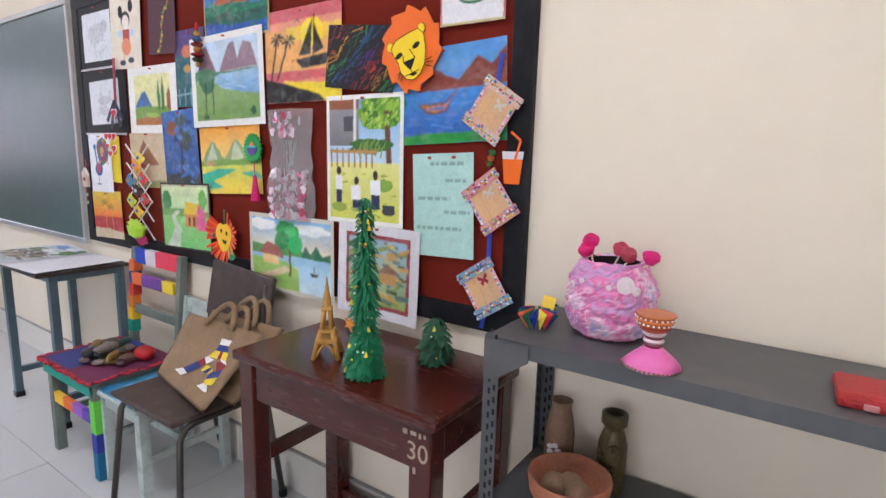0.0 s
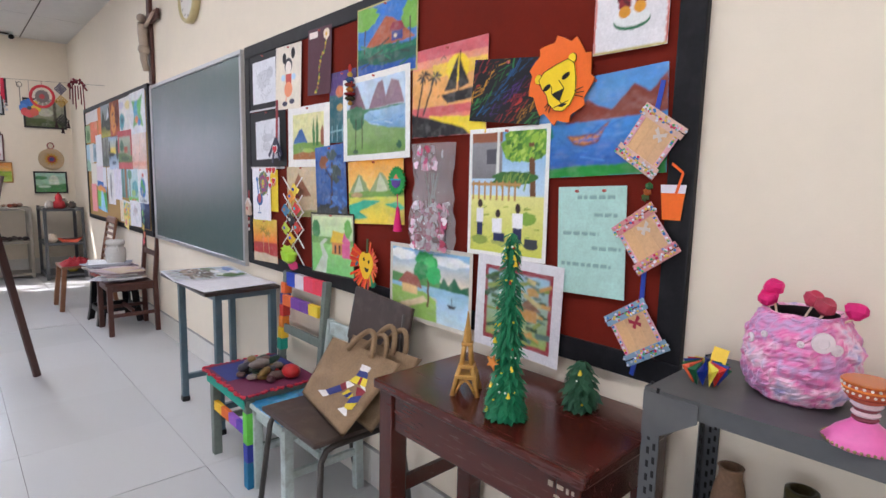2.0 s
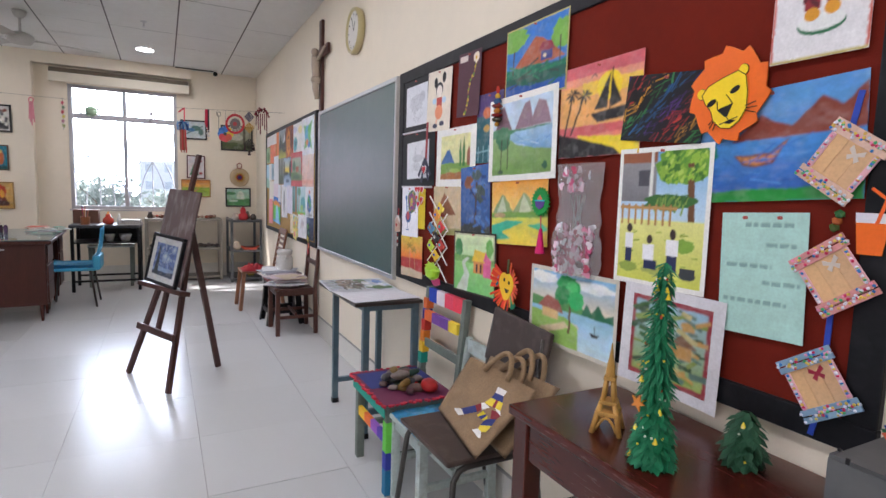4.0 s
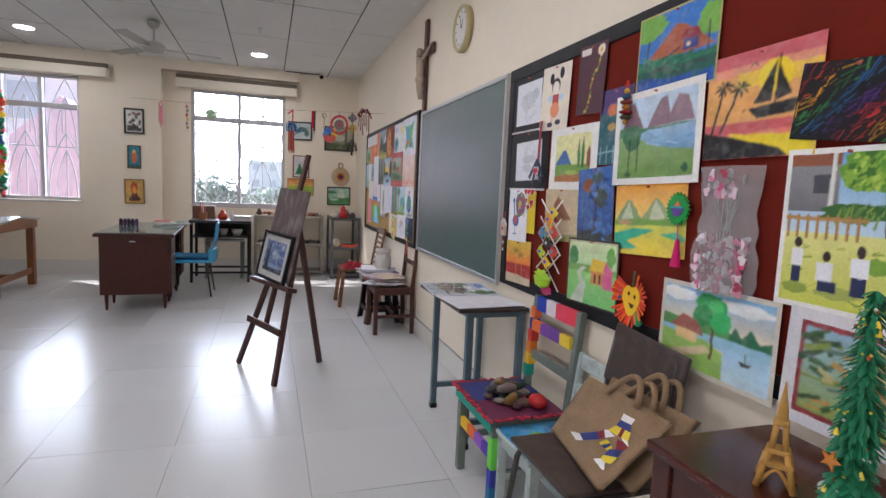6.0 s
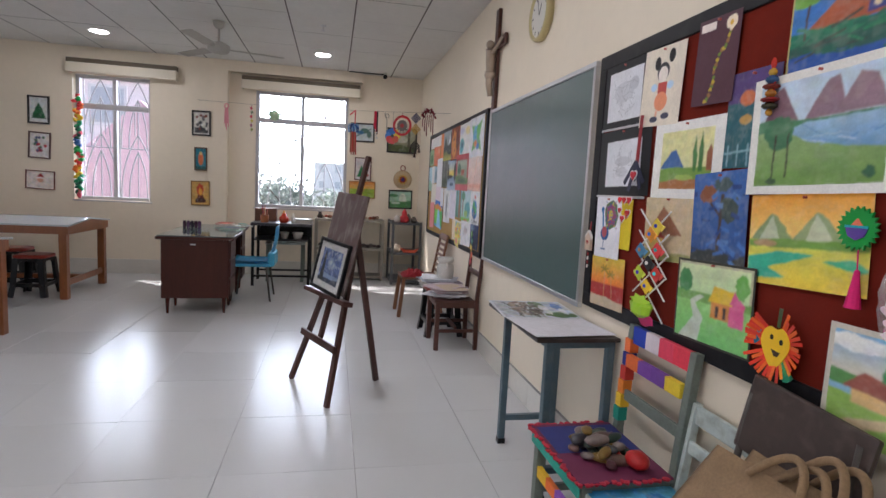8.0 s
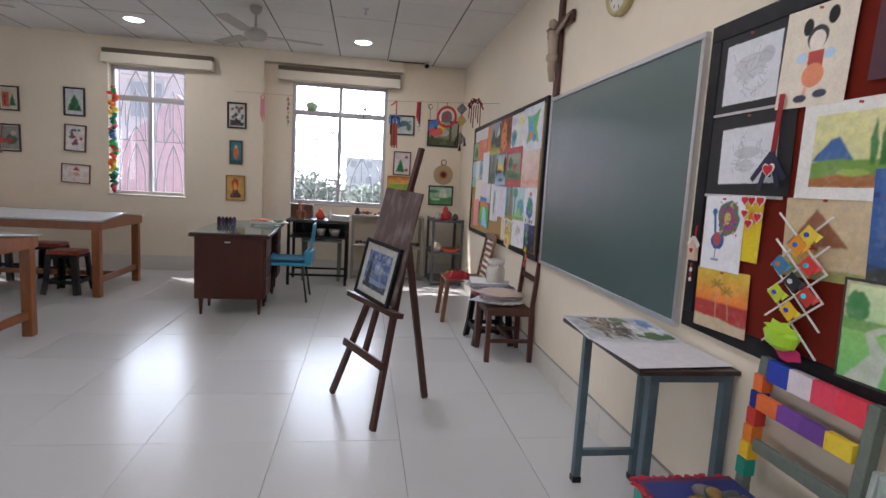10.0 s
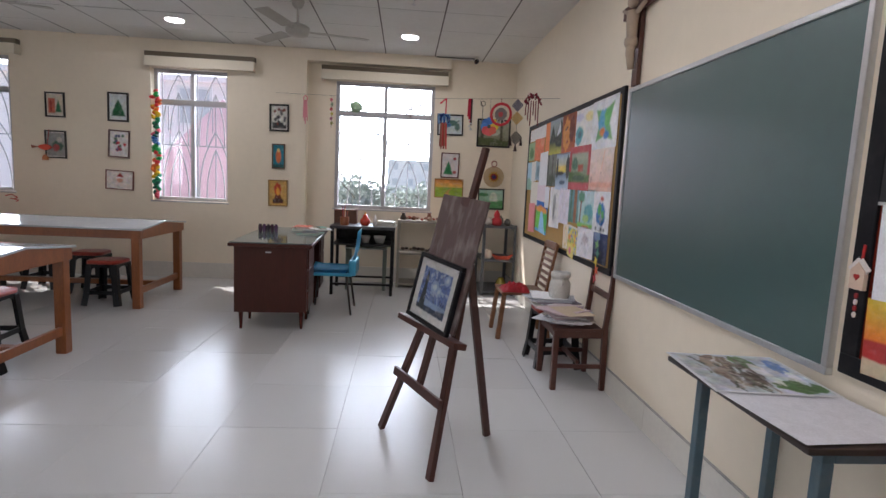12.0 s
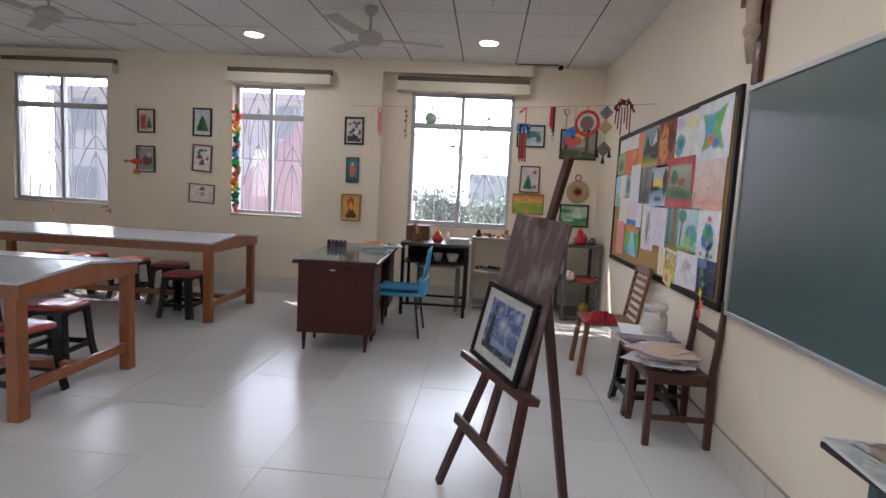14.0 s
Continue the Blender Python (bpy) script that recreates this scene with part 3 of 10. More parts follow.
# ---- steel tube chair ----
def steel_chair():
    t = thing("steel_chair", "brown board chair on bent dark steel tubes", "chair", (-1.55, 1.07, 0))
    for s in (-1, 1):
        bm = B()
        x = s * 0.19
        tube(bm, [(x * 1.18, -0.21, 0), (x, -0.17, 0.40), (x, -0.15, 0.435), (x, -0.12, 0.445), (x, 0.12, 0.445), (x, 0.15, 0.435), (x, 0.165, 0.40), (x * 1.0, 0.225, 0)], 0.011, 10)
        part("leg_tube", bm, TUBE_STEEL, t, "", True)
        bm = B()
        tube(bm, [(x * 0.9, 0.10, 0.44), (x * 0.9, 0.15, 0.50), (x * 0.85, 0.20, 0.84)], 0.010, 10)
        part("back_tube", bm, TUBE_STEEL, t, "", True)
        for y in (-0.21, 0.225):
            bm = B()
            lathe(bm, [(0.016, 0), (0.017, 0.02), (0.013, 0.03)], 12, Matrix.Translation((x * (1.18 if y < 0 else 1.0), y, 0)))
            part("rubber_foot", bm, BLACK_PLASTIC, t)
    brown = node_mat("brown_seat_board", (0.055, 0.036, 0.030), 0.42, vary=0.2, scale=7, dirt=(0.2, 0.16, 0.13), dirt_amount=0.25, dirt_scale=20)
    bm = B()
    box(bm, (-0.2, -0.2, 0.457), (0.2, 0.17, 0.475), 0.008)
    part("seat", bm, brown, t)
    bm = B()
    box(bm, (-0.185, -0.009, 0), (0.185, 0.009, 0.22), 0.008)
    bm.transform(pose(0.0, 0.175, 0.665, -9, 4, 0))
    part("backrest", bm, brown, t)
    return t


steel_chair()

# ---- easel ----
def easel():
    L, M, R = Vector((-4.24, -0.18, 0)), Vector((-3.70, 0.07, 0)), Vector((-4.16, 0.41, 0))
    t = thing("easel", "dark brown wooden studio easel standing on three legs", "easel")
    top = Vector((-3.975, 0.30, 1.553))
    mid = (L + M) / 2
    across = (M - L).normalized()
    up = (top - mid).normalized()
    out = across.cross(up).normalized()
    if out.y > 0:
        out = -out
    def at(a, s, o=0.0):
        return mid + across * a + up * s + out * o
    for foot, s in ((L, -1), (M, 1)):
        bm = B()
        beam(bm, foot, at(s * 0.045, 1.24, -0.02), 0.045, 0.026, 0.004, up=out)
        part("front_leg", bm, EASEL_WOOD, t)
    bm = B()
    beam(bm, R, at(0, 1.16, -0.02), 0.04, 0.026, 0.004, up=across)
    part("rear_leg", bm, EASEL_WOOD, t)
    bm = B()
    beam(bm, at(0, 0.36, 0.012), at(0, 1.60, 0.012), 0.042, 0.024, 0.004, up=out)
    part("mast", bm, EASEL_WOOD, t)
    bm = B()
    beam(bm, at(-0.26, 0.36, 0.03), at(0.26, 0.36, 0.03), 0.045, 0.02, 0.004, up=out)
    part("cross_bar", bm, EASEL_WOOD, t)
    bm = B()
    beam(bm, at(-0.305, 0.66, 0.045), at(0.305, 0.66, 0.045), 0.03, 0.07, 0.004, up=out)
    part("tray", bm, EASEL_WOOD, t)
    bm = B()
    beam(bm, at(-0.04, 1.32, 0.03), at(0.04, 1.32, 0.03), 0.05, 0.03, 0.004, up=out)
    part("clamp", bm, EASEL_WOOD, t)
    return t, at, across, up, out


easel_ob, EAT, EAC, EUP, EOUT = easel()
EM = Matrix((EAC, -EOUT, EUP)).transposed().to_4x4()

# ---- long art tables with ridged white tops ----
def long_table(x0, x1, y0, y1):
    t = thing("art_table", "long teak work table with a glossy white ridged top", "table", ((x0 + x1) / 2, (y0 + y1) / 2, 0), group="long art tables")
    w, d, h = (x1 - x0) / 2, (y1 - y0) / 2, 0.80
    bm = B()
    prism(bm, [(-w, h - 0.014), (0, h + 0.036), (w, h - 0.014), (w, h + 0.002), (0, h + 0.052), (-w, h + 0.002)], -d, d)
    part("tabletop", bm, TABLE_WHITE, t)
    bm = B()
    prism(bm, [(-0.03, h + 0.048), (-0.014, h + 0.0505), (-0.014, h + 0.053), (-0.03, h + 0.0505)], -d + 0.12, d - 0.02)
    part("ridge_gap", bm, BLACK_PLASTIC, t, "dark gap along the ridge")
    for sy in (-1, 1):
        bm = B()
        prism(bm, [(-w + 0.02, h - 0.10), (w - 0.02, h - 0.10), (w - 0.02, h - 0.016), (0, h + 0.034), (-w + 0.02, h - 0.016)], sy * (d - 0.02), sy * (d - 0.045))
        part("end_apron", bm, ORANGE_WOOD, t)
        bm = B()
        box(bm, (-w + 0.1, sy * (d - 0.06), 0.14), (w - 0.1, sy * (d - 0.09), 0.205), 0.004)
        part("end_stretcher", bm, ORANGE_WOOD, t)
        for sx in (-1, 1):
            bm = B()
            box(bm, (sx * (w - 0.025), sy * (d - 0.04), 0), (sx * (w - 0.1), sy * (d - 0.115), h - 0.016), 0.005)
            part("leg", bm, ORANGE_WOOD, t)
    for sx in (-1, 1):
        bm = B()
        box(bm, (sx * (w - 0.035), -d + 0.116, h - 0.10), (sx * (w - 0.06), d - 0.116, h - 0.018), 0.004)
        part("side_apron", bm, ORANGE_WOOD, t)
    bm = B()
    box(bm, (-0.03, -d + 0.09, 0.145), (0.03, d - 0.09, 0.195), 0.004)
    part("long_stretcher", bm, ORANGE_WOOD, t)
    return t


long_table(-7.82, -6.74, -5.75, -2.63)
long_table(-5.47, -4.42, -5.75, -2.50)

# ---- plastic stools ----
def stool():
    t = thing("plastic_stool", "black plastic stool with a glossy red seat", "stool", (-7.02, -3.09, 0), group="stools round the art tables")
    bm = B()
    ring = []
    for k in range(32):
        a = 2 * math.pi * k / 32
        q = (abs(math.cos(a)) ** 5 + abs(math.sin(a)) ** 5) ** -0.2
        ring.append((q * math.cos(a), q * math.sin(a)))
    layers = []
    for rr, z in ((0.150, 0.418), (0.160, 0.422), (0.163, 0.436), (0.160, 0.448), (0.148, 0.455), (0.060, 0.452)):
        layers.append([bm.verts.new((rr * x, rr * y, z)) for x, y in ring])
    for a, b in zip(layers, layers[1:]):
        for k in range(32):
            bm.faces.new((a[k], a[(k + 1) % 32], b[(k + 1) % 32], b[k]))
    bm.faces.new(layers[0][::-1])
    bm.faces.new(layers[-1])
    part("seat", bm, RED_PLASTIC, t, "glossy red seat", True)
    for k in range(4):
        bm = B()
        prism(bm, [(-0.142, 0.418), (0.142, 0.418), (0.147, 0.35), (0.10, 0.35), (0.085, 0.375), (0.05, 0.388), (-0.05, 0.388), (-0.085, 0.375), (-0.10, 0.35), (-0.147, 0.35)], 0.130, 0.142)
        bm.transform(pose(0, 0, 0, 0, 0, 90 * k))
        part("skirt", bm, BLACK_PLASTIC, t)
        bm = B()
        prism(bm, [(-0.158, 0.155), (-0.06, 0.15), (0.06, 0.15), (0.158, 0.155), (0.162, 0.105), (0.06, 0.112), (-0.06, 0.112), (-0.162, 0.105)], 0.146, 0.160)
        bm.transform(pose(0, 0, 0, 0, 0, 90 * k))
        part("rail", bm, BLACK_PLASTIC, t)
    for sx in (-1, 1):
        for sy in (-1, 1):
            bm = B()
            for side in (0, 1):
                a = (sx * 0.146, sy * 0.146, 0.412)
                b = (sx * 0.166, sy * 0.166, 0.13)
                c = (sx * 0.186, sy * 0.186, 0.0)
                w = 0.058
                off = Vector((-sx * w / 2, -sy * 0.004, 0)) if side == 0 else Vector((-sx * 0.004, -sy * w / 2, 0))
                up = (0, 1, 0) if side == 0 else (1, 0, 0)
                for p, q in ((a, b), (b, c)):
                    beam(bm, Vector(p) + off, Vector(q) + off, w, 0.009, 0.003, up=up)
            part("leg", bm, BLACK_PLASTIC, t)
    return t


st = stool()
for x, y, a in ((-7.55, -3.55, 4), (-7.70, -4.12, 2), (-7.85, -4.76, -3), (-7.88, -5.30, 5), (-5.41, -3.12, 3), (-4.80, -2.87, -4), (-5.3, -3.75, -2), (-4.75, -3.75, 5), (-5.3, -4.4, 1)):
    copy_thing(st, pose(x, y, 0, 0, 0, a))

# ---- teacher's desk ----
def teacher_desk():
    t = thing("office_desk", "reddish brown laminate desk with a glass top", "desk", (-6.88, -1.29, 0), 3)
    bm = B()
    box(bm, (-0.78, -0.36, 0.755), (0.78, 0.36, 0.785), 0.006)
    part("desktop", bm, DESK_WOOD, t)
    bm = B()
    box(bm, (-0.77, -0.35, 0.787), (0.77, 0.35, 0.795), 0.003)
    part("glass_sheet", bm, DARK_GLASS_TOP, t, "dark reflecting glass sheet")
    for x0, x1 in ((0.28, 0.73), (-0.73, -0.32)):
        bm = B()
        box(bm, (x0, -0.32, 0.16), (x1, 0.31, 0.755), 0.006)
        ped = part("pedestal", bm, DESK_WOOD, t)
        for z in (0.18, 0.37, 0.56):
            bm = B()
            box(bm, (x0 + 0.015, 0.312, z), (x1 - 0.015, 0.325, z + 0.175), 0.004)
            part("drawer_front", bm, DESK_WOOD, ped)
        for x in (x0 + 0.05, x1 - 0.05):
            for y in (-0.27, 0.26):
                bm = B()
                tube(bm, [(x, y, 0), (x, y, 0.16)], 0.012, 10, 0.022)
                part("leg", bm, DARK_WOOD, t)
    bm = B()
    box(bm, (0.731, -0.05, 0.70), (0.738, 0.0, 0.712), 0.002)
    part("key_plate", bm, ALU, t, "small metal plate")
    bm = B()
    box(bm, (-0.31, -0.31, 0.30), (0.27, -0.29, 0.755), 0.003)
    part("modesty_panel", bm, DESK_WOOD, t)
    return t


teacher_desk()

# ---- blue chair ----
def blue_chair():
    t = thing("blue_chair", "sky blue plastic chair on thin steel legs", "chair", (-6.98, -0.82, 0), 0)
    bm = B()
    n = 10
    verts = {}
    for i in range(n + 1):
        for j in range(n + 1):
            u, v = -1 + 2 * i / n, -1 + 2 * j / n
            z = 0.44 + 0.025 * (u * u) + 0.012 * (v < -0.6) * (-(v + 0.6)) * 3
            verts[i, j] = bm.verts.new((0.215 * u * (1 - 0.06 * max(v, 0)), 0.21 * v, z))
    for i in range(n):
        for j in range(n):
            bm.faces.new((verts[i, j], verts[i + 1, j], verts[i + 1, j + 1], verts[i, j + 1]))
    bmesh.ops.solidify(bm, geom=list(bm.faces), thickness=0.012)
    part("seat", bm, BLUE_PLASTIC, t, "", True)
    bm = B()
    box(bm, (-0.205, -0.195, 0.395), (0.205, 0.225, 0.432), 0.016)
    part("seat_skirt", bm, BLUE_PLASTIC, t)
    bm = B()
    box(bm, (-0.20, 0.185, 0.40), (0.20, 0.262, 0.56), 0.022)
    part("back_foot", bm, BLUE_PLASTIC, t)
    bm = B()
    verts = {}
    for i in range(n + 1):
        for j in range(n + 1):
            u, v = -1 + 2 * i / n, j / n
            verts[i, j] = bm.verts.new(((0.2 - 0.06 * v * v) * u, 0.215 + 0.075 * v + 0.02 * math.sin(v * 3.0) - 0.03 * u * u, 0.46 + 0.42 * v - 0.03 * u * u * v))
    for i in range(n):
        for j in range(n):
            if not (2 < i < 7 and 2 < j < 4):
                bm.faces.new((verts[i, j], verts[i + 1, j], verts[i + 1, j + 1], verts[i, j + 1]))
    bmesh.ops.solidify(bm, geom=list(bm.faces), thickness=0.022)
    part("backrest", bm, BLUE_PLASTIC, t, "", True)
    for sx in (-1, 1):
        for y0, y1 in ((-0.16, -0.21), (0.16, 0.22)):
            bm = B()
            tube(bm, [(sx * 0.17, y0, 0.435), (sx * 0.21, y1, 0.0)], 0.011, 10)
            part("leg", bm, TUBE_STEEL, t, "", True)
    return t


blue_chair()

# ---- outside ----
LAWN = node_mat("dusty_ground", (0.30, 0.28, 0.23), 0.95, vary=0.25, scale=0.3)
PINK = node_mat("pink_facade_paint", (0.74, 0.47, 0.53), 0.8, vary=0.08, scale=0.6, dirt=(0.45, 0.38, 0.38), dirt_amount=0.3, dirt_scale=0.5)
# the next four colours are lightened to carry the haze outdoors
PALE_PINK = node_mat("hazed_pale_pink_facade", (0.86, 0.79, 0.78), 0.8, vary=0.08, scale=0.6)
GREY_FACADE = node_mat("hazed_grey_facade", (0.72, 0.71, 0.70), 0.8, vary=0.1, scale=0.4)
DARK_PANE = node_mat("hazed_window_pane", (0.50, 0.52, 0.54), 0.2, vary=0.2)
LEAVES = node_mat("hazed_leaf_green", (0.36, 0.40, 0.34), 0.7, vary=0.3, scale=3)
BARK = node_mat("grey_bark", (0.16, 0.13, 0.10), 0.9, vary=0.3, scale=8)
# glowing box added as the bright hazy sky; it also lights the room
SKY_GLOW = glow_mat("sky_backdrop_glow", (0.90, 0.95, 1.0), 9.0)
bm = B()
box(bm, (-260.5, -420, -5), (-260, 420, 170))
structure("backdrop", bm, SKY_GLOW, "glowing white backdrop standing in for the hazy sky", "sky")
bm = B()
box(bm, (-700, -700, -4.4), (700, 700, -4.0))
structure("ground", bm, LAWN, "dusty pale ground outside the classroom", "ground")


def facade(label, at, rz, w, d, h, wall, cols, rows, gable=0.0):
    t = thing("building", label, "building", at, rz)
    bm = B()
    if gable:
        prism(bm, [(-w / 2, 0), (w / 2, 0), (w / 2, h), (0, h + gable), (-w / 2, h)], 0, d)
    else:
        box(bm, (-w / 2, 0, 0), (w / 2, d, h))
    part("wall", bm, wall, t)
    bm = B()
    box(bm, (-w / 2 - 0.2, -0.25, h - 0.3), (w / 2 + 0.2, -0.002, h - 0.05))
    if not gable:
        part("roof_edge", bm, wall, t)
    else:
        bm.free()
    for i in range(cols):
        for j in range(rows):
            x, z = -w / 2 + w * (i + 0.5) / cols, h * (j + 0.35) / rows
            bm = B()
            box(bm, (x - 0.75, -0.06, z - 0.1), (x + 0.75, -0.002, z + 1.6), 0.02)
            f = part("window", bm, GREY_FACADE, t)
            bm = B()
            box(bm, (x - 0.62, -0.07, z + 0.03), (x + 0.62, -0.062, z + 1.48))
            part("pane", bm, DARK_PANE, f)
    return t


facade("pale pink block of flats with rows of windows", (-26, -12.5, -4.0), 90, 16, 8, 9.5, PALE_PINK, 5, 3)
facade("deep pink gabled house near the classroom", (-17, -5.2, -4.0), 90, 5.0, 5, 5.0, PINK, 2, 1, 2.4)
facade("far grey block of flats beyond the trees", (-120, 6.0, -4.0), 90, 20, 8, 10, GREY_FACADE, 6, 3)


def tree(at, h, r, seed):
    rnd = random.Random(seed)
    t = thing("tree", "hazy green tree far beyond the window", "tree", at)
    bm = B()
    tube(bm, [(0, 0, 0), (0.1, 0.05, h * 0.35), (0, 0.1, h * 0.7)], h * 0.035, 8, h * 0.012)
    for k in range(6):
        a = k * 1.05 + rnd.random()
        tube(bm, [(0, 0, h * (0.3 + 0.06 * k)), (r * 0.4 * math.cos(a), r * 0.4 * math.sin(a), h * (0.45 + 0.06 * k)), (r * 0.75 * math.cos(a), r * 0.75 * math.sin(a), h * (0.55 + 0.06 * k))], h * 0.014, 6, h * 0.004)
    part("trunk", bm, BARK, t)
    verts, faces = [], []
    for k in range(1500):
        a, b, q = rnd.uniform(0, 6.28), rnd.uniform(-1, 1), rnd.random() ** 0.4
        lump = 0.75 + 0.25 * math.sin(3 * a + seed) * math.cos(4 * b)
        c = Vector((r * q * lump * math.cos(a) * math.sqrt(1 - b * b), r * q * lump * math.sin(a) * math.sqrt(1 - b * b), h * 0.68 + h * 0.33 * q * lump * b))
        s = rnd.uniform(0.10, 0.24)
        u = Vector((rnd.gauss(0, 1), rnd.gauss(0, 1), rnd.gauss(0, 1))).normalized()
        w = u.orthogonal().normalized()
        i = len(verts)
        verts += [c - u * s, c + w * s * 0.5, c + u * s, c - w * s * 0.5]
        faces.append((i, i + 1, i + 2, i + 3))
    me = bpy.data.meshes.new("crown")
    me.from_pydata(verts, [], faces)
    me.materials.append(LEAVES)
    o = new("crown", me)
    o.parent = t


for k, (x, y, h, r) in enumerate(((-34, -2.6, 6.0, 2.4), (-38, 0.2, 5.4, 2.6), (-36, 2.0, 5.9, 2.2), (-33, 4.2, 6.4, 2.6), (-40, -5.0, 6.5, 3.0))):
    tree((x, y, -4.0), h, r, k)

# ---- pictures: flat sheets with painted shapes ----
def clip(poly, axis, lim, keep_less):
    out = []
    for i, p in enumerate(poly):
        q = poly[i - 1]
        pin = p[axis] <= lim if keep_less else p[axis] >= lim
        qin = q[axis] <= lim if keep_less else q[axis] >= lim
        if pin != qin:
            f = (lim - q[axis]) / (p[axis] - q[axis])
            out.append((q[0] + f * (p[0] - q[0]), q[1] + f * (p[1] - q[1])))
        if pin:
            out.append(p)
    return out


def ell(cx, cy, rx, ry, n=20, wob=0.0, seed=0):
    rnd = random.Random(seed)
    return [(cx + rx * math.cos(2 * math.pi * k / n) * (1 + wob * (rnd.random() - 0.5)), cy + ry * math.sin(2 * math.pi * k / n) * (1 + wob * (rnd.random() - 0.5))) for k in range(n)]


def rect(x0, y0, x1, y1):
    return [(x0, y0), (x1, y0), (x1, y1), (x0, y1)]


def line(x0, y0, x1, y1, w=0.012):
    dx, dy = x1 - x0, y1 - y0
    l = math.hypot(dx, dy) or 1
    nx, ny = -dy / l * w / 2, dx / l * w / 2
    return [(x0 + nx, y0 + ny), (x1 + nx, y1 + ny), (x1 - nx, y1 - ny), (x0 - nx, y0 - ny)]


def hills(y0, amp, n=14, seed=0, base=0.0):
    rnd = random.Random(seed)
    ph = [rnd.uniform(0, 6) for _ in range(3)]
    top = [(k / n, y0 + amp * (0.6 * math.sin(4 * k / n + ph[0]) + 0.4 * math.sin(9 * k / n + ph[1]))) for k in range(n + 1)]
    return [(0, base)] + top + [(1, base)]


def leaf_clump(cx, cy, rx, ry, seed=0, n=26):
    return ell(cx, cy, rx, ry, n, 0.35, seed)


def lin(c):
    """A colour given as it looks on paper (sRGB 0-255) into linear light."""
    return tuple(((v / 255 + 0.055) / 1.055) ** 2.4 if v / 255 > 0.04045 else v / 255 / 12.92 for v in c)


def add_face(bm, layer, pts3, cols):
    vs = [bm.verts.new(p) for p in pts3]
    try:
        f = bm.faces.new(vs)
    except ValueError:
        return
    for l, c in zip(f.loops, cols):
        l[layer] = (*c, 1)


def smooth_field(rng, k, ny, nx):
    """A soft random field of -1..1 with about k patches across."""
    c = rng.uniform(-1, 1, (k + 2, k + 2))
    gy, gx = np.linspace(0, k, ny), np.linspace(0, k, nx)
    iy, ix = gy.astype(int), gx.astype(int)
    fy, fx = (gy - iy)[:, None], (gx - ix)[None, :]
    fy, fx = fy * fy * (3 - 2 * fy), fx * fx * (3 - 2 * fx)
    a, b = c[np.ix_(iy, ix)], c[np.ix_(iy, ix + 1)]
    d, e = c[np.ix_(iy + 1, ix)], c[np.ix_(iy + 1, ix + 1)]
    return (a * (1 - fx) + b * fx) * (1 - fy) + (d * (1 - fx) + e * fx) * fy


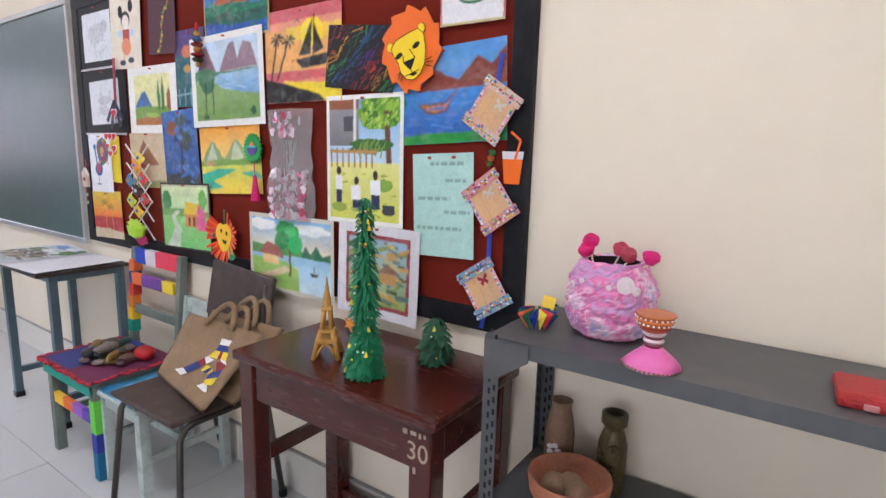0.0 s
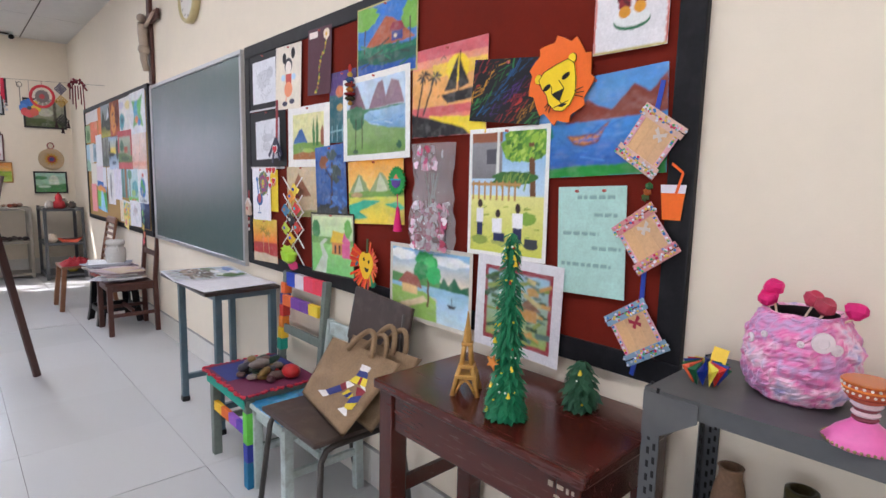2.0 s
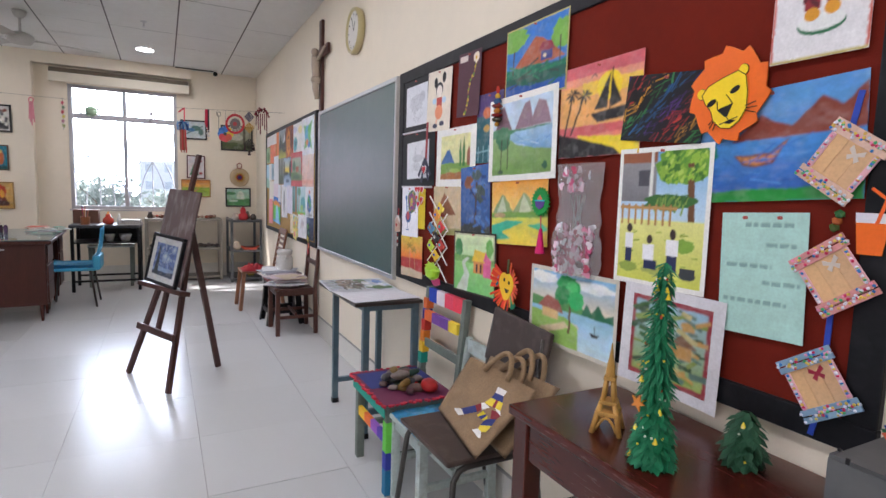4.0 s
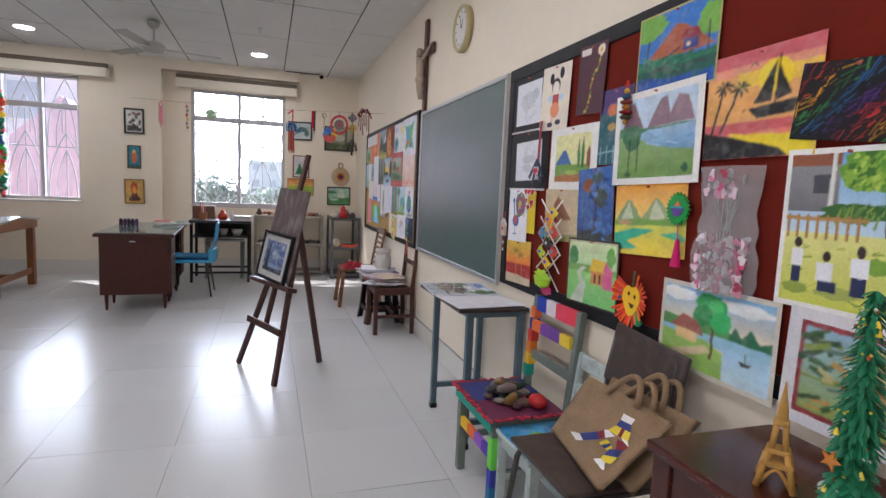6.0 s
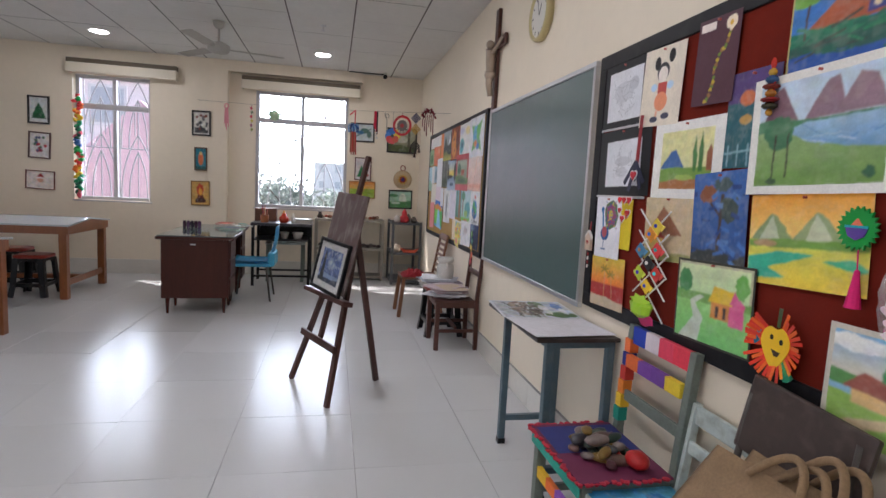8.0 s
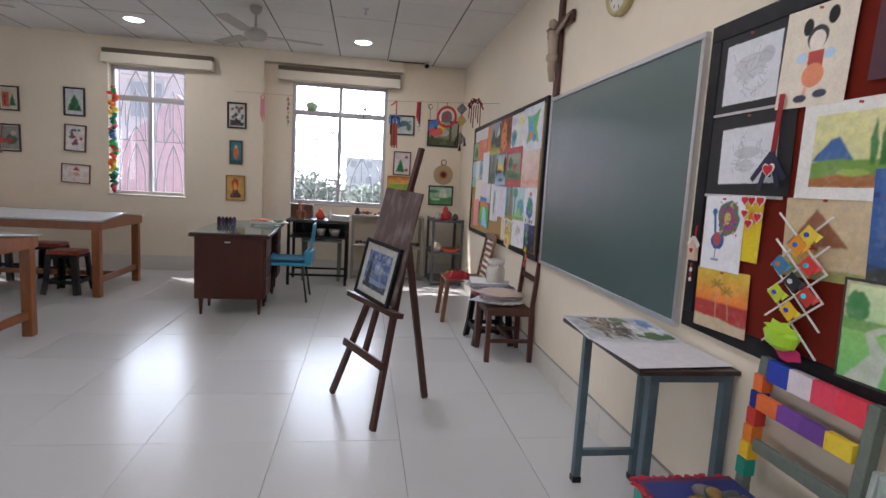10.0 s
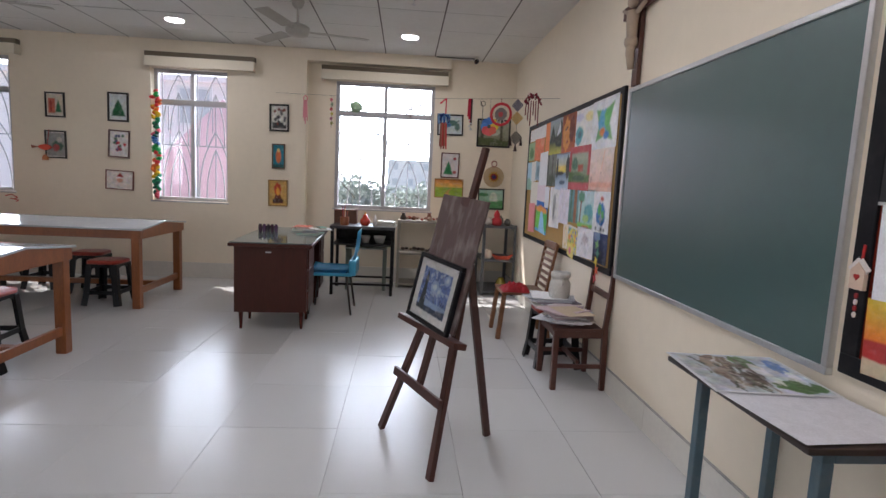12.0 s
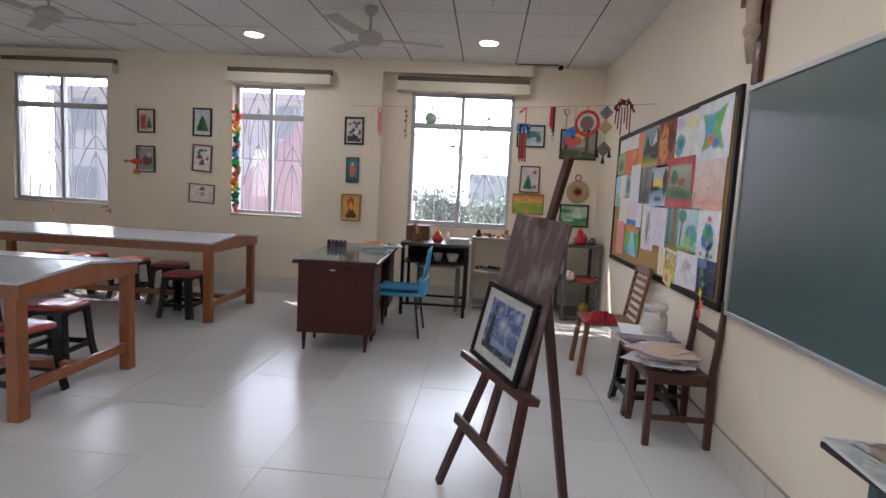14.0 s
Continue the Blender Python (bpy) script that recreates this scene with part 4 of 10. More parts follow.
def artwork(shapes, w, h, depth0=0.0011, curl=0.0, region=(0, 0, 1, 1), base=(236, 235, 230), cell=0.003, wash=0.0):
    """Shapes (points in 0..1, colour or bottom and top colours) brushed one over another on a sheet of w x h:
    one fine sheet of colour with soft uneven edges; wash: how far the paint is thinned and pooled."""
    u0, v0, u1, v1 = region
    nx = max(14, min(170, int((u1 - u0) * w / cell)))
    ny = max(14, min(170, int((v1 - v0) * h / cell)))
    rng = np.random.default_rng(len(shapes) * 13 + nx * 7 + ny)
    fy, fx = 2 * ny + 2, 2 * nx + 2
    gx, gy = np.meshgrid(np.linspace(0, 1, fx), np.linspace(0, 1, fy))
    wob = 0.002 + 0.010 * wash
    gx = gx + wob * smooth_field(rng, 14, fy, fx) + wob * 0.5 * smooth_field(rng, 40, fy, fx)
    gy = gy + wob * smooth_field(rng, 14, fy, fx) + wob * 0.5 * smooth_field(rng, 40, fy, fx)
    img = np.empty((fy, fx, 3))
    img[:] = lin(base)
    for pts, col in shapes:
        p = np.array(pts, float)
        x0, x1, y0, y1 = p[:, 0].min(), p[:, 0].max(), p[:, 1].min(), p[:, 1].max()
        a0, a1 = max(0, int((x0 - 0.05) * fx)), min(fx, int((x1 + 0.05) * fx) + 2)
        b0, b1 = max(0, int((y0 - 0.05) * fy)), min(fy, int((y1 + 0.05) * fy) + 2)
        if a0 >= a1 or b0 >= b1:
            continue
        sx, sy = gx[b0:b1, a0:a1], gy[b0:b1, a0:a1]
        inside = np.zeros(sx.shape, bool)
        q = p[-1]
        for c in p:
            if c[1] != q[1]:
                inside ^= ((c[1] > sy) != (q[1] > sy)) & (sx < (q[0] - c[0]) * (sy - c[1]) / (q[1] - c[1]) + c[0])
            q = c
        two = isinstance(col[0], (tuple, list))
        lo, hi = (np.array(lin(col[0])), np.array(lin(col[1]))) if two else (np.array(lin(col)),) * 2
        ya, yb = max(0.0, y0), min(1.0, y1)
        f = np.clip((sy - ya) / max(yb - ya, 1e-6), 0, 1)[..., None]
        img[b0:b1, a0:a1] = np.where(inside[..., None], lo + (hi - lo) * f, img[b0:b1, a0:a1])
    img = (img[0::2, 0::2] + img[1::2, 0::2] + img[0::2, 1::2] + img[1::2, 1::2]) / 4
    ny, nx = img.shape[0] - 1, img.shape[1] - 1
    if wash:
        pad = np.pad(img, ((1, 1), (1, 1), (0, 0)), "edge")
        near = sum(pad[1 + i:1 + i + ny + 1, 1 + j:1 + j + nx + 1] for i in (-1, 0, 1) for j in (-1, 0, 1)) / 9
        img = img * 0.35 + near * 0.65
        shape = (ny + 1, nx + 1)
        tone = 1 + wash * (0.22 * smooth_field(rng, 7, *shape) + 0.16 * smooth_field(rng, 19, *shape) + 0.10 * smooth_field(rng, 46, *shape))
        img = img * tone[..., None]
        thin = np.clip(0.4 * smooth_field(rng, 9, *shape) + 0.3 * smooth_field(rng, 27, *shape), 0, 1)[..., None] * 0.5 * wash
        img = img * (1 - thin) + np.array((0.72, 0.70, 0.64)) * thin
        img[..., 0] *= 1 + 0.10 * wash * smooth_field(rng, 11, *shape)
        img[..., 2] *= 1 + 0.14 * wash * smooth_field(rng, 13, *shape)
    img = np.clip(img, 0.004, 0.9)
    verts = []
    for j in range(ny + 1):
        y = v0 + (v1 - v0) * j / ny
        for i in range(nx + 1):
            x = u0 + (u1 - u0) * i / nx
            verts.append(((x - 0.5) * w, -depth0 - curl * bend(x, y), y * h))
    faces = [(j * (nx + 1) + i, j * (nx + 1) + i + 1, (j + 1) * (nx + 1) + i + 1, (j + 1) * (nx + 1) + i) for j in range(ny) for i in range(nx)]
    me = bpy.data.meshes.new("artwork")
    me.from_pydata(verts, [], faces)
    layer = me.color_attributes.new("tint", "FLOAT_COLOR", "POINT")
    rgba = np.ones(((ny + 1) * (nx + 1), 4), np.float32)
    rgba[:, :3] = img.reshape(-1, 3)
    layer.data.foreach_set("color", rgba.ravel())
    return me


def bend(x, y):
    return max(0, abs(x - 0.5) * 2 - 0.5) ** 2 * (1.2 - y)


def sheet(w, h, color, curl=0.0):
    """A paper sheet whose sides may curl off the board."""
    bm = bmesh.new()
    layer = bm.loops.layers.float_color.new("tint")
    c = lin(color)
    nx, ny = (32, 10) if curl else (2, 2)
    g, b = {}, {}
    for i in range(nx + 1):
        for j in range(ny + 1):
            x, y = i / nx, j / ny
            d = curl * bend(x, y)
            g[i, j] = bm.verts.new(((x - 0.5) * w, -0.0006 - d, y * h))
            b[i, j] = bm.verts.new(((x - 0.5) * w, 0.0 - d, y * h))
    for i in range(nx):
        for j in range(ny):
            bm.faces.new((g[i, j], g[i + 1, j], g[i + 1, j + 1], g[i, j + 1]))
            bm.faces.new((b[i, j], b[i, j + 1], b[i + 1, j + 1], b[i + 1, j]))
        bm.faces.new((g[i, 0], b[i, 0], b[i + 1, 0], g[i + 1, 0]))
        bm.faces.new((g[i, ny], g[i + 1, ny], b[i + 1, ny], b[i, ny]))
    for j in range(ny):
        bm.faces.new((g[0, j], g[0, j + 1], b[0, j + 1], b[0, j]))
        bm.faces.new((g[nx, j], b[nx, j], b[nx, j + 1], g[nx, j + 1]))
    for f in bm.faces:
        for l in f.loops:
            l[layer] = (*c, 1)
    me = bpy.data.meshes.new("paper")
    bm.to_mesh(me)
    bm.free()
    return me


def mesh_ob(name, me, mat, parent, label=""):
    me.name = name
    me.materials.append(mat)
    ob = new(name, me)
    ob.parent = parent
    if label:
        ob["label"] = label
    return ob


PIN = node_mat("pin_plastic", (0.45, 0.08, 0.06), 0.3)
LAYER = [0]


def picture(label, cx, cz, w, h, rot, paper, shapes, margin=0.0, name="painting", category="painting", y=None, curl=0.004, mat=None, off=None, pins=1, cell=0.003):
    """A sheet pinned on a board of the north wall."""
    LAYER[0] += 1
    yy = (YB - 0.016 - 0.0012 * (LAYER[0] % 9) if off is None else YB - off) if y is None else y
    t = thing(name, label, category)
    t.matrix_world = pose(cx, yy, cz, 0, -rot, 0) @ Matrix.Translation((0, 0, -h / 2))
    mesh_ob("paper", sheet(w, h, paper, curl), mat or PAINT, t)
    if shapes:
        mx, my = (margin if isinstance(margin, tuple) else (margin, margin))
        mesh_ob("artwork", artwork(shapes, w, h, curl=curl, region=(mx / w, my / h, 1 - mx / w, 1 - my / h), base=paper, cell=cell, wash=0.42 if name in ("painting", "framed_painting") else 0.0), mat or (ART if name in ("painting", "framed_painting") else PAINT), t)
    for k in range(pins):
        bm = B()
        lathe(bm, [(0.0045, 0), (0.003, 0.004), (0.0045, 0.008), (0.0, 0.009)], 8, pose((-0.4 + 0.8 * (k + 0.5) / pins) * w if pins > 1 else 0.0, -0.001, h - 0.012, 90))
        part("pin", bm, PIN, t)
    return t


WHITE, CREAM = (236, 235, 230), (232, 222, 205)
SKY = ((200, 222, 236), (110, 170, 220))
BLK = (26, 24, 26)


def palm(x, y, h, s, col):
    out = [(line(x, y, x + 0.12 * s, y + h, 0.022), col)]
    for k in range(8):
        a = math.radians(k * 45 + 12)
        ex, ey = x + 0.12 * s + 0.11 * math.cos(a), y + h + 0.085 * math.sin(a) - 0.02
        out.append(([(x + 0.12 * s, y + h), (x + 0.12 * s + 0.065 * math.cos(a + 0.35), y + h + 0.06 * math.sin(a + 0.35)), (ex, ey), (x + 0.12 * s + 0.05 * math.cos(a - 0.2), y + h + 0.03 * math.sin(a - 0.2))], col))
    return out


def pine(x, y, h, w, col):
    return [([(x - w / 2, y), (x + w / 2, y), (x + w * 0.28, y + h * 0.4), (x + w * 0.34, y + h * 0.4), (x, y + h), (x - w * 0.34, y + h * 0.4), (x - w * 0.28, y + h * 0.4)], col)]


def scribble(x0, y0, x1, y1, n, col, seed, w=0.006):
    rnd = random.Random(seed)
    out = []
    for _ in range(n):
        a, b = rnd.uniform(x0, x1), rnd.uniform(y0, y1)
        ang, l = rnd.uniform(0, 6.28), rnd.uniform(0.04, 0.14)
        out.append((line(a, b, a + l * math.cos(ang), b + l * math.sin(ang), w), col))
    return out


def dabs(cols, n, seed, sx=0.06, sy=0.03, box_=(0, 0, 1, 1), slant=0.0):
    rnd = random.Random(seed)
    out = []
    for _ in range(n):
        x, y = rnd.uniform(box_[0], box_[2]), rnd.uniform(box_[1], box_[3])
        l = rnd.uniform(0.5, 1.5) * sx
        a = slant + rnd.gauss(0, 0.35)
        out.append((line(x - l * math.cos(a), y - l * math.sin(a), x + l * math.cos(a), y + l * math.sin(a), sy * rnd.uniform(0.4, 1.2)), rnd.choice(cols)))
    return out


# --- the maroon board, upper row ---
card = (40, 40, 42)
picture("pencil animal sketch mounted on black card", -2.70, 1.835, 0.41, 0.29, 0, card, [(rect(0, 0, 1, 1), card), (rect(0.18, 0.12, 0.86, 0.88), (222, 224, 230)), (ell(0.5, 0.55, 0.2, 0.16), (205, 207, 214)), (ell(0.7, 0.64, 0.09, 0.1), (198, 200, 208))] + scribble(0.3, 0.25, 0.75, 0.7, 40, (160, 162, 170), 3), name="sketch", category="drawing", curl=0)
picture("pencil still life sketch mounted on black card", -2.66, 1.535, 0.43, 0.30, 1.5, card, [(rect(0, 0, 1, 1), card), (rect(0.17, 0.15, 0.84, 0.83), (220, 222, 228)), (ell(0.5, 0.52, 0.16, 0.07), (196, 198, 205)), (ell(0.5, 0.36, 0.1, 0.08), (204, 206, 212))] + scribble(0.32, 0.28, 0.7, 0.7, 36, (165, 167, 175), 4), name="sketch", category="drawing", curl=0)
for k, z in enumerate((1.69, 1.383)):
    bm = B()
    box(bm, (-2.87, YB - 0.0225, z - 0.005), (-2.46, YB - 0.0212, z + 0.005))
    tagged(part("silver_tape", bm, ALU), "strip of shiny silver tape along the black card", "tape")
picture("cream paper with a drawn cartoon figure in plain shapes", -2.40, 1.822, 0.265, 0.305, -2, CREAM, [(ell(0.34, 0.8, 0.075, 0.085), BLK), (ell(0.68, 0.86, 0.075, 0.085), BLK), (ell(0.5, 0.68, 0.15, 0.12), (60, 58, 60)), (ell(0.5, 0.65, 0.115, 0.1), (240, 230, 220)), (rect(0.4, 0.36, 0.62, 0.55), (190, 80, 70)), (ell(0.5, 0.31, 0.16, 0.12), (232, 150, 110)), (ell(0.3, 0.5, 0.08, 0.05), (190, 215, 235)), (ell(0.7, 0.5, 0.08, 0.05), (190, 215, 235)), (line(0.42, 0.2, 0.4, 0.1, 0.05), (235, 180, 150)), (ell(0.36, 0.09, 0.1, 0.04), (70, 70, 90)), (ell(0.64, 0.12, 0.1, 0.04), (70, 70, 90))], name="drawing", category="drawing", off=0.024, curl=0.012)
vine = []
for k in range(22):
    f = k / 21
    vine.append((ell(0.35 + 0.42 * f + 0.05 * math.sin(9 * f), 0.05 + 0.8 * f + 0.02 * math.sin(5 * k), 0.042, 0.026, 9, 0.8, k), ((196, 170, 50), (110, 140, 50), (150, 110, 60))[k % 3]))
picture("dull purple card with a stuck-on flower spray", -2.10, 1.855, 0.205, 0.29, -2, (84, 50, 62), vine + [(ell(0.78, 0.88, 0.12, 0.08, 12, 0.4, 5), (238, 225, 200)), (ell(0.78, 0.88, 0.04, 0.03), (220, 180, 70)), (rect(0.06, 0.86, 0.42, 0.95), (226, 215, 208))], name="greeting_card", category="card", off=0.024)
picture("bright painting of a brown hill with a small house", -1.605, 1.870, 0.385, 0.28, 0, (190, 175, 110), [(rect(0, 0, 1, 1), ((70, 130, 200), (52, 118, 200))), (leaf_clump(0.12, 0.86, 0.24, 0.16, 2), (120, 178, 70)), (leaf_clump(0.93, 0.72, 0.16, 0.2, 3), (120, 178, 70)), ([(0.1, 0.4), (0.5, 0.8), (0.62, 0.76), (0.98, 0.42)], (176, 92, 56)), (hills(0.42, 0.05, seed=3), (28, 120, 90)), (rect(0.6, 0.44, 0.78, 0.6), (60, 70, 140)), ([(0.56, 0.58), (0.62, 0.7), (0.76, 0.68), (0.82, 0.56)], (150, 46, 66)), (ell(0.66, 0.5, 0.03, 0.025), (240, 220, 180)), (rect(0, 0.0, 1, 0.3), (40, 92, 80)), (hills(0.18, 0.04, seed=8), (34, 84, 170)), (line(0.12, 0.35, 0.14, 0.7, 0.02), (80, 60, 50)), (line(0.9, 0.35, 0.9, 0.7, 0.02), (80, 60, 50))] + dabs([(24, 100, 80), (36, 132, 90), (60, 70, 60)], 24, 5, 0.09, 0.03, (0, 0.1, 1, 0.45)), margin=0.006, off=0.022)
picture("painting of a black sailing boat at a pink and orange sunset", -1.252, 1.640, 0.372, 0.305, 0.5, (214, 110, 110), [(rect(0, 0, 1, 1), (228, 168, 96)), (rect(0, 0.86, 1, 1), (206, 96, 104)), (rect(0, 0.78, 1, 0.87), (226, 150, 120)), (rect(0.3, 0.66, 1, 0.8), (240, 200, 60)), (ell(0.63, 0.72, 0.15, 0.15), (246, 212, 20)), ([(0, 0.34), (1, 0.34), (1, 0.2), (0, 0.22)], (206, 92, 96)), ([(0, 0.22), (1, 0.26), (1, 0.12), (0, 0.1)], (226, 130, 110)), ([(0.25, 0.24), (1, 0.18), (1, 0), (0.4, 0)], (240, 212, 30)), ([(0, 0.0), (0.8, 0.0), (0.72, 0.08), (0.3, 0.2), (0, 0.28)], BLK), ([(0.42, 0.46), (0.86, 0.5), (0.8, 0.38), (0.5, 0.36)], BLK), ([(0.62, 0.5), (0.64, 0.86), (0.46, 0.5)], BLK), ([(0.66, 0.5), (0.66, 0.82), (0.78, 0.54)], BLK), (line(0.65, 0.4, 0.66, 0.9, 0.014), BLK)] + palm(0.07, 0.2, 0.5, 0.8, BLK) + palm(0.16, 0.25, 0.42, 1.4, BLK) + [(line(0.4, 0.84, 0.44, 0.87, 0.01), BLK), (line(0.44, 0.87, 0.48, 0.84, 0.01), BLK), (line(0.36, 0.44, 0.4, 0.46, 0.01), BLK)], off=0.021)
streaks = []
rnd = random.Random(9)
rainbow = [(120, 24, 40), (150, 40, 30), (170, 120, 30), (40, 100, 50), (26, 70, 110), (60, 30, 90)]
for k in range(320):
    x, y = rnd.random(), rnd.random()
    band_ = (x * 1.3 - y * 0.9 + 2.0) * 5
    c = rainbow[int(band_) % 6] if rnd.random() < 0.62 else (16, 14, 18)
    f = rnd.uniform(0.6, 1.35)
    l, a = rnd.uniform(0.03, 0.10), 0.75 + rnd.gauss(0, 0.3)
    streaks.append((line(x - l * math.cos(a), y - l * math.sin(a) * 1.4, x + l * math.cos(a), y + l * math.sin(a) * 1.4, rnd.uniform(0.008, 0.026)), tuple(int(v * f) for v in c)))
picture("dark scratch-art sheet with rainbow streaks", -0.985, 1.610, 0.285, 0.19, -6, (16, 14, 18), streaks, off=0.026, mat=GLOSS_PAINT, name="scratch_art", category="drawing", cell=0.002)
picture("white poster with red cloth legs standing on a green base", -0.588, 1.830, 0.20, 0.325, 0, (226, 224, 226), [(rect(0.0, 0, 0.03, 1), (206, 110, 96)), (rect(0.97, 0, 1, 1), (206, 110, 96)), (rect(0, 0, 1, 0.02), (196, 180, 110)), (ell(0.52, 0.22, 0.25, 0.07), (40, 110, 70)), (ell(0.52, 0.235, 0.24, 0.06), (226, 228, 226)), ([(0.34, 0.32), (0.5, 0.32), (0.52, 0.6), (0.28, 0.6)], (140, 34, 40)), ([(0.56, 0.34), (0.7, 0.34), (0.78, 0.62), (0.54, 0.6)], (140, 34, 40)), (ell(0.42, 0.29, 0.08, 0.045), (214, 150, 30)), (ell(0.62, 0.31, 0.08, 0.045), (214, 150, 30)), (rect(0.3, 0.58, 0.76, 0.86), (170, 60, 50))] + dabs([(220, 170, 40), (90, 20, 30)], 14, 3, 0.04, 0.03, (0.3, 0.36, 0.74, 0.6)), name="poster", category="poster", off=0.024)
picture("painting of a brown boat on blue sea below red mountains", -0.672, 1.487, 0.392, 0.262, 3.0, (90, 150, 200), [(rect(0, 0, 1, 1), (86, 146, 208)), ([(0.2, 0.5), (0.44, 0.78), (0.52, 0.7), (0.62, 0.64), (0.78, 0.86), (0.88, 0.76), (1, 0.92), (1, 0.5)], (128, 54, 36)), (rect(0, 0, 1, 0.56), ((30, 78, 170), (66, 136, 206))), (hills(0.12, 0.03, seed=5), (30, 140, 50)), (line(0.04, 0.08, 0.08, 0.42, 0.03), (110, 66, 40)), (leaf_clump(0.08, 0.48, 0.085, 0.1, 3), (22, 130, 96)), ([(0.27, 0.44), (0.33, 0.34), (0.42, 0.31), (0.52, 0.34), (0.62, 0.55), (0.5, 0.44), (0.36, 0.43)], (110, 56, 24)), ([(0.29, 0.43), (0.34, 0.36), (0.42, 0.33), (0.51, 0.36), (0.60, 0.52), (0.5, 0.42), (0.36, 0.41)], (206, 128, 56))] + [(line(0.33 + 0.05 * k, 0.36, 0.33 + 0.05 * k, 0.43, 0.008), (110, 60, 24)) for k in range(5)] + dabs([(50, 104, 190), (90, 150, 216), (34, 84, 170)], 26, 12, 0.09, 0.012, (0, 0.16, 1, 0.5)), off=0.019)
# --- middle row ---
picture("night painting in teal and purple with white railings", -1.915, 1.64, 0.21, 0.30, 0, (42, 92, 104), [(rect(0, 0.0, 1, 0.7), (38, 96, 106)), (rect(0, 0.68, 1, 1), (84, 62, 120)), (ell(0.4, 0.72, 0.16, 0.08), (206, 110, 60)), (ell(0.4, 0.5, 0.12, 0.05), (190, 150, 80))] + [(line(0.1 + 0.2 * k, 0.02, 0.1 + 0.2 * k, 0.25, 0.025), (150, 190, 200)) for k in range(5)] + [(line(0.0, 0.16, 1, 0.2, 0.02), (150, 190, 200))], off=0.0195)
picture("water-colour of a lake under purple mountains in a white border", -1.668, 1.582, 0.452, 0.340, 1.5, WHITE, [(rect(0, 0, 1, 1), ((215, 225, 232), (196, 216, 234)))] + [([(0.02, 0.55), (0.14, 0.92), (0.2, 0.96), (0.36, 0.6)], (130, 96, 110)), ([(0.4, 0.6), (0.56, 0.94), (0.64, 0.96), (0.72, 0.62)], (146, 116, 130)), ([(0.64, 0.62), (0.78, 0.95), (0.9, 0.9), (0.98, 0.62)], (150, 122, 134)), (hills(0.62, 0.03, seed=4), (70, 130, 92)), ([(0.2, 0.52), (0.42, 0.58), (1, 0.6), (1, 0.25), (0.7, 0.3), (0.46, 0.4)], ((100, 150, 200), (160, 196, 222))), ([(0, 0), (1, 0), (1, 0.3), (0.75, 0.33), (0.45, 0.4), (0.2, 0.55), (0, 0.52)], ((110, 150, 70), (150, 180, 120))), (ell(0.2, 0.52, 0.13, 0.16, 20, 0.3, 3), (66, 120, 84)), (line(0.16, 0.06, 0.17, 0.5, 0.014), (60, 50, 40)), (line(0.28, 0.08, 0.28, 0.5, 0.014), (60, 50, 40)), (ell(0.16, 0.05, 0.05, 0.03, 10, 0.5, 1), (60, 90, 60)), (ell(0.9, 0.1, 0.04, 0.05, 10, 0.5, 1), (50, 96, 70))] + dabs([(140, 184, 220), (200, 220, 236), (90, 140, 196)], 16, 7, 0.08, 0.01, (0.45, 0.36, 1, 0.58)), margin=(0.028, 0.024), off=0.0275, curl=0.01)
picture("small water-colour of a blue peak and green poplars on white paper", -2.214, 1.528, 0.395, 0.285, 0, WHITE, [(rect(0, 0, 1, 1), ((224, 224, 170), (226, 222, 160))), ([(0, 0.36), (0.22, 0.66), (0.3, 0.68), (0.5, 0.36)], (70, 110, 170)), (hills(0.36, 0.03, seed=2), (120, 160, 70)), (hills(0.16, 0.04, seed=6), (170, 110, 60)), ([(0.66, 0.3), (0.64, 0.6), (0.68, 0.9), (0.73, 0.55), (0.72, 0.3)], (70, 130, 60)), ([(0.76, 0.3), (0.75, 0.65), (0.79, 0.95), (0.84, 0.6), (0.83, 0.3)], (60, 120, 54)), ([(0.9, 0.3), (0.9, 0.6), (0.96, 0.72), (1, 0.6), (1, 0.3)], (150, 90, 60)), (ell(0.5, 0.2, 0.18, 0.05), (160, 190, 90))], margin=(0.05, 0.035), off=0.0225)
picture("muted painting of brown mountains over a village under plastic", -2.285, 1.268, 0.30, 0.25, 3, (190, 160, 120), [(rect(0, 0, 1, 1), (206, 186, 150)), ([(0.05, 0.4), (0.4, 0.85), (0.8, 0.4)], (150, 96, 66)), (ell(0.3, 0.4, 0.16, 0.14), (170, 110, 80)), (rect(0.12, 0.15, 0.42, 0.36), (210, 180, 90)), ([(0.08, 0.36), (0.27, 0.5), (0.46, 0.36)], (170, 60, 50)), (hills(0.14, 0.03, seed=4), (150, 150, 90))], off=0.0185)
picture("deep blue painting of a tree at night", -2.003, 1.327, 0.257, 0.305, 3.5, (46, 78, 140), [(rect(0, 0, 1, 1), ((52, 84, 140), (60, 104, 176))), (line(0.5, 0.1, 0.56, 0.75, 0.06), (70, 54, 46)), (line(0.54, 0.5, 0.3, 0.7, 0.03), (70, 54, 46)), (leaf_clump(0.3, 0.76, 0.16, 0.1, 3), (140, 84, 50)), (leaf_clump(0.7, 0.6, 0.16, 0.15, 4), (60, 76, 70)), (leaf_clump(0.55, 0.86, 0.16, 0.08, 6), (70, 90, 90)), (hills(0.14, 0.05, seed=3), (58, 64, 62))] + dabs([(70, 116, 186), (40, 70, 130), (90, 130, 190)], 24, 6, 0.08, 0.05), off=0.0262)
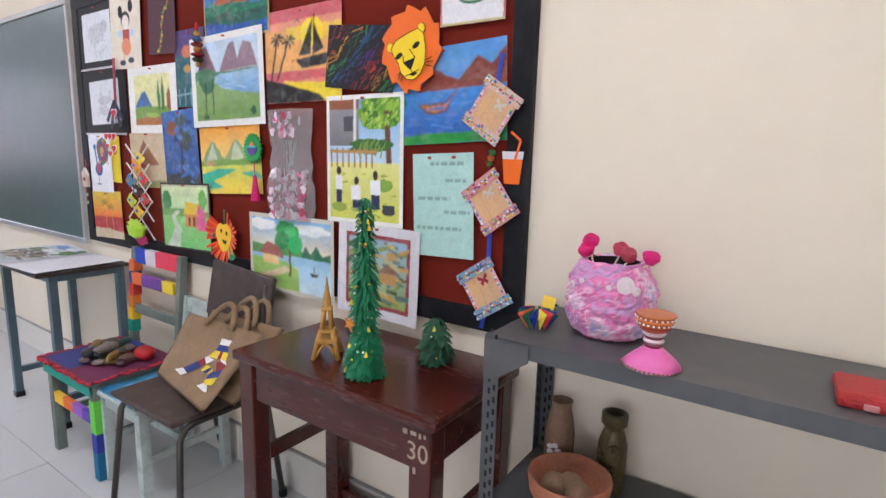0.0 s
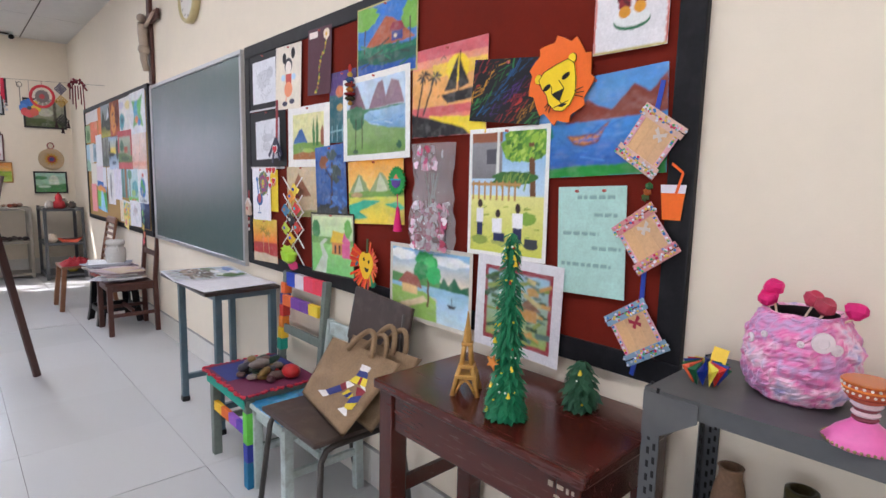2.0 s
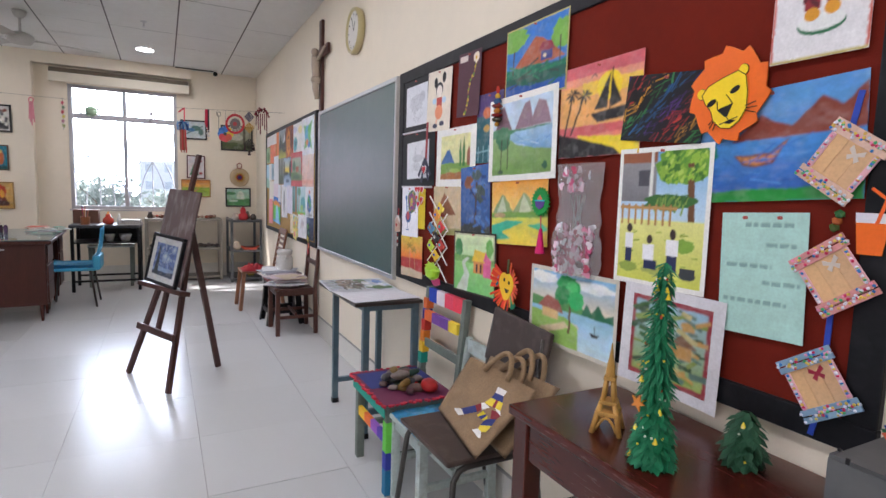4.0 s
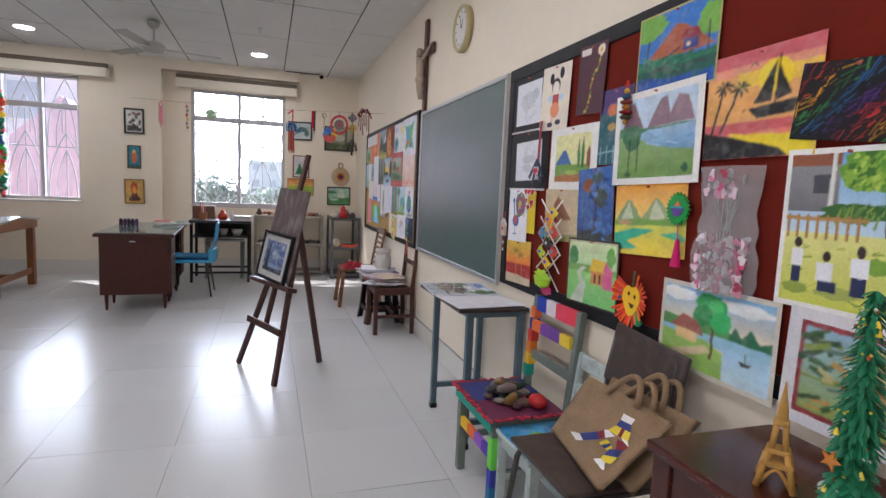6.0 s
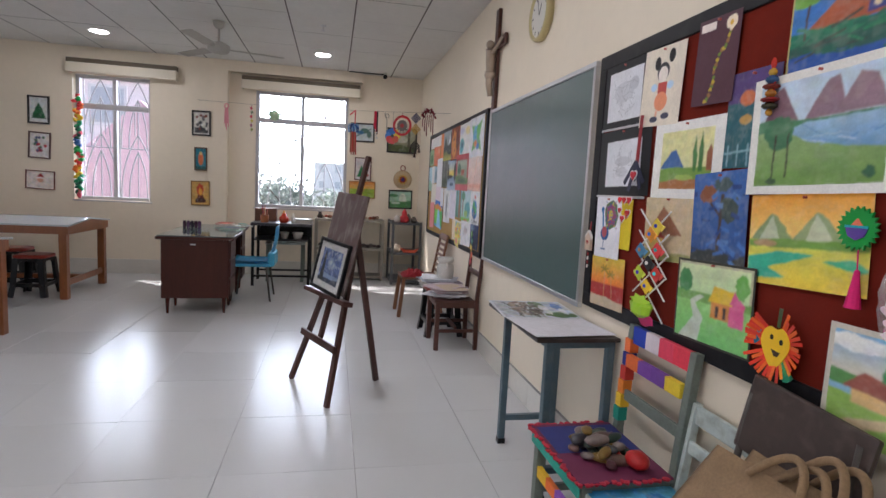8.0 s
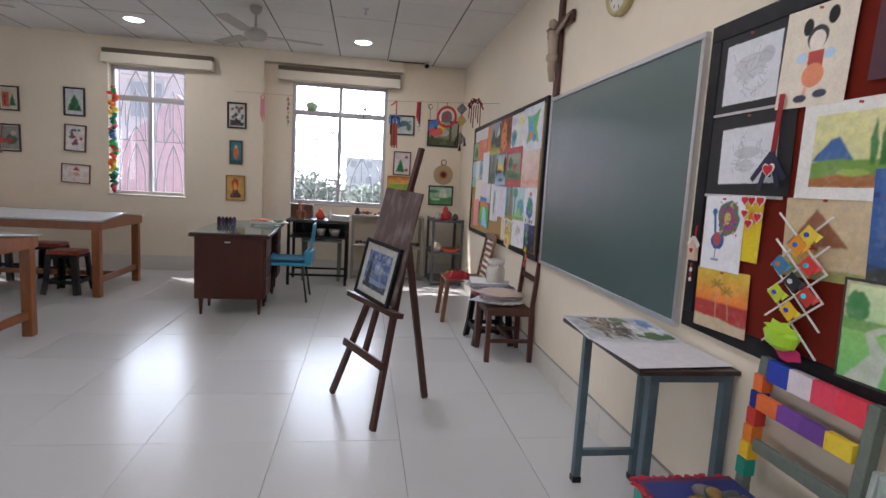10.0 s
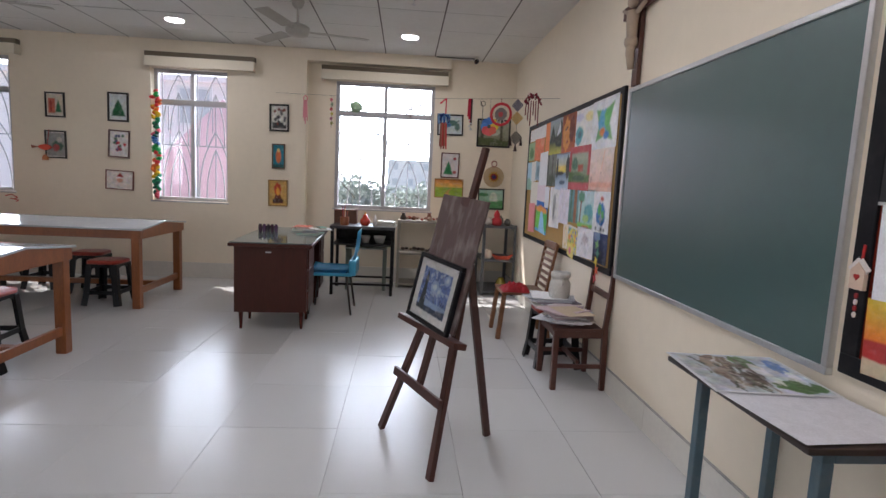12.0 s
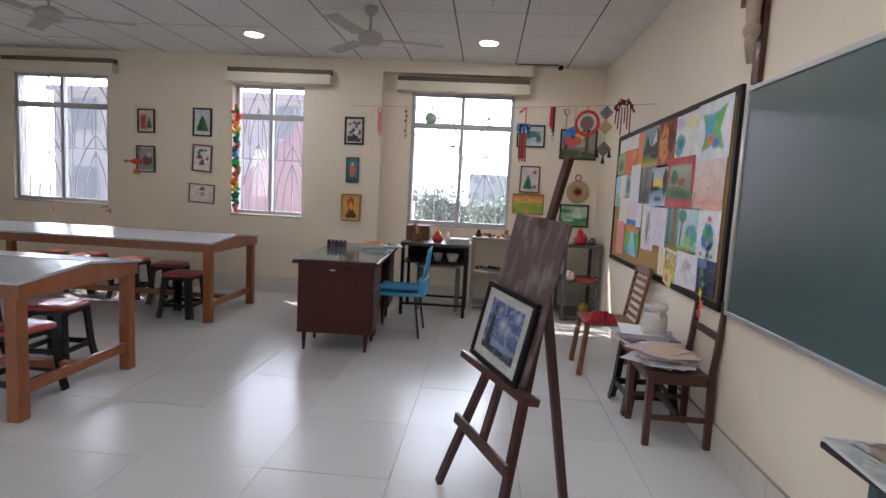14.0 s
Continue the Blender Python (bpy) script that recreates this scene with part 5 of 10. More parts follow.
picture("yellow painting of green peaks and a turquoise stream", -1.672, 1.284, 0.382, 0.262, 3.2, (236, 200, 110), [(rect(0, 0.4, 1, 1), ((248, 216, 130), (240, 160, 40))), ([(0.02, 0.5), (0.2, 0.78), (0.26, 0.76), (0.42, 0.5)], (140, 160, 110)), ([(0.4, 0.5), (0.6, 0.8), (0.68, 0.74), (0.82, 0.5)], (150, 168, 120)), ([(0.1, 0.5), (0.22, 0.76), (0.3, 0.5)], (190, 200, 170)), ([(0.52, 0.5), (0.6, 0.78), (0.74, 0.5)], (196, 204, 176)), (rect(0, 0, 1, 0.5), ((238, 206, 60), (206, 212, 90))), (hills(0.5, 0.02, seed=2, base=0.42), (120, 164, 70)), ([(0.0, 0.3), (0.3, 0.38), (0.6, 0.36), (0.42, 0.28), (0.2, 0.2), (0.36, 0.1), (0.1, 0.06), (0, 0.12)], (60, 184, 150)), ([(0.66, 0.3), (0.9, 0.34), (1, 0.26), (1, 0.2), (0.84, 0.24)], (70, 190, 140)), (ell(0.16, 0.46, 0.12, 0.04), (180, 150, 110)), ([(0.86, 0.2), (1, 0.24), (1, 0.05), (0.9, 0.0)], (214, 190, 70))], off=0.0205)
picture("printed poster of a house, fence and garden in plain shapes", -0.973, 1.30, 0.322, 0.405, 0.4, WHITE, [(rect(0, 0.46, 1, 1), SKY), (rect(0, 0.62, 0.44, 1), ((120, 118, 122), (150, 150, 154))), (rect(0, 0.92, 0.44, 1), (150, 90, 60)), (rect(0.22, 0.74, 0.36, 0.86), (80, 80, 88)), (rect(0.36, 0.6, 0.4, 1), (225, 225, 220)), (leaf_clump(0.75, 0.9, 0.3, 0.16, 3), (110, 160, 50)), (leaf_clump(0.62, 0.84, 0.16, 0.08, 6), (140, 180, 60)), (line(0.86, 0.42, 0.82, 0.9, 0.07), (112, 74, 44)), (leaf_clump(0.6, 0.62, 0.3, 0.06, 5), (60, 110, 50)), (rect(0, 0, 1, 0.48), ((206, 210, 84), (226, 224, 140)))] + dabs([(70, 120, 40), (150, 190, 60), (96, 150, 50), (180, 206, 90)], 90, 6, 0.028, 0.03, (0.5, 0.78, 0.98, 1.0), 0.6) + dabs([(60, 100, 44), (100, 140, 60), (130, 160, 70)], 40, 8, 0.03, 0.02, (0.42, 0.56, 0.8, 0.66), 0.9) + dabs([(150, 170, 60), (180, 190, 80), (120, 150, 60)], 26, 9, 0.03, 0.012, (0, 0.02, 1, 0.42)) + [(rect(0.02 + 0.085 * k, 0.44, 0.045 + 0.085 * k, 0.6), (176, 130, 70)) for k in range(8)] + [(rect(0, 0.56, 0.7, 0.585), (186, 140, 80)), (ell(0.85, 0.09, 0.09, 0.035), (60, 64, 70)), (rect(0.77, 0.07, 0.93, 0.14), (60, 64, 70)), (leaf_clump(0.8, 0.3, 0.12, 0.05, 4), (130, 170, 60)), (leaf_clump(0.15, 0.1, 0.12, 0.04, 4), (150, 170, 70)), (leaf_clump(0.5, 0.1, 0.2, 0.04, 8), (170, 180, 90)), (rect(0.09, 0.25, 0.19, 0.37), (235, 235, 238)), (rect(0.1, 0.14, 0.18, 0.25), (40, 50, 90)), (ell(0.14, 0.41, 0.035, 0.035), (60, 44, 40)), (rect(0.32, 0.17, 0.46, 0.29), (235, 235, 238)), (rect(0.34, 0.1, 0.5, 0.17), (40, 50, 90)), (ell(0.4, 0.33, 0.035, 0.035), (60, 44, 40)), (rect(0.6, 0.22, 0.74, 0.34), (235, 235, 238)), (rect(0.61, 0.1, 0.73, 0.22), (40, 50, 90)), (ell(0.67, 0.38, 0.035, 0.04), (60, 44, 40))], margin=(0.013, 0.014), name="poster", category="poster", off=0.0225)
ink = (136, 172, 168)
poem_lines = [([0.3, 0.86], 0.90), ([0.55, 0.9], 0.74), ([0.08, 0.62], 0.57), ([0.52, 0.94], 0.44), ([0.06, 0.8], 0.28)]
poem = []
for (a, b), y in poem_lines:
    rnd = random.Random(int(y * 100))
    x = a
    while x < b:
        l = rnd.uniform(0.05, 0.14)
        poem.append((rect(x, y - 0.017, min(x + l, b), y + 0.017), ink))
        x += l + 0.025
picture("pale mint sheet with lines of grey hand lettering", -0.665, 1.180, 0.208, 0.297, 2.5, (178, 216, 206), poem, name="poem_sheet", category="poster", off=0.0235, pins=2, curl=0.006)
# --- lower row ---
picture("water-colour of a bright green tree by a blue lake", -1.322, 0.953, 0.450, 0.286, 0.5, (206, 200, 186), [(rect(0, 0.5, 1, 1), ((236, 216, 180), (120, 180, 220))), (leaf_clump(0.15, 0.9, 0.2, 0.08, 4), (236, 238, 238)), (leaf_clump(0.75, 0.88, 0.25, 0.07, 6), (230, 232, 232)), (rect(0, 0.35, 1, 0.55), (150, 196, 220)), (hills(0.6, 0.05, seed=3, base=0.48), (90, 150, 80)), ([(0.64, 0.5), (0.7, 0.66), (0.76, 0.55), (0.82, 0.68), (0.9, 0.55), (1, 0.6), (1, 0.48), (0.64, 0.46)], (40, 110, 74)), ([(0.5, 0.5), (1, 0.48), (1, 0), (0.5, 0.0), (0.62, 0.3)], ((196, 220, 232), (150, 196, 224))), ([(0, 0), (0.62, 0), (0.6, 0.3), (0.45, 0.4), (0, 0.42)], (150, 190, 90)), (rect(0.14, 0.34, 0.36, 0.5), (226, 190, 130)), ([(0.08, 0.48), (0.2, 0.66), (0.36, 0.62), (0.42, 0.44), (0.3, 0.46)], (160, 90, 76)), ([(0.2, 0.1), (0.5, 0.28), (0.44, 0.34), (0.1, 0.16)], (210, 190, 150)), (line(0.5, 0.2, 0.5, 0.6, 0.025), (100, 70, 44)), (leaf_clump(0.47, 0.80, 0.14, 0.19, 5), (44, 168, 84)), (leaf_clump(0.40, 0.70, 0.10, 0.12, 8), (30, 140, 70)), (leaf_clump(0.57, 0.66, 0.10, 0.13, 9), (56, 180, 96)), (leaf_clump(0.52, 0.84, 0.07, 0.08, 12), (80, 200, 110)), ([(0.74, 0.3), (0.86, 0.3), (0.83, 0.25), (0.77, 0.25)], (44, 44, 50)), (line(0.8, 0.3, 0.8, 0.4, 0.008), (44, 44, 50))], margin=0.014, off=0.030, curl=0.012)
picture("painted landscape with a red inner border on silvery paper", -0.908, 0.950, 0.335, 0.300, -1, (220, 218, 222), [(rect(0, 0, 1, 1), (150, 44, 56)), (rect(0.05, 0.06, 0.95, 0.94), ((150, 170, 80), (150, 186, 206)))] + dabs([(60, 100, 50), (130, 150, 60), (196, 150, 80), (90, 120, 110), (190, 180, 120), (50, 80, 50)], 60, 4, 0.1, 0.06, (0.08, 0.12, 0.9, 0.9)) + [(rect(0.55, 0.36, 0.8, 0.52), (190, 140, 70)), ([(0.5, 0.5), (0.66, 0.64), (0.86, 0.52)], (120, 80, 50))], margin=(0.035, 0.03), off=0.029, curl=0.02)
picture("framed water-colour of a pink hut by a winding path", -1.992, 1.036, 0.372, 0.286, 2.0, (60, 58, 48), [(rect(0, 0, 1, 1), (186, 186, 150)), (rect(0.03, 0.03, 0.97, 0.97), ((130, 200, 120), (214, 228, 180))), (hills(0.62, 0.03, seed=3, base=0.5), (120, 170, 90)), (rect(0, 0, 1, 0.5), ((120, 196, 110), (150, 210, 120))), ([(0.05, 0.0), (0.26, 0.3), (0.2, 0.5), (0.34, 0.6), (0.4, 0.58), (0.28, 0.48), (0.4, 0.3), (0.34, 0.0)], (196, 206, 190)), (rect(0.5, 0.34, 0.8, 0.56), (214, 140, 70)), (rect(0.74, 0.3, 0.92, 0.56), (222, 96, 150)), ([(0.46, 0.54), (0.54, 0.74), (0.8, 0.7), (0.78, 0.54)], (226, 190, 50)), ([(0.74, 0.56), (0.8, 0.72), (0.93, 0.56)], (222, 96, 150)), (rect(0.56, 0.36, 0.6, 0.5), (70, 50, 50)), (rect(0.66, 0.36, 0.7, 0.5), (70, 50, 50)), (leaf_clump(0.12, 0.75, 0.1, 0.16, 3), (70, 140, 80)), (leaf_clump(0.88, 0.78, 0.08, 0.14, 6), (110, 180, 80))], margin=0.008, name="framed_painting", off=0.028)
picture("white paper with a stuck-on peacock in beads", -2.733, 1.240, 0.225, 0.285, 1.5, (232, 232, 238), [(ell(0.62, 0.7, 0.26, 0.24, 18, 0.2, 2), (96, 120, 80)), (ell(0.62, 0.7, 0.18, 0.18, 18, 0.2, 2), (150, 70, 110)), (ell(0.6, 0.7, 0.08, 0.08), (200, 180, 70)), (ell(0.4, 0.4, 0.17, 0.12, 16, 0.2, 4), (40, 90, 150)), (ell(0.38, 0.42, 0.1, 0.09), (180, 80, 90)), (line(0.32, 0.5, 0.28, 0.74, 0.06), (40, 110, 170)), (ell(0.27, 0.78, 0.06, 0.05), (40, 110, 170)), (line(0.36, 0.3, 0.36, 0.16, 0.02), (40, 90, 150)), (rect(0.26, 0.13, 0.46, 0.15), (60, 110, 160))] + dabs([(40, 140, 120), (210, 190, 90), (150, 60, 120), (60, 80, 160)], 60, 3, 0.02, 0.03, (0.38, 0.48, 0.86, 0.92)), name="collage", category="drawing", off=0.024)
picture("narrow bright yellow paper strip", -2.588, 1.262, 0.10, 0.22, 0, (232, 206, 30), [(ell(0.5, 0.7, 0.2, 0.1), (220, 120, 40))], name="paper_strip", category="paper", off=0.0205)
picture("orange and red sunset painting with two palms", -2.703, 0.985, 0.298, 0.235, 2.5, (200, 90, 50), [(rect(0, 0.45, 1, 1), ((226, 120, 40), (214, 190, 60))), (ell(0.46, 0.5, 0.09, 0.1), (240, 130, 50)), (rect(0, 0.14, 1, 0.46), (172, 46, 44)), (hills(0.2, 0.04, seed=3), (196, 180, 150)), (line(0.42, 0.22, 0.42, 0.75, 0.02), (200, 150, 100)), (line(0.66, 0.22, 0.62, 0.65, 0.02), (200, 150, 100))] + [(line(0.42, 0.75, 0.42 + 0.13 * math.cos(a), 0.75 + 0.1 * math.sin(a), 0.03), (150, 130, 40)) for a in (0.3, 1.2, 2.1, 2.9, 3.8, 5.6)] + [(line(0.62, 0.66, 0.62 + 0.12 * math.cos(a), 0.66 + 0.09 * math.sin(a), 0.03), (150, 130, 40)) for a in (0.3, 1.2, 2.1, 2.9, 3.8, 5.6)], off=0.0215)

# --- the pinboard far along the wall ---
def child_sheet(x, z, w, h, tone, shapes, turn=0.0, lift=0.0):
    picture("child's painting pinned on the mustard board", x, z, w, h, turn, tone, shapes, off=0.021 + lift, curl=0, pins=0, cell=0.007)


ALL = rect(0, 0, 1, 1)
child_sheet(-7.20, 1.966, 0.74, 0.13, (228, 224, 220), [], 1)
child_sheet(-6.72, 1.893, 0.32, 0.33, (232, 140, 84), [], 0, 0.001)
child_sheet(-7.46, 1.784, 0.30, 0.20, (150, 178, 130), [(leaf_clump(0.5, 0.4, 0.3, 0.3, 3), (90, 130, 80))])
child_sheet(-7.12, 1.79, 0.40, 0.23, (228, 126, 86), [(ell(0.8, 0.8, 0.2, 0.2), (230, 150, 110))], -1, 0.001)
child_sheet(-7.49, 1.51, 0.26, 0.31, (170, 206, 222), [(hills(0.4, 0.1, seed=3), (150, 190, 170))])
child_sheet(-7.30, 1.56, 0.24, 0.22, (224, 222, 218), [], 2, 0.001)
child_sheet(-7.10, 1.56, 0.24, 0.20, (150, 176, 190), [(leaf_clump(0.5, 0.5, 0.3, 0.3, 5), (110, 140, 150))], -2, 0.002)
child_sheet(-6.89, 1.58, 0.31, 0.34, (222, 222, 224), [], 1, 0.003)
child_sheet(-6.45, 1.874, 0.53, 0.33, (96, 100, 80), [(ALL, ((110, 120, 60), (150, 160, 168))), ([(0, 0.35), (0.2, 0.85), (0.38, 0.5), (0.7, 0.95), (1, 0.5), (1, 0.3)], (46, 54, 44)), ([(0.45, 0.5), (0.66, 0.9), (0.72, 0.6)], (206, 212, 216)), (rect(0, 0, 1, 0.34), ((190, 184, 60), (70, 84, 40))), (leaf_clump(0.7, 0.3, 0.3, 0.1, 4), (40, 52, 30))], 0, 0.002)
child_sheet(-6.09, 1.866, 0.40, 0.35, (170, 84, 40), [(ALL, ((180, 90, 44), (140, 66, 34))), (leaf_clump(0.4, 0.5, 0.3, 0.4, 4), (214, 140, 56)), (leaf_clump(0.75, 0.6, 0.2, 0.3, 6), (110, 50, 30)), (line(0.25, 0.62, 0.45, 0.68, 0.05), (60, 34, 26)), (line(0.35, 0.3, 0.5, 0.32, 0.05), (150, 50, 34))], 0, 0.003)
child_sheet(-5.69, 1.877, 0.55, 0.32, (226, 226, 224), [(leaf_clump(0.32, 0.34, 0.17, 0.24, 5), (90, 166, 176)), (ell(0.34, 0.36, 0.08, 0.1), (60, 110, 130)), (leaf_clump(0.75, 0.75, 0.2, 0.12, 7), (226, 214, 160)), (leaf_clump(0.3, 0.8, 0.18, 0.1, 8), (206, 206, 224))], 0.5, 0.002)
child_sheet(-5.23, 1.868, 0.51, 0.36, (226, 228, 232), [([(0.2, 0.15), (0.3, 0.5), (0.15, 0.82), (0.5, 0.75), (0.85, 0.88), (0.7, 0.5), (0.86, 0.14), (0.5, 0.24)], (120, 180, 120)), (leaf_clump(0.48, 0.55, 0.2, 0.24, 3), (90, 170, 206)), (leaf_clump(0.62, 0.6, 0.12, 0.2, 5), (110, 190, 110)), (leaf_clump(0.45, 0.34, 0.1, 0.08, 6), (226, 130, 70)), (ell(0.6, 0.26, 0.1, 0.08), (70, 130, 200))], 0, 0.003)
child_sheet(-6.60, 1.56, 0.40, 0.31, (104, 106, 98), [(ALL, ((84, 90, 78), (130, 134, 124))), (rect(0.2, 0.1, 0.3, 1), (60, 60, 50)), (rect(0.6, 0, 0.68, 0.9), (66, 64, 54)), (leaf_clump(0.5, 0.2, 0.4, 0.15, 4), (70, 80, 60))], 0, 0.001)
child_sheet(-6.19, 1.54, 0.44, 0.33, (150, 170, 190), [(rect(0, 0.62, 1, 1), ((206, 206, 170), (150, 180, 206))), (rect(0, 0.46, 1, 0.66), ((236, 214, 60), (230, 206, 120))), (rect(0, 0, 1, 0.47), ((190, 206, 222), (90, 120, 150))), (leaf_clump(0.3, 0.45, 0.3, 0.06, 3), (36, 42, 40)), (leaf_clump(0.85, 0.6, 0.14, 0.3, 4), (40, 46, 42)), (leaf_clump(0.1, 0.6, 0.08, 0.3, 9), (50, 56, 50)), (ell(0.5, 0.2, 0.2, 0.06), (60, 84, 110))], 0, 0.003)
child_sheet(-5.73, 1.558, 0.53, 0.36, (190, 80, 84), [(rect(0.12, 0.18, 0.9, 0.84), ((110, 130, 90), (170, 180, 160))), (leaf_clump(0.3, 0.6, 0.13, 0.15, 3), (60, 110, 80)), (rect(0.46, 0.42, 0.7, 0.58), (170, 80, 56)), (hills(0.4, 0.06, seed=3, base=0.18), (90, 120, 70)), (ell(0.5, 0.28, 0.3, 0.06), (70, 96, 70))], -0.5, 0.004)
child_sheet(-5.245, 1.538, 0.50, 0.33, (224, 206, 200), [(ALL, ((222, 182, 166), (226, 214, 208))), (rect(0, 0.1, 1, 0.22), (222, 166, 146)), (line(0.56, 0.5, 0.64, 0.9, 0.03), (226, 180, 150)), (ell(0.55, 0.42, 0.02, 0.02), (110, 80, 70)), (line(0.14, 0.22, 0.15, 0.34, 0.02), (90, 90, 80))], 0, 0.002)
child_sheet(-6.91, 1.345, 0.34, 0.21, (224, 208, 214), [], 1, 0.002)
child_sheet(-7.23, 1.32, 0.32, 0.25, (226, 220, 206), [], -1, 0.001)
child_sheet(-7.28, 1.05, 0.28, 0.32, (232, 150, 150), [], 2, 0.002)
child_sheet(-6.85, 1.08, 0.45, 0.32, (90, 170, 214), [(rect(0, 0.82, 1, 1), (60, 120, 200)), (leaf_clump(0.5, 0.72, 0.5, 0.14, 4), (220, 140, 40)), (rect(0, 0.1, 0.4, 0.66), (120, 206, 80)), (rect(0.66, 0.1, 1, 0.66), (90, 196, 90)), ([(0.3, 0), (0.42, 0.68), (0.62, 0.68), (0.9, 0)], (150, 206, 236))], -3, 0.003)
child_sheet(-6.67, 1.292, 0.16, 0.21, (222, 222, 226), [], 0, 0.004)
child_sheet(-6.385, 1.205, 0.34, 0.385, (222, 220, 220), [(leaf_clump(0.5, 0.6, 0.14, 0.24, 5), (160, 160, 160)), (leaf_clump(0.45, 0.4, 0.1, 0.2, 6), (130, 130, 132))] + scribble(0.25, 0.2, 0.75, 0.85, 24, (150, 150, 152), 3, 0.016), 1, 0.002)
child_sheet(-6.08, 1.231, 0.30, 0.315, (222, 216, 226), scribble(0.2, 0.2, 0.8, 0.8, 18, (190, 176, 196), 5, 0.016), 0, 0.003)
child_sheet(-5.81, 1.246, 0.275, 0.285, (96, 150, 150), [(ALL, ((80, 130, 110), (110, 166, 176))), (rect(0.56, 0, 0.82, 1), (150, 96, 64)), (rect(0.2, 0, 0.34, 1), (70, 110, 90))], 0, 0.001)
child_sheet(-5.48, 1.235, 0.385, 0.30, (150, 190, 196), [(ALL, ((150, 196, 190), (190, 212, 216))), (leaf_clump(0.2, 0.8, 0.2, 0.16, 4), (80, 140, 110)), (line(0.14, 0.1, 0.18, 0.7, 0.07), (130, 80, 56)), (leaf_clump(0.65, 0.4, 0.26, 0.22, 6), (90, 160, 170)), (leaf_clump(0.5, 0.25, 0.2, 0.1, 8), (150, 190, 110)), (rect(0, 0, 1, 0.12), (120, 190, 80)), (rect(0.3, 0, 0.7, 0.06), (214, 130, 70))], 0, 0.002)
child_sheet(-5.15, 1.227, 0.325, 0.30, (226, 228, 230), [(leaf_clump(0.5, 0.44, 0.26, 0.3, 3), (50, 120, 190)), (leaf_clump(0.42, 0.56, 0.12, 0.13, 4), (80, 170, 90)), (leaf_clump(0.6, 0.42, 0.09, 0.12, 6), (80, 170, 90)), (leaf_clump(0.52, 0.82, 0.1, 0.06, 7), (196, 90, 80)), (rect(0.2, 0.05, 0.3, 0.13), (80, 90, 90)), (rect(0.36, 0.05, 0.46, 0.13), (80, 90, 90)), (rect(0.52, 0.05, 0.62, 0.13), (80, 90, 90)), (rect(0.68, 0.05, 0.78, 0.13), (80, 90, 90))], 0, 0.004)
child_sheet(-5.765, 0.962, 0.25, 0.225, (214, 196, 90), dabs([(206, 60, 50), (70, 150, 80), (60, 110, 190), (230, 206, 60), (226, 130, 50), (110, 170, 210)], 60, 4, 0.07, 0.09) + [(rect(0.0, 0.92, 1, 1), (224, 220, 214))], -4, 0.003)
child_sheet(-5.968, 0.97, 0.145, 0.215, (226, 214, 190), [(ell(0.5, 0.5, 0.3, 0.4), (220, 190, 130)), (ell(0.5, 0.5, 0.2, 0.3), (226, 214, 190))], 2, 0.001)
child_sheet(-5.457, 0.972, 0.38, 0.24, (222, 220, 224), [(leaf_clump(0.55, 0.6, 0.2, 0.12, 4), (190, 180, 186))] + scribble(0.3, 0.4, 0.8, 0.8, 12, (150, 130, 140), 9, 0.02), 2, 0.002)
child_sheet(-5.13, 0.976, 0.285, 0.24, (36, 44, 74), [(ALL, ((30, 36, 56), (56, 70, 120))), (leaf_clump(0.3, 0.8, 0.22, 0.16, 4), (110, 130, 170)), (ell(0.6, 0.3, 0.1, 0.1), (60, 66, 84))], 0, 0.001)
child_sheet(-5.79, 0.86, 0.17, 0.10, (226, 206, 110), [(ell(0.4, 0.5, 0.2, 0.3), (220, 120, 130))], -12, 0.005)

# ---- craft work on the maroon board ----
FACE = YB - 0.014


def flat(name, outline, color, y, parent, thick=0.002, mat=None, label=""):
    """A cut-out of coloured card in the x-z plane, its back at depth y."""
    bm = bmesh.new()
    prism(bm, outline, y - thick, y)
    layer = bm.loops.layers.float_color.new("tint")
    c = lin(color)
    for f in bm.faces:
        for l in f.loops:
            l[layer] = (*c, 1)
    return part(name, bm, mat or GLOSS_PAINT, parent, label)


def tinted(bm, color):
    layer = bm.loops.layers.float_color.get("tint") or bm.loops.layers.float_color.new("tint")
    c = lin(color)
    for f in bm.faces:
        for l in f.loops:
            l[layer] = (*c, 1)
    return bm


def star(cx, cz, r0, r1, n, a0=0.0, squash=1.0):
    return [(cx + (r1 if k % 2 else r0) * math.cos(a0 + math.pi * k / n), cz + squash * (r1 if k % 2 else r0) * math.sin(a0 + math.pi * k / n)) for k in range(2 * n)]


def heart(cx, cz, s):
    return [(cx + s * 16 * math.sin(t) ** 3 / 17, cz + s * (13 * math.cos(t) - 5 * math.cos(2 * t) - 2 * math.cos(3 * t) - math.cos(4 * t)) / 17) for t in [2 * math.pi * k / 20 for k in range(20)]]


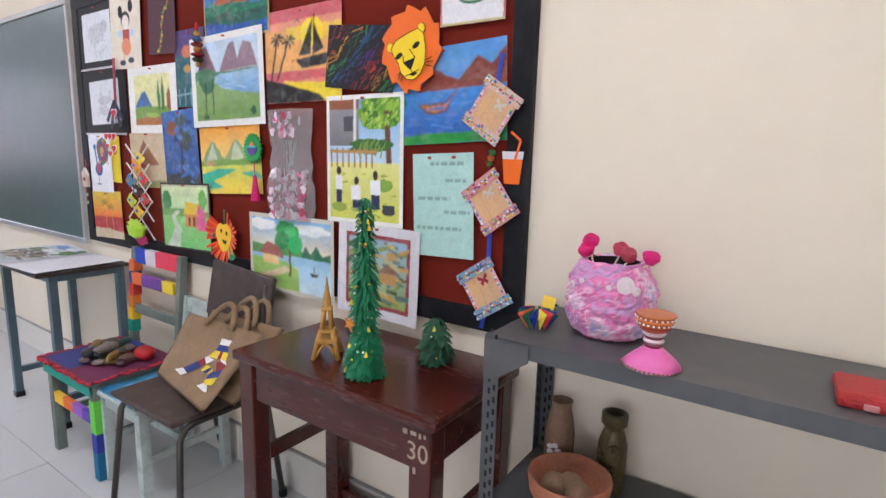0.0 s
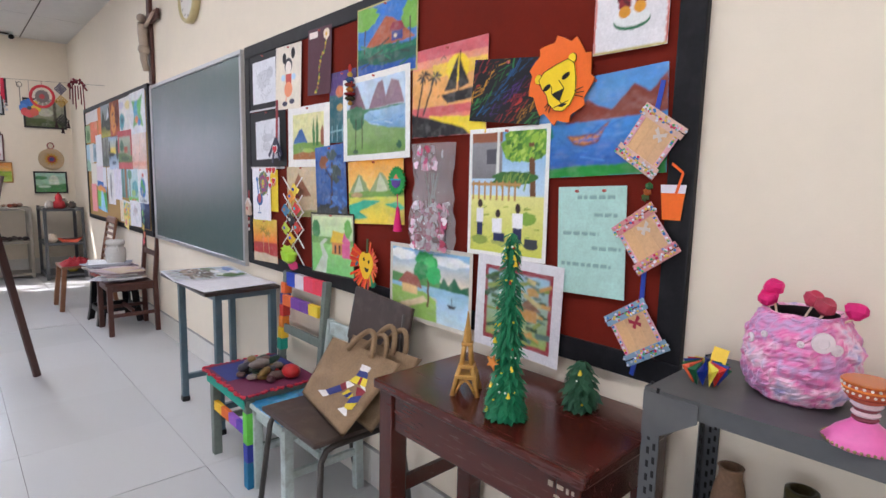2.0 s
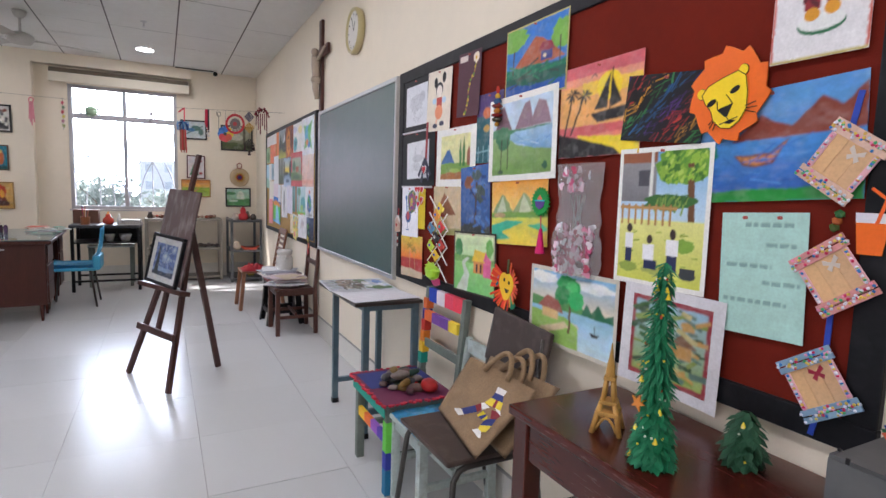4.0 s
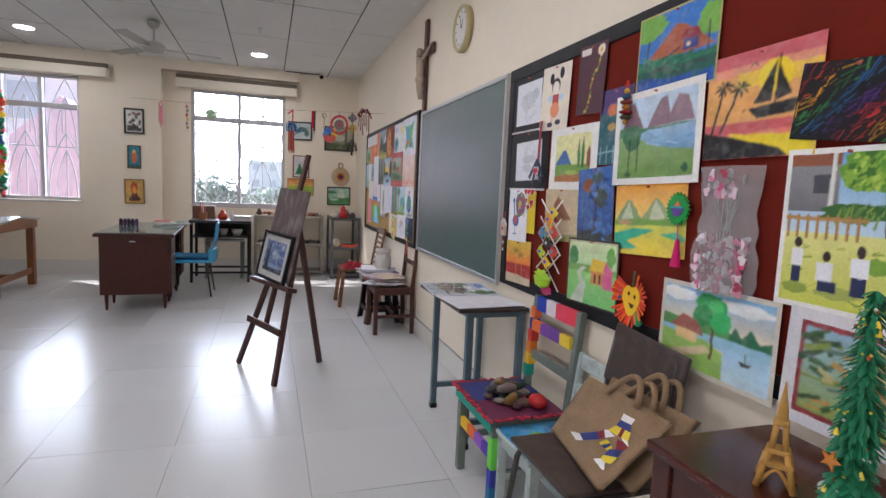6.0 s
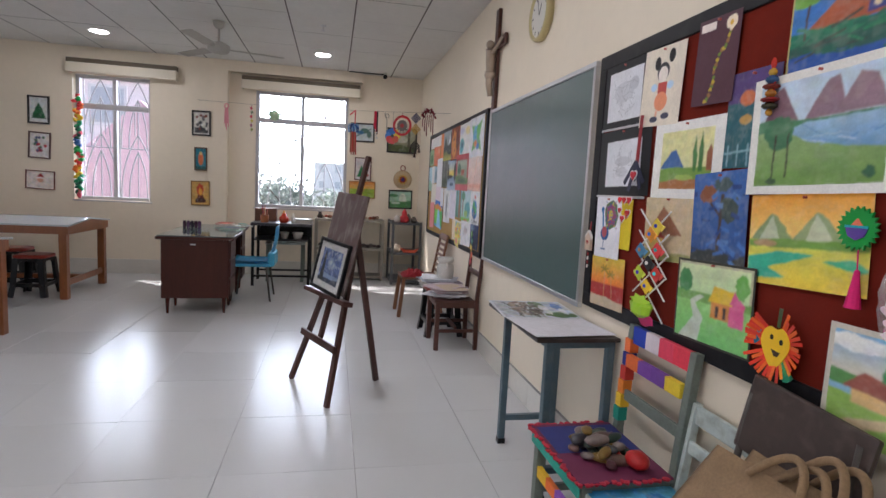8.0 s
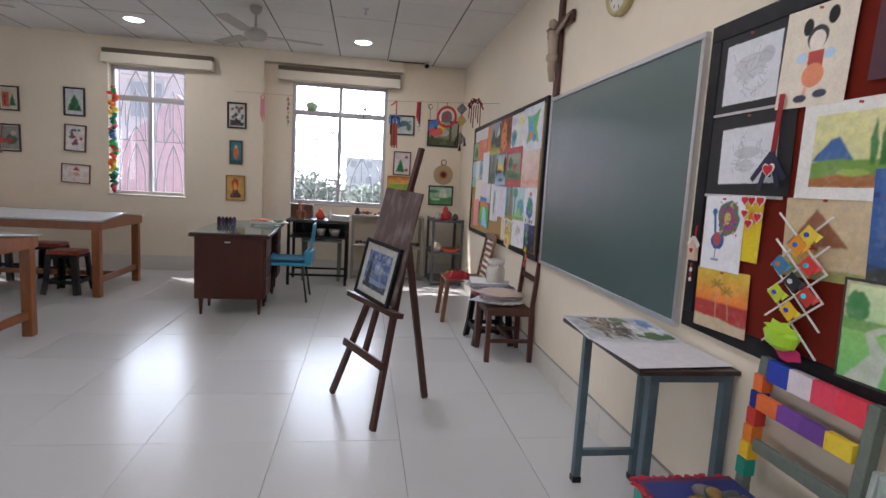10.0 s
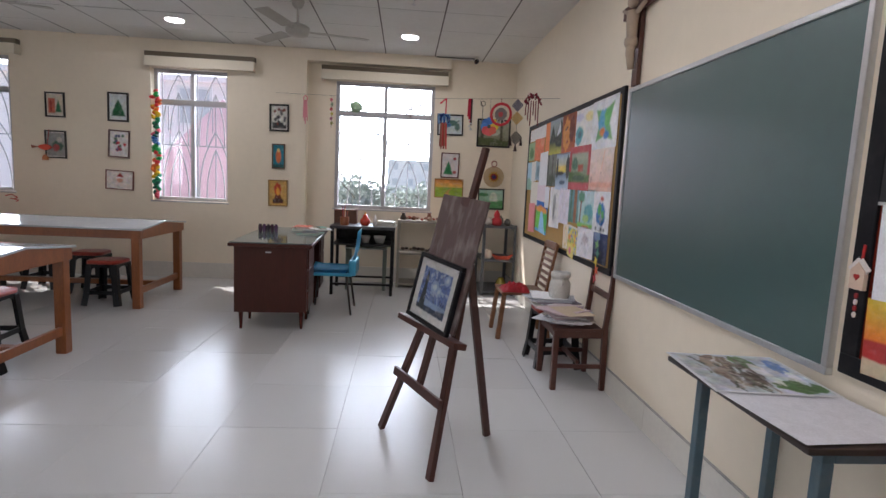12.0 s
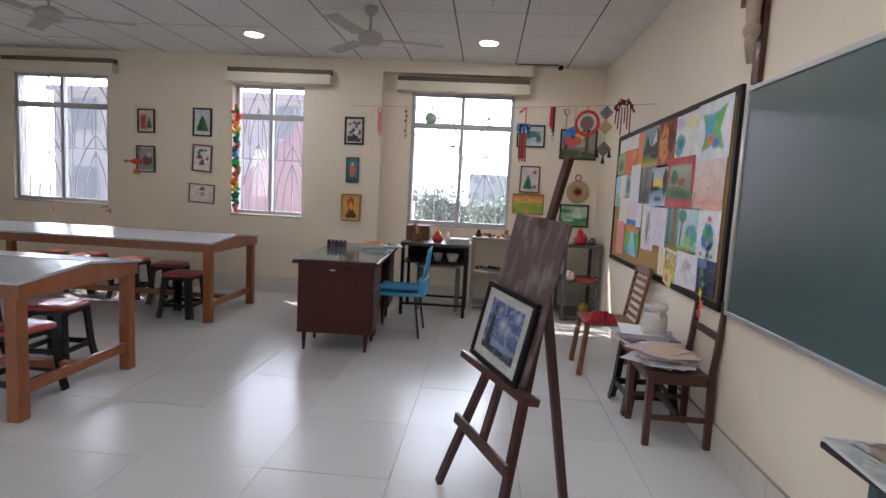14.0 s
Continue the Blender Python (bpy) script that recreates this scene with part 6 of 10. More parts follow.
def lion_mask():
    t = thing("lion_mask", "orange and yellow foam lion mask pinned on the maroon board", "mask", (-0.784, FACE - 0.016, 1.615), 0, ry=-4)
    rnd = random.Random(4)
    mane = []
    for k in range(66):
        a = 2 * math.pi * k / 66
        lock = (k % 6) / 5
        r = 0.89 + 0.13 * lock ** 1.5 + 0.01 * rnd.random()
        mane.append((0.109 * r * math.cos(a) * (1 - 0.22 * max(0, -math.sin(a)) ** 1.5), 0.120 * r * math.sin(a)))
    flat("mane", mane, (240, 112, 30), 0, t, 0.004)
    face = [(-0.049, 0.032), (-0.007, 0.045), (0.031, 0.053), (0.050, 0.038), (0.055, 0.0), (0.053, -0.040), (0.035, -0.069), (0.010, -0.084), (-0.015, -0.079), (-0.036, -0.058), (-0.042, -0.033), (-0.059, -0.011), (-0.068, 0.012)]
    flat("face", face, (246, 214, 22), -0.004, t, 0.003)
    for k in range(len(face)):
        (xa, za), (xb, zb) = face[k], face[(k + 1) % len(face)]
        flat("outline", line(xa, za, xb, zb, 0.0016), BLK, -0.0072, t, 0.0006)
    for x, z in ((0.043, 0.052), (-0.070, 0.016)):
        flat("ear_edge", ell(x, z, 0.0135, 0.0145, 14), BLK, -0.004, t, 0.001)
        flat("ear", ell(x, z, 0.012, 0.013, 14), (246, 214, 22), -0.0052, t, 0.002)
    for x, z in ((0.023, 0.009), (-0.040, -0.012)):
        flat("eye", [(x + 0.013 * math.cos(a) - 0.0, z + 0.0075 * math.sin(a) + 0.0045 * math.cos(a)) for a in [2 * math.pi * q / 14 for q in range(14)]], BLK, -0.007, t, 0.001)
    flat("nose", [(-0.024, -0.034), (-0.016, -0.030), (0.018, -0.023), (0.003, -0.053), (-0.004, -0.053)], BLK, -0.007, t, 0.001)
    flat("mouth", [(-0.004, -0.069), (0.010, -0.062), (0.026, -0.066), (0.010, -0.073)], BLK, -0.007, t, 0.001)
    for a, b, c, d in ((0.0, -0.053, 0.008, -0.064), (-0.025, -0.011, -0.023, -0.034), (0.0, 0.002, 0.017, -0.023), (0.008, -0.064, 0.03, -0.058), (0.008, -0.064, -0.018, -0.07)):
        flat("crease", line(a, b, c, d, 0.002), BLK, -0.007, t, 0.001)
    for a, b, c, d in ((0.050, -0.036, 0.076, -0.030), (0.053, -0.042, 0.080, -0.042), (0.050, -0.047, 0.076, -0.056), (-0.036, -0.056, -0.048, -0.066), (-0.034, -0.060, -0.046, -0.076), (-0.028, -0.064, -0.036, -0.082)):
        flat("whisker", line(a, b, c, d, 0.0022), BLK, -0.0072, t, 0.001)
    return t


lion_mask()


def sun_mask():
    t = thing("sun_mask", "yellow paper face with a curled orange fringe", "mask", (-1.70, FACE - 0.024, 0.985), 0)
    rnd = random.Random(2)
    for k in range(34):
        a = math.radians(-150 + 215 * k / 22 if k < 23 else 130 + 60 * (k - 23) / 10)
        col = ((60, 160, 90), (240, 150, 30))[k % 2] if 8 < k < 12 else ((236, 70, 30), (240, 104, 30), (226, 56, 40))[k % 3]
        r = 0.088 + 0.018 * rnd.random()
        bm = B()
        p0, p1 = Vector((0.045 * math.cos(a), -0.002, 0.05 * math.sin(a))), Vector((r * math.cos(a), -0.012 - 0.012 * rnd.random(), r * math.sin(a)))
        beam(bm, p0, p1, 0.010, 0.0015, 0, up=(0, -1, 0))
        part("fringe_strip", tinted(bm, col), GLOSS_PAINT, t)
    face = [(0.050 * math.cos(a) * (1 - 0.30 * max(0, -math.sin(a)) ** 1.4), 0.004 + (0.052 + 0.020 * max(0, -math.sin(a))) * math.sin(a) - 0.012 * math.exp(-((a - math.pi / 2) / 0.3) ** 2)) for a in [2 * math.pi * k / 36 for k in range(36)]]
    flat("face", face, (240, 196, 30), -0.004, t, 0.003)
    for x, z in ((-0.012, 0.02), (0.022, 0.012)):
        flat("eye", ell(x, z, 0.006, 0.008, 10), BLK, -0.007, t, 0.001)
    flat("mouth", [(-0.010, -0.014), (0.022, -0.018), (0.014, -0.032), (0.002, -0.032)], (60, 40, 30), -0.007, t, 0.001)
    flat("top_tuft", [(-0.004, 0.05), (0.006, 0.05), (0.010, 0.105), (-0.002, 0.105)], (70, 90, 50), 0.0, t, 0.002)
    for x, z, c in ((-0.07, 0.03, (50, 150, 180)), (-0.075, 0.0, (30, 110, 140)), (0.05, -0.075, (50, 160, 120))):
        flat("paper_curl", ell(x, z, 0.018, 0.016, 10, 0.3, 2), c, -0.003, t, 0.006)
    return t


sun_mask()


def petal_bag():
    t = thing("plastic_bag", "clear crinkled plastic bag of pink and white petals", "bag", (-1.315, FACE - 0.006, 1.08), 0)
    film = glass_mat("clear_film", (0.97, 0.97, 0.97), 0.10)
    ft = film.node_tree
    milky = ft.nodes.new("ShaderNodeBsdfDiffuse")
    milky.inputs["Color"].default_value = (0.8, 0.76, 0.77, 1)
    both = ft.nodes.new("ShaderNodeMixShader")
    both.inputs[0].default_value = 0.28
    old = [n for n in ft.nodes if n.type == "MIX_SHADER" and n is not both][0]
    ft.links.new(old.outputs[0], both.inputs[1])
    ft.links.new(milky.outputs[0], both.inputs[2])
    ft.links.new(both.outputs[0], ft.nodes["Material Output"].inputs["Surface"])
    rnd = random.Random(7)
    bm = B()
    nx, nz = 26, 40
    grid = {}
    for i in range(nx + 1):
        for j in range(nz + 1):
            u, v = i / nx - 0.5, j / nz
            w = 0.115 + 0.012 * math.sin(7 * v)
            puff = max(0.0, (1 - (2 * u) ** 2)) * (0.030 if v < 0.5 else 0.022)
            crease = 0.014 * noise.noise(Vector((u * 9, v * 3, 3.1))) + 0.010 * noise.noise(Vector((u * 26, v * 6, 1.7)))
            grid[i, j] = bm.verts.new((2 * w * u + 0.006 * noise.noise(Vector((v * 14, 2, u))), -puff - abs(crease) - 0.002, v * 0.385))
    for i in range(nx):
        for j in range(nz):
            bm.faces.new((grid[i, j], grid[i + 1, j], grid[i + 1, j + 1], grid[i, j + 1]))
    part("film", bm, film, t, "clear glossy film", True)
    tones = [(206, 90, 130), (230, 196, 210), (240, 226, 232), (166, 44, 74), (220, 140, 166), (232, 206, 216)]
    shapes = [tinted(prism(B(), heart(0, 0, 0.016), -0.002, 0.0), c) for c in tones]
    meshes = []
    for s in shapes:
        me = bpy.data.meshes.new("petal")
        s.to_mesh(me)
        s.free()
        me.materials.append(GLOSS_PAINT)
        meshes.append(me)
    for k in range(170):
        ob = new("petal", meshes[k % len(meshes)])
        ob.parent = t
        v = rnd.random() ** 1.5 * 0.16
        if k > 148:
            v = rnd.uniform(0.28, 0.35)
        ob.matrix_basis = pose(rnd.uniform(-0.09, 0.09) * (0.75 if k > 148 else 1), -0.008 - rnd.random() * 0.020, 0.015 + v, rnd.uniform(-30, 30), rnd.uniform(-180, 180), rnd.uniform(-25, 25))
    bm = B()
    for k in range(9):
        x = -0.02 + 0.005 * k
        tube(bm, [(x, -0.007, 0.05), (x + rnd.uniform(-0.02, 0.02), -0.008, 0.17), (x + rnd.uniform(-0.03, 0.03), -0.008, 0.28)], 0.0016, 5)
    part("stems", bm, LEAVES, t)
    return t


petal_bag()


def stick_frame(label, cx, cz, rot, side_col, gems, seed):
    t = thing("beaded_stick_hanging", label, "wall hanging", (cx, FACE - 0.016, cz), 0, ry=-rot, group="craft stick frames on a ribbon")
    rnd = random.Random(seed)
    for k in range(3):
        bm = B()
        box(bm, (-0.052 + 0.035 * k, -0.004, -0.055), (-0.0175 + 0.035 * k, 0.0, 0.055), 0.0008)
        part("craft_stick", tinted(bm, (220 - 5 * k, 178 - 4 * k, 128)), PAINT, t)
    for z in (-0.056, 0.056):
        for dz in (-0.008, 0.008):
            bm = B()
            box(bm, (-0.063, -0.008, z + dz - 0.0065), (0.063, -0.004, z + dz + 0.0065), 0.001)
            part("edge_stick", tinted(bm, side_col), PAINT, t)
    for x in (-0.05, 0.05):
        bm = B()
        box(bm, (x - 0.006, -0.007, -0.04), (x + 0.006, -0.004, 0.04), 0.001)
        part("side_stick", tinted(bm, (222, 170, 180)), PAINT, t)
    me = None
    for k in range(120):
        edge = k % 2
        x, z = rnd.uniform(-0.064, 0.064), (-0.056 if edge else 0.056) + rnd.uniform(-0.011, 0.011)
        if k >= 84:
            x, z = (-0.05 if edge else 0.05), rnd.uniform(-0.04, 0.04)
        if me is None or k % 3 == 0:
            b2 = B()
            lathe(b2, [(0.0036, 0), (0.0031, 0.0022), (0.0, 0.0034)], 7)
            tinted(b2, gems[(k // 3) % len(gems)])
            me = bpy.data.meshes.new("gem")
            b2.to_mesh(me)
            b2.free()
            me.materials.append(GEM)
        ob = new("gem", me)
        ob.parent = t
        ob.matrix_basis = pose(x, -0.0075, z, 90)
    for s in (-1, 1):
        wing = [(0.0, -0.004), (s * 0.008, -0.014), (s * 0.014, -0.006), (s * 0.006, 0.0), (s * 0.017, 0.006), (s * 0.014, 0.016), (0.0, 0.004)]
        flat("butterfly_wing", [(x + 0.012, z + 0.022) for x, z in wing], (160, 36, 60) if seed == 3 else (206, 196, 186), -0.004, t, 0.0015)
    return t


GEM = paint_mat("shiny_sequin", 0.15, 0.05)
GEMS = [(226, 196, 90), (206, 212, 224), (70, 130, 200), (230, 230, 240), (210, 60, 100), (214, 176, 90), (190, 200, 214), (90, 180, 120), (236, 150, 180)]
stick_frame("craft stick frame edged with beads, hung on a blue ribbon", -0.510, 1.441, -34, (212, 178, 160), GEMS, 1)
stick_frame("craft stick frame with pink edges and coloured gems", -0.505, 1.202, 36, (206, 140, 138), GEMS, 2)
stick_frame("craft stick frame with a blue edge and a red butterfly", -0.512, 0.962, 34, (130, 160, 186), GEMS, 3)
RIBBON_BLUE = node_mat("blue_ribbon", (0.02, 0.06, 0.42), 0.45)
for a, b in (((-0.492, 1.585), (-0.505, 1.50)), ((-0.507, 1.145), (-0.508, 1.02)), ((-0.512, 0.905), (-0.522, 0.845))):
    bm = B()
    beam(bm, (a[0], FACE - 0.008, a[1]), (b[0], FACE - 0.010, b[1]), 0.012, 0.002, 0, up=(0, -1, 0))
    tagged(part("blue_ribbon", bm, RIBBON_BLUE), "bright blue satin ribbon pinned on the board", "ribbon")
knot = thing("bead_knot", "small green and brown bead tied between two frames", "bead", (-0.508, FACE - 0.02, 1.318))
for k, c in enumerate(((70, 90, 40), (170, 90, 40), (60, 110, 60))):
    bm = B()
    bmesh.ops.create_icosphere(bm, subdivisions=1, radius=0.011, matrix=Matrix.Translation((0.004 * (k - 1), 0, 0.014 * (k - 1))))
    part("bead", tinted(bm, c), GEM, knot)

cup = thing("paper_cup", "orange paper cup cut-out with a bent straw", "cut-out", (-0.447, FACE - 0.012, 1.295))
flat("cup_body", [(-0.022, -0.042), (0.022, -0.042), (0.029, 0.022), (-0.029, 0.022)], (240, 110, 24), 0, cup)
flat("cup_rim", [(-0.029, 0.022), (0.029, 0.022), (0.031, 0.042), (-0.031, 0.042)], (226, 224, 236), 0.0004, cup)
flat("straw", line(0.008, 0.02, 0.022, 0.07, 0.006), (240, 104, 30), -0.002, cup)
flat("straw_bend", line(0.022, 0.07, -0.006, 0.092, 0.006), (240, 104, 30), -0.002, cup)

# green fringed rosette with a pink tassel
ro = thing("paper_rosette", "green fringed paper rosette with a magenta tassel", "rosette", (-1.505, FACE - 0.022, 1.330))
flat("fringe", star(0, 0, 0.055, 0.044, 22), (24, 150, 60), 0, ro, 0.006)
flat("bowl", [(-0.03, 0.004), (0.03, 0.004), (0.022, -0.018), (0, -0.028), (-0.022, -0.018)], (90, 60, 150), -0.006, ro)
flat("diya_flame", [(-0.018, 0.005), (0.018, 0.005), (0.0, 0.026)], (236, 120, 90), -0.006, ro)
flat("trim", line(-0.03, 0.005, 0.03, 0.005, 0.006), (40, 170, 190), -0.008, ro)
bm = B()
lathe(bm, [(0.0, 0.05), (0.006, 0.045), (0.009, 0.02), (0.018, -0.045), (0.0, -0.046)], 12, Matrix.Translation((0.02, -0.012, -0.145)))
tube(bm, [(0.012, -0.008, -0.05), (0.02, -0.012, -0.10)], 0.0018, 6)
part("tassel", tinted(bm, (214, 20, 110)), PAINT, ro, "magenta thread tassel")

# hanging doll ornament on the lake picture
dl = thing("bead_hanging", "hanging ornament of stacked coloured beads and bells", "ornament", (-1.82, FACE - 0.03, 1.62))
z = 0.10
bm = B()
tube(bm, [(0.012 * math.cos(a), 0, z + 0.02 * math.sin(a)) for a in [2 * math.pi * k / 16 for k in range(17)]], 0.003, 6)
part("ring", tinted(bm, (206, 70, 60)), GEM, dl)
for k, (c, r, h) in enumerate((((196, 60, 50), 0.008, 0.03), ((200, 160, 60), 0.012, 0.02), ((60, 90, 130), 0.018, 0.022), ((120, 50, 40), 0.024, 0.018), ((180, 120, 50), 0.016, 0.02), ((140, 40, 40), 0.026, 0.016), ((70, 60, 40), 0.022, 0.02), ((190, 140, 60), 0.010, 0.018))):
    z -= h
    bm = B()
    lathe(bm, [(r * 0.6, 0), (r, h * 0.35), (r * 0.9, h * 0.7), (r * 0.4, h)], 12, Matrix.Translation((0, 0, z + 0.08)))
    part("bead", tinted(bm, c), GEM, dl)

# bird house charm beside the frame
bh = thing("birdhouse_charm", "little white wooden bird house charm with a red heart", "ornament", (-2.888, FACE - 0.014, 1.155))
flat("house", [(-0.026, -0.04), (0.026, -0.04), (0.026, 0.02), (0, 0.045), (-0.026, 0.02)], (214, 190, 170), 0, bh, 0.014)
for s in (-1, 1):
    bm = B()
    beam(bm, (0, -0.008, 0.052), (s * 0.034, -0.008, 0.018), 0.02, 0.005, 0.001, up=(0, -1, 0))
    part("roof_board", tinted(bm, (232, 226, 222)), PAINT, bh)
flat("heart", heart(0, 0.0, 0.012), (170, 40, 36), -0.014, bh, 0.002)
flat("hanger", line(0.0, 0.05, 0.004, 0.10, 0.01), (170, 30, 36), -0.002, bh)
for k in range(4):
    flat("bead_drop", ell(0.0, -0.06 - 0.02 * k, 0.006, 0.009, 10), ((150, 30, 34), (226, 220, 214))[k % 2], -0.004, bh, 0.005)

# heart garland with a navy bow
hg = thing("heart_garland", "navy ribbon bow with dangling red felt hearts", "garland", (-2.535, FACE - 0.03, 1.40))
flat("red_ribbon", line(0.03, 0.12, 0.04, 0.32, 0.022), (150, 16, 26), 0.004, hg)
for a, l in ((-2.3, 0.12), (-1.9, 0.13), (-1.2, 0.12), (-0.9, 0.11), (-1.6, 0.08)):
    flat("bow_tail", line(0.03, 0.13, 0.03 + l * math.cos(a), 0.13 + l * math.sin(a), 0.02), (28, 32, 62), -0.001 - 0.001 * l, hg)
for x, z, s in ((0.03, 0.075, 0.022), (-0.06, -0.03, 0.016), (-0.025, -0.03, 0.016), (0.015, -0.03, 0.017), (-0.055, -0.075, 0.014), (0.01, -0.085, 0.017), (-0.03, -0.11, 0.016)):
    flat("felt_backing", heart(x, z, s * 1.35), (236, 230, 230), -0.006, hg, 0.002)
    flat("felt_heart", heart(x, z, s), (206, 24, 40), -0.008, hg, 0.003)

# straw lattice with paper fish and a lime basket
lt = thing("straw_lattice", "white straw lattice hung with bright paper fish and a lime basket", "wall hanging", (-2.335, FACE - 0.03, 1.10))
for k in range(4):
    z = 0.15 - 0.085 * k
    for s in (-1, 1):
        bm = B()
        tube(bm, [(-0.105, -0.003 * s, z - 0.085 * s), (0.105, -0.003 * s, z + 0.085 * s)], 0.0032, 6)
        part("straw", tinted(bm, (232, 232, 228)), PAINT, lt)
for k, (x, z, c) in enumerate(((0.0, 0.12, (226, 150, 40)), (-0.045, 0.06, (70, 130, 170)), (0.04, 0.07, (220, 60, 60)), (0.0, 0.02, (40, 40, 44)), (-0.045, -0.02, (190, 210, 50)), (0.045, -0.01, (200, 60, 50)), (0.0, -0.06, (236, 196, 30)), (0.03, 0.15, (230, 206, 60)))):
    x, z = 1.3 * x, 1.15 * z
    flat("paper_fish", [(x - 0.040, z), (x - 0.008, z + 0.034), (x + 0.034, z + 0.006), (x + 0.004, z - 0.030)], c, -0.008, lt, 0.004)
    flat("fish_eye", ell(x - 0.010, z + 0.004, 0.010, 0.008, 10), tuple(255 - v for v in c), -0.012, lt, 0.002)
    flat("fish_tail", star(x + 0.030, z, 0.018, 0.009, 3, 0.2), tuple(min(255, v + 30) for v in c), -0.008, lt, 0.003)
bm = B()
lathe(bm, [(0.02, -0.06), (0.055, -0.045), (0.066, -0.01), (0.06, 0.0), (0.05, -0.03)], 14, Matrix.Translation((0.0, -0.025, -0.13)) @ Matrix.Diagonal((1, 0.45, 1, 1)), 0.15, 3)
part("lime_basket", tinted(bm, (170, 220, 40)), GLOSS_PAINT, lt, "lime green crumpled paper basket")
flat("basket_leaf", star(0.0, -0.125, 0.075, 0.05, 7, 0.3, 0.4), (186, 226, 60), -0.03, lt, 0.003)
flat("pink_paper", ell(0.025, -0.195, 0.05, 0.025, 12, 0.4, 3), (206, 40, 110), -0.012, lt, 0.004)

# ---- crucifix and clock above the chalkboard ----
cr = thing("crucifix", "dark wooden crucifix with a pale plain carved figure", "crucifix", (-4.76, YB, 2.05))
bm = B()
box(bm, (-0.04, -0.03, 0.0), (0.04, -0.003, 0.78), 0.004)
part("upright", bm, CHAIR_WOOD, cr)
bm = B()
box(bm, (-0.25, -0.033, 0.46), (0.25, -0.031 + 0.022, 0.54), 0.004)
part("crossbeam", bm, CHAIR_WOOD, cr)
bm = B()
FIG = node_mat("carved_figure", (0.42, 0.33, 0.25), 0.6, vary=0.12, scale=20)
tube(bm, [(0, -0.055, 0.10), (0.012, -0.075, 0.19), (0, -0.065, 0.27), (0.0, -0.07, 0.38), (0, -0.065, 0.45)], 0.022, 10, 0.042)
for s in (-1, 1):
    tube(bm, [(s * 0.035, -0.06, 0.435), (s * 0.12, -0.05, 0.475), (s * 0.22, -0.045, 0.515)], 0.016, 8, 0.010)
bmesh.ops.create_icosphere(bm, subdivisions=2, radius=0.034, matrix=Matrix.Translation((0.01, -0.08, 0.50)))
lathe(bm, [(0.034, 0.235), (0.046, 0.26), (0.040, 0.29)], 10, Matrix.Translation((0, -0.066, 0)))
part("figure", bm, FIG, cr, "pale carved figure in plain shape", True)

ck = thing("wall_clock", "cream rimmed round wall clock with a pale face", "clock", (-3.80, YB, 2.505))
m = pose(0, 0, 0, 90)
bm = B()
lathe(bm, [(0.158, 0.0), (0.165, 0.03), (0.158, 0.048), (0.143, 0.05), (0.138, 0.032), (0.0, 0.031)], 40, m)
part("rim", bm, node_mat("cream_plastic", (0.52, 0.44, 0.22), 0.35, vary=0.06), ck, "", True)
bm = B()
lathe(bm, [(0.137, 0.0325), (0.137, 0.034), (0.0, 0.034)], 40, m)
part("face", bm, WHITE_PLASTIC, ck)
for k in range(12):
    a = math.pi * k / 6
    flat("hour_mark", line(0.105 * math.cos(a), 0.105 * math.sin(a), 0.125 * math.cos(a), 0.125 * math.sin(a), 0.008), BLK, -0.034, ck, 0.001)
flat("hour_hand", line(0, 0, 0.03, 0.06, 0.009), BLK, -0.036, ck, 0.001)
flat("minute_hand", line(0, 0, -0.03, 0.095, 0.006), BLK, -0.038, ck, 0.001)

# ---- writing on the side table ----
NUM = node_mat("pale_number_paint", (0.40, 0.30, 0.22), 0.6, vary=0.2, scale=30)
cu = bpy.data.curves.new("number", "FONT")
cu.body, cu.size, cu.extrude = "30", 0.062, 0.0006
num = new("number", cu)
num.matrix_world = pose(-0.482, 0.9415, 0.648, 90, 0, 0)
cu.materials.append(NUM)
dg = bpy.context.evaluated_depsgraph_get()
me = bpy.data.meshes.new_from_object(num.evaluated_get(dg))
mw = num.matrix_world.copy()
bpy.data.objects.remove(num)
num = new("painted_number", me)
num.matrix_world = mw
tagged(num, "the number 30 in pale paint on the table leg", "number")
bm = B()
for k, (x, w) in enumerate(((-0.492, 0.012), (-0.47, 0.016), (-0.447, 0.006), (-0.434, 0.006))):
    box(bm, (x, 0.9405, 0.704 + 0.003 * (k % 2)), (x + w, 0.9425, 0.716))
box(bm, (-0.462, 0.9405, 0.615), (-0.455, 0.9425, 0.63))
tagged(part("faded_marks", bm, NUM), "faded unreadable paint marks on the table edge", "marks")

# ---- eiffel model, paper trees on the side table ----
STRAW = node_mat("rolled_gold_paper", (0.50, 0.27, 0.055), 0.55, vary=0.25, scale=30, stretch=(1, 1, 0.2))


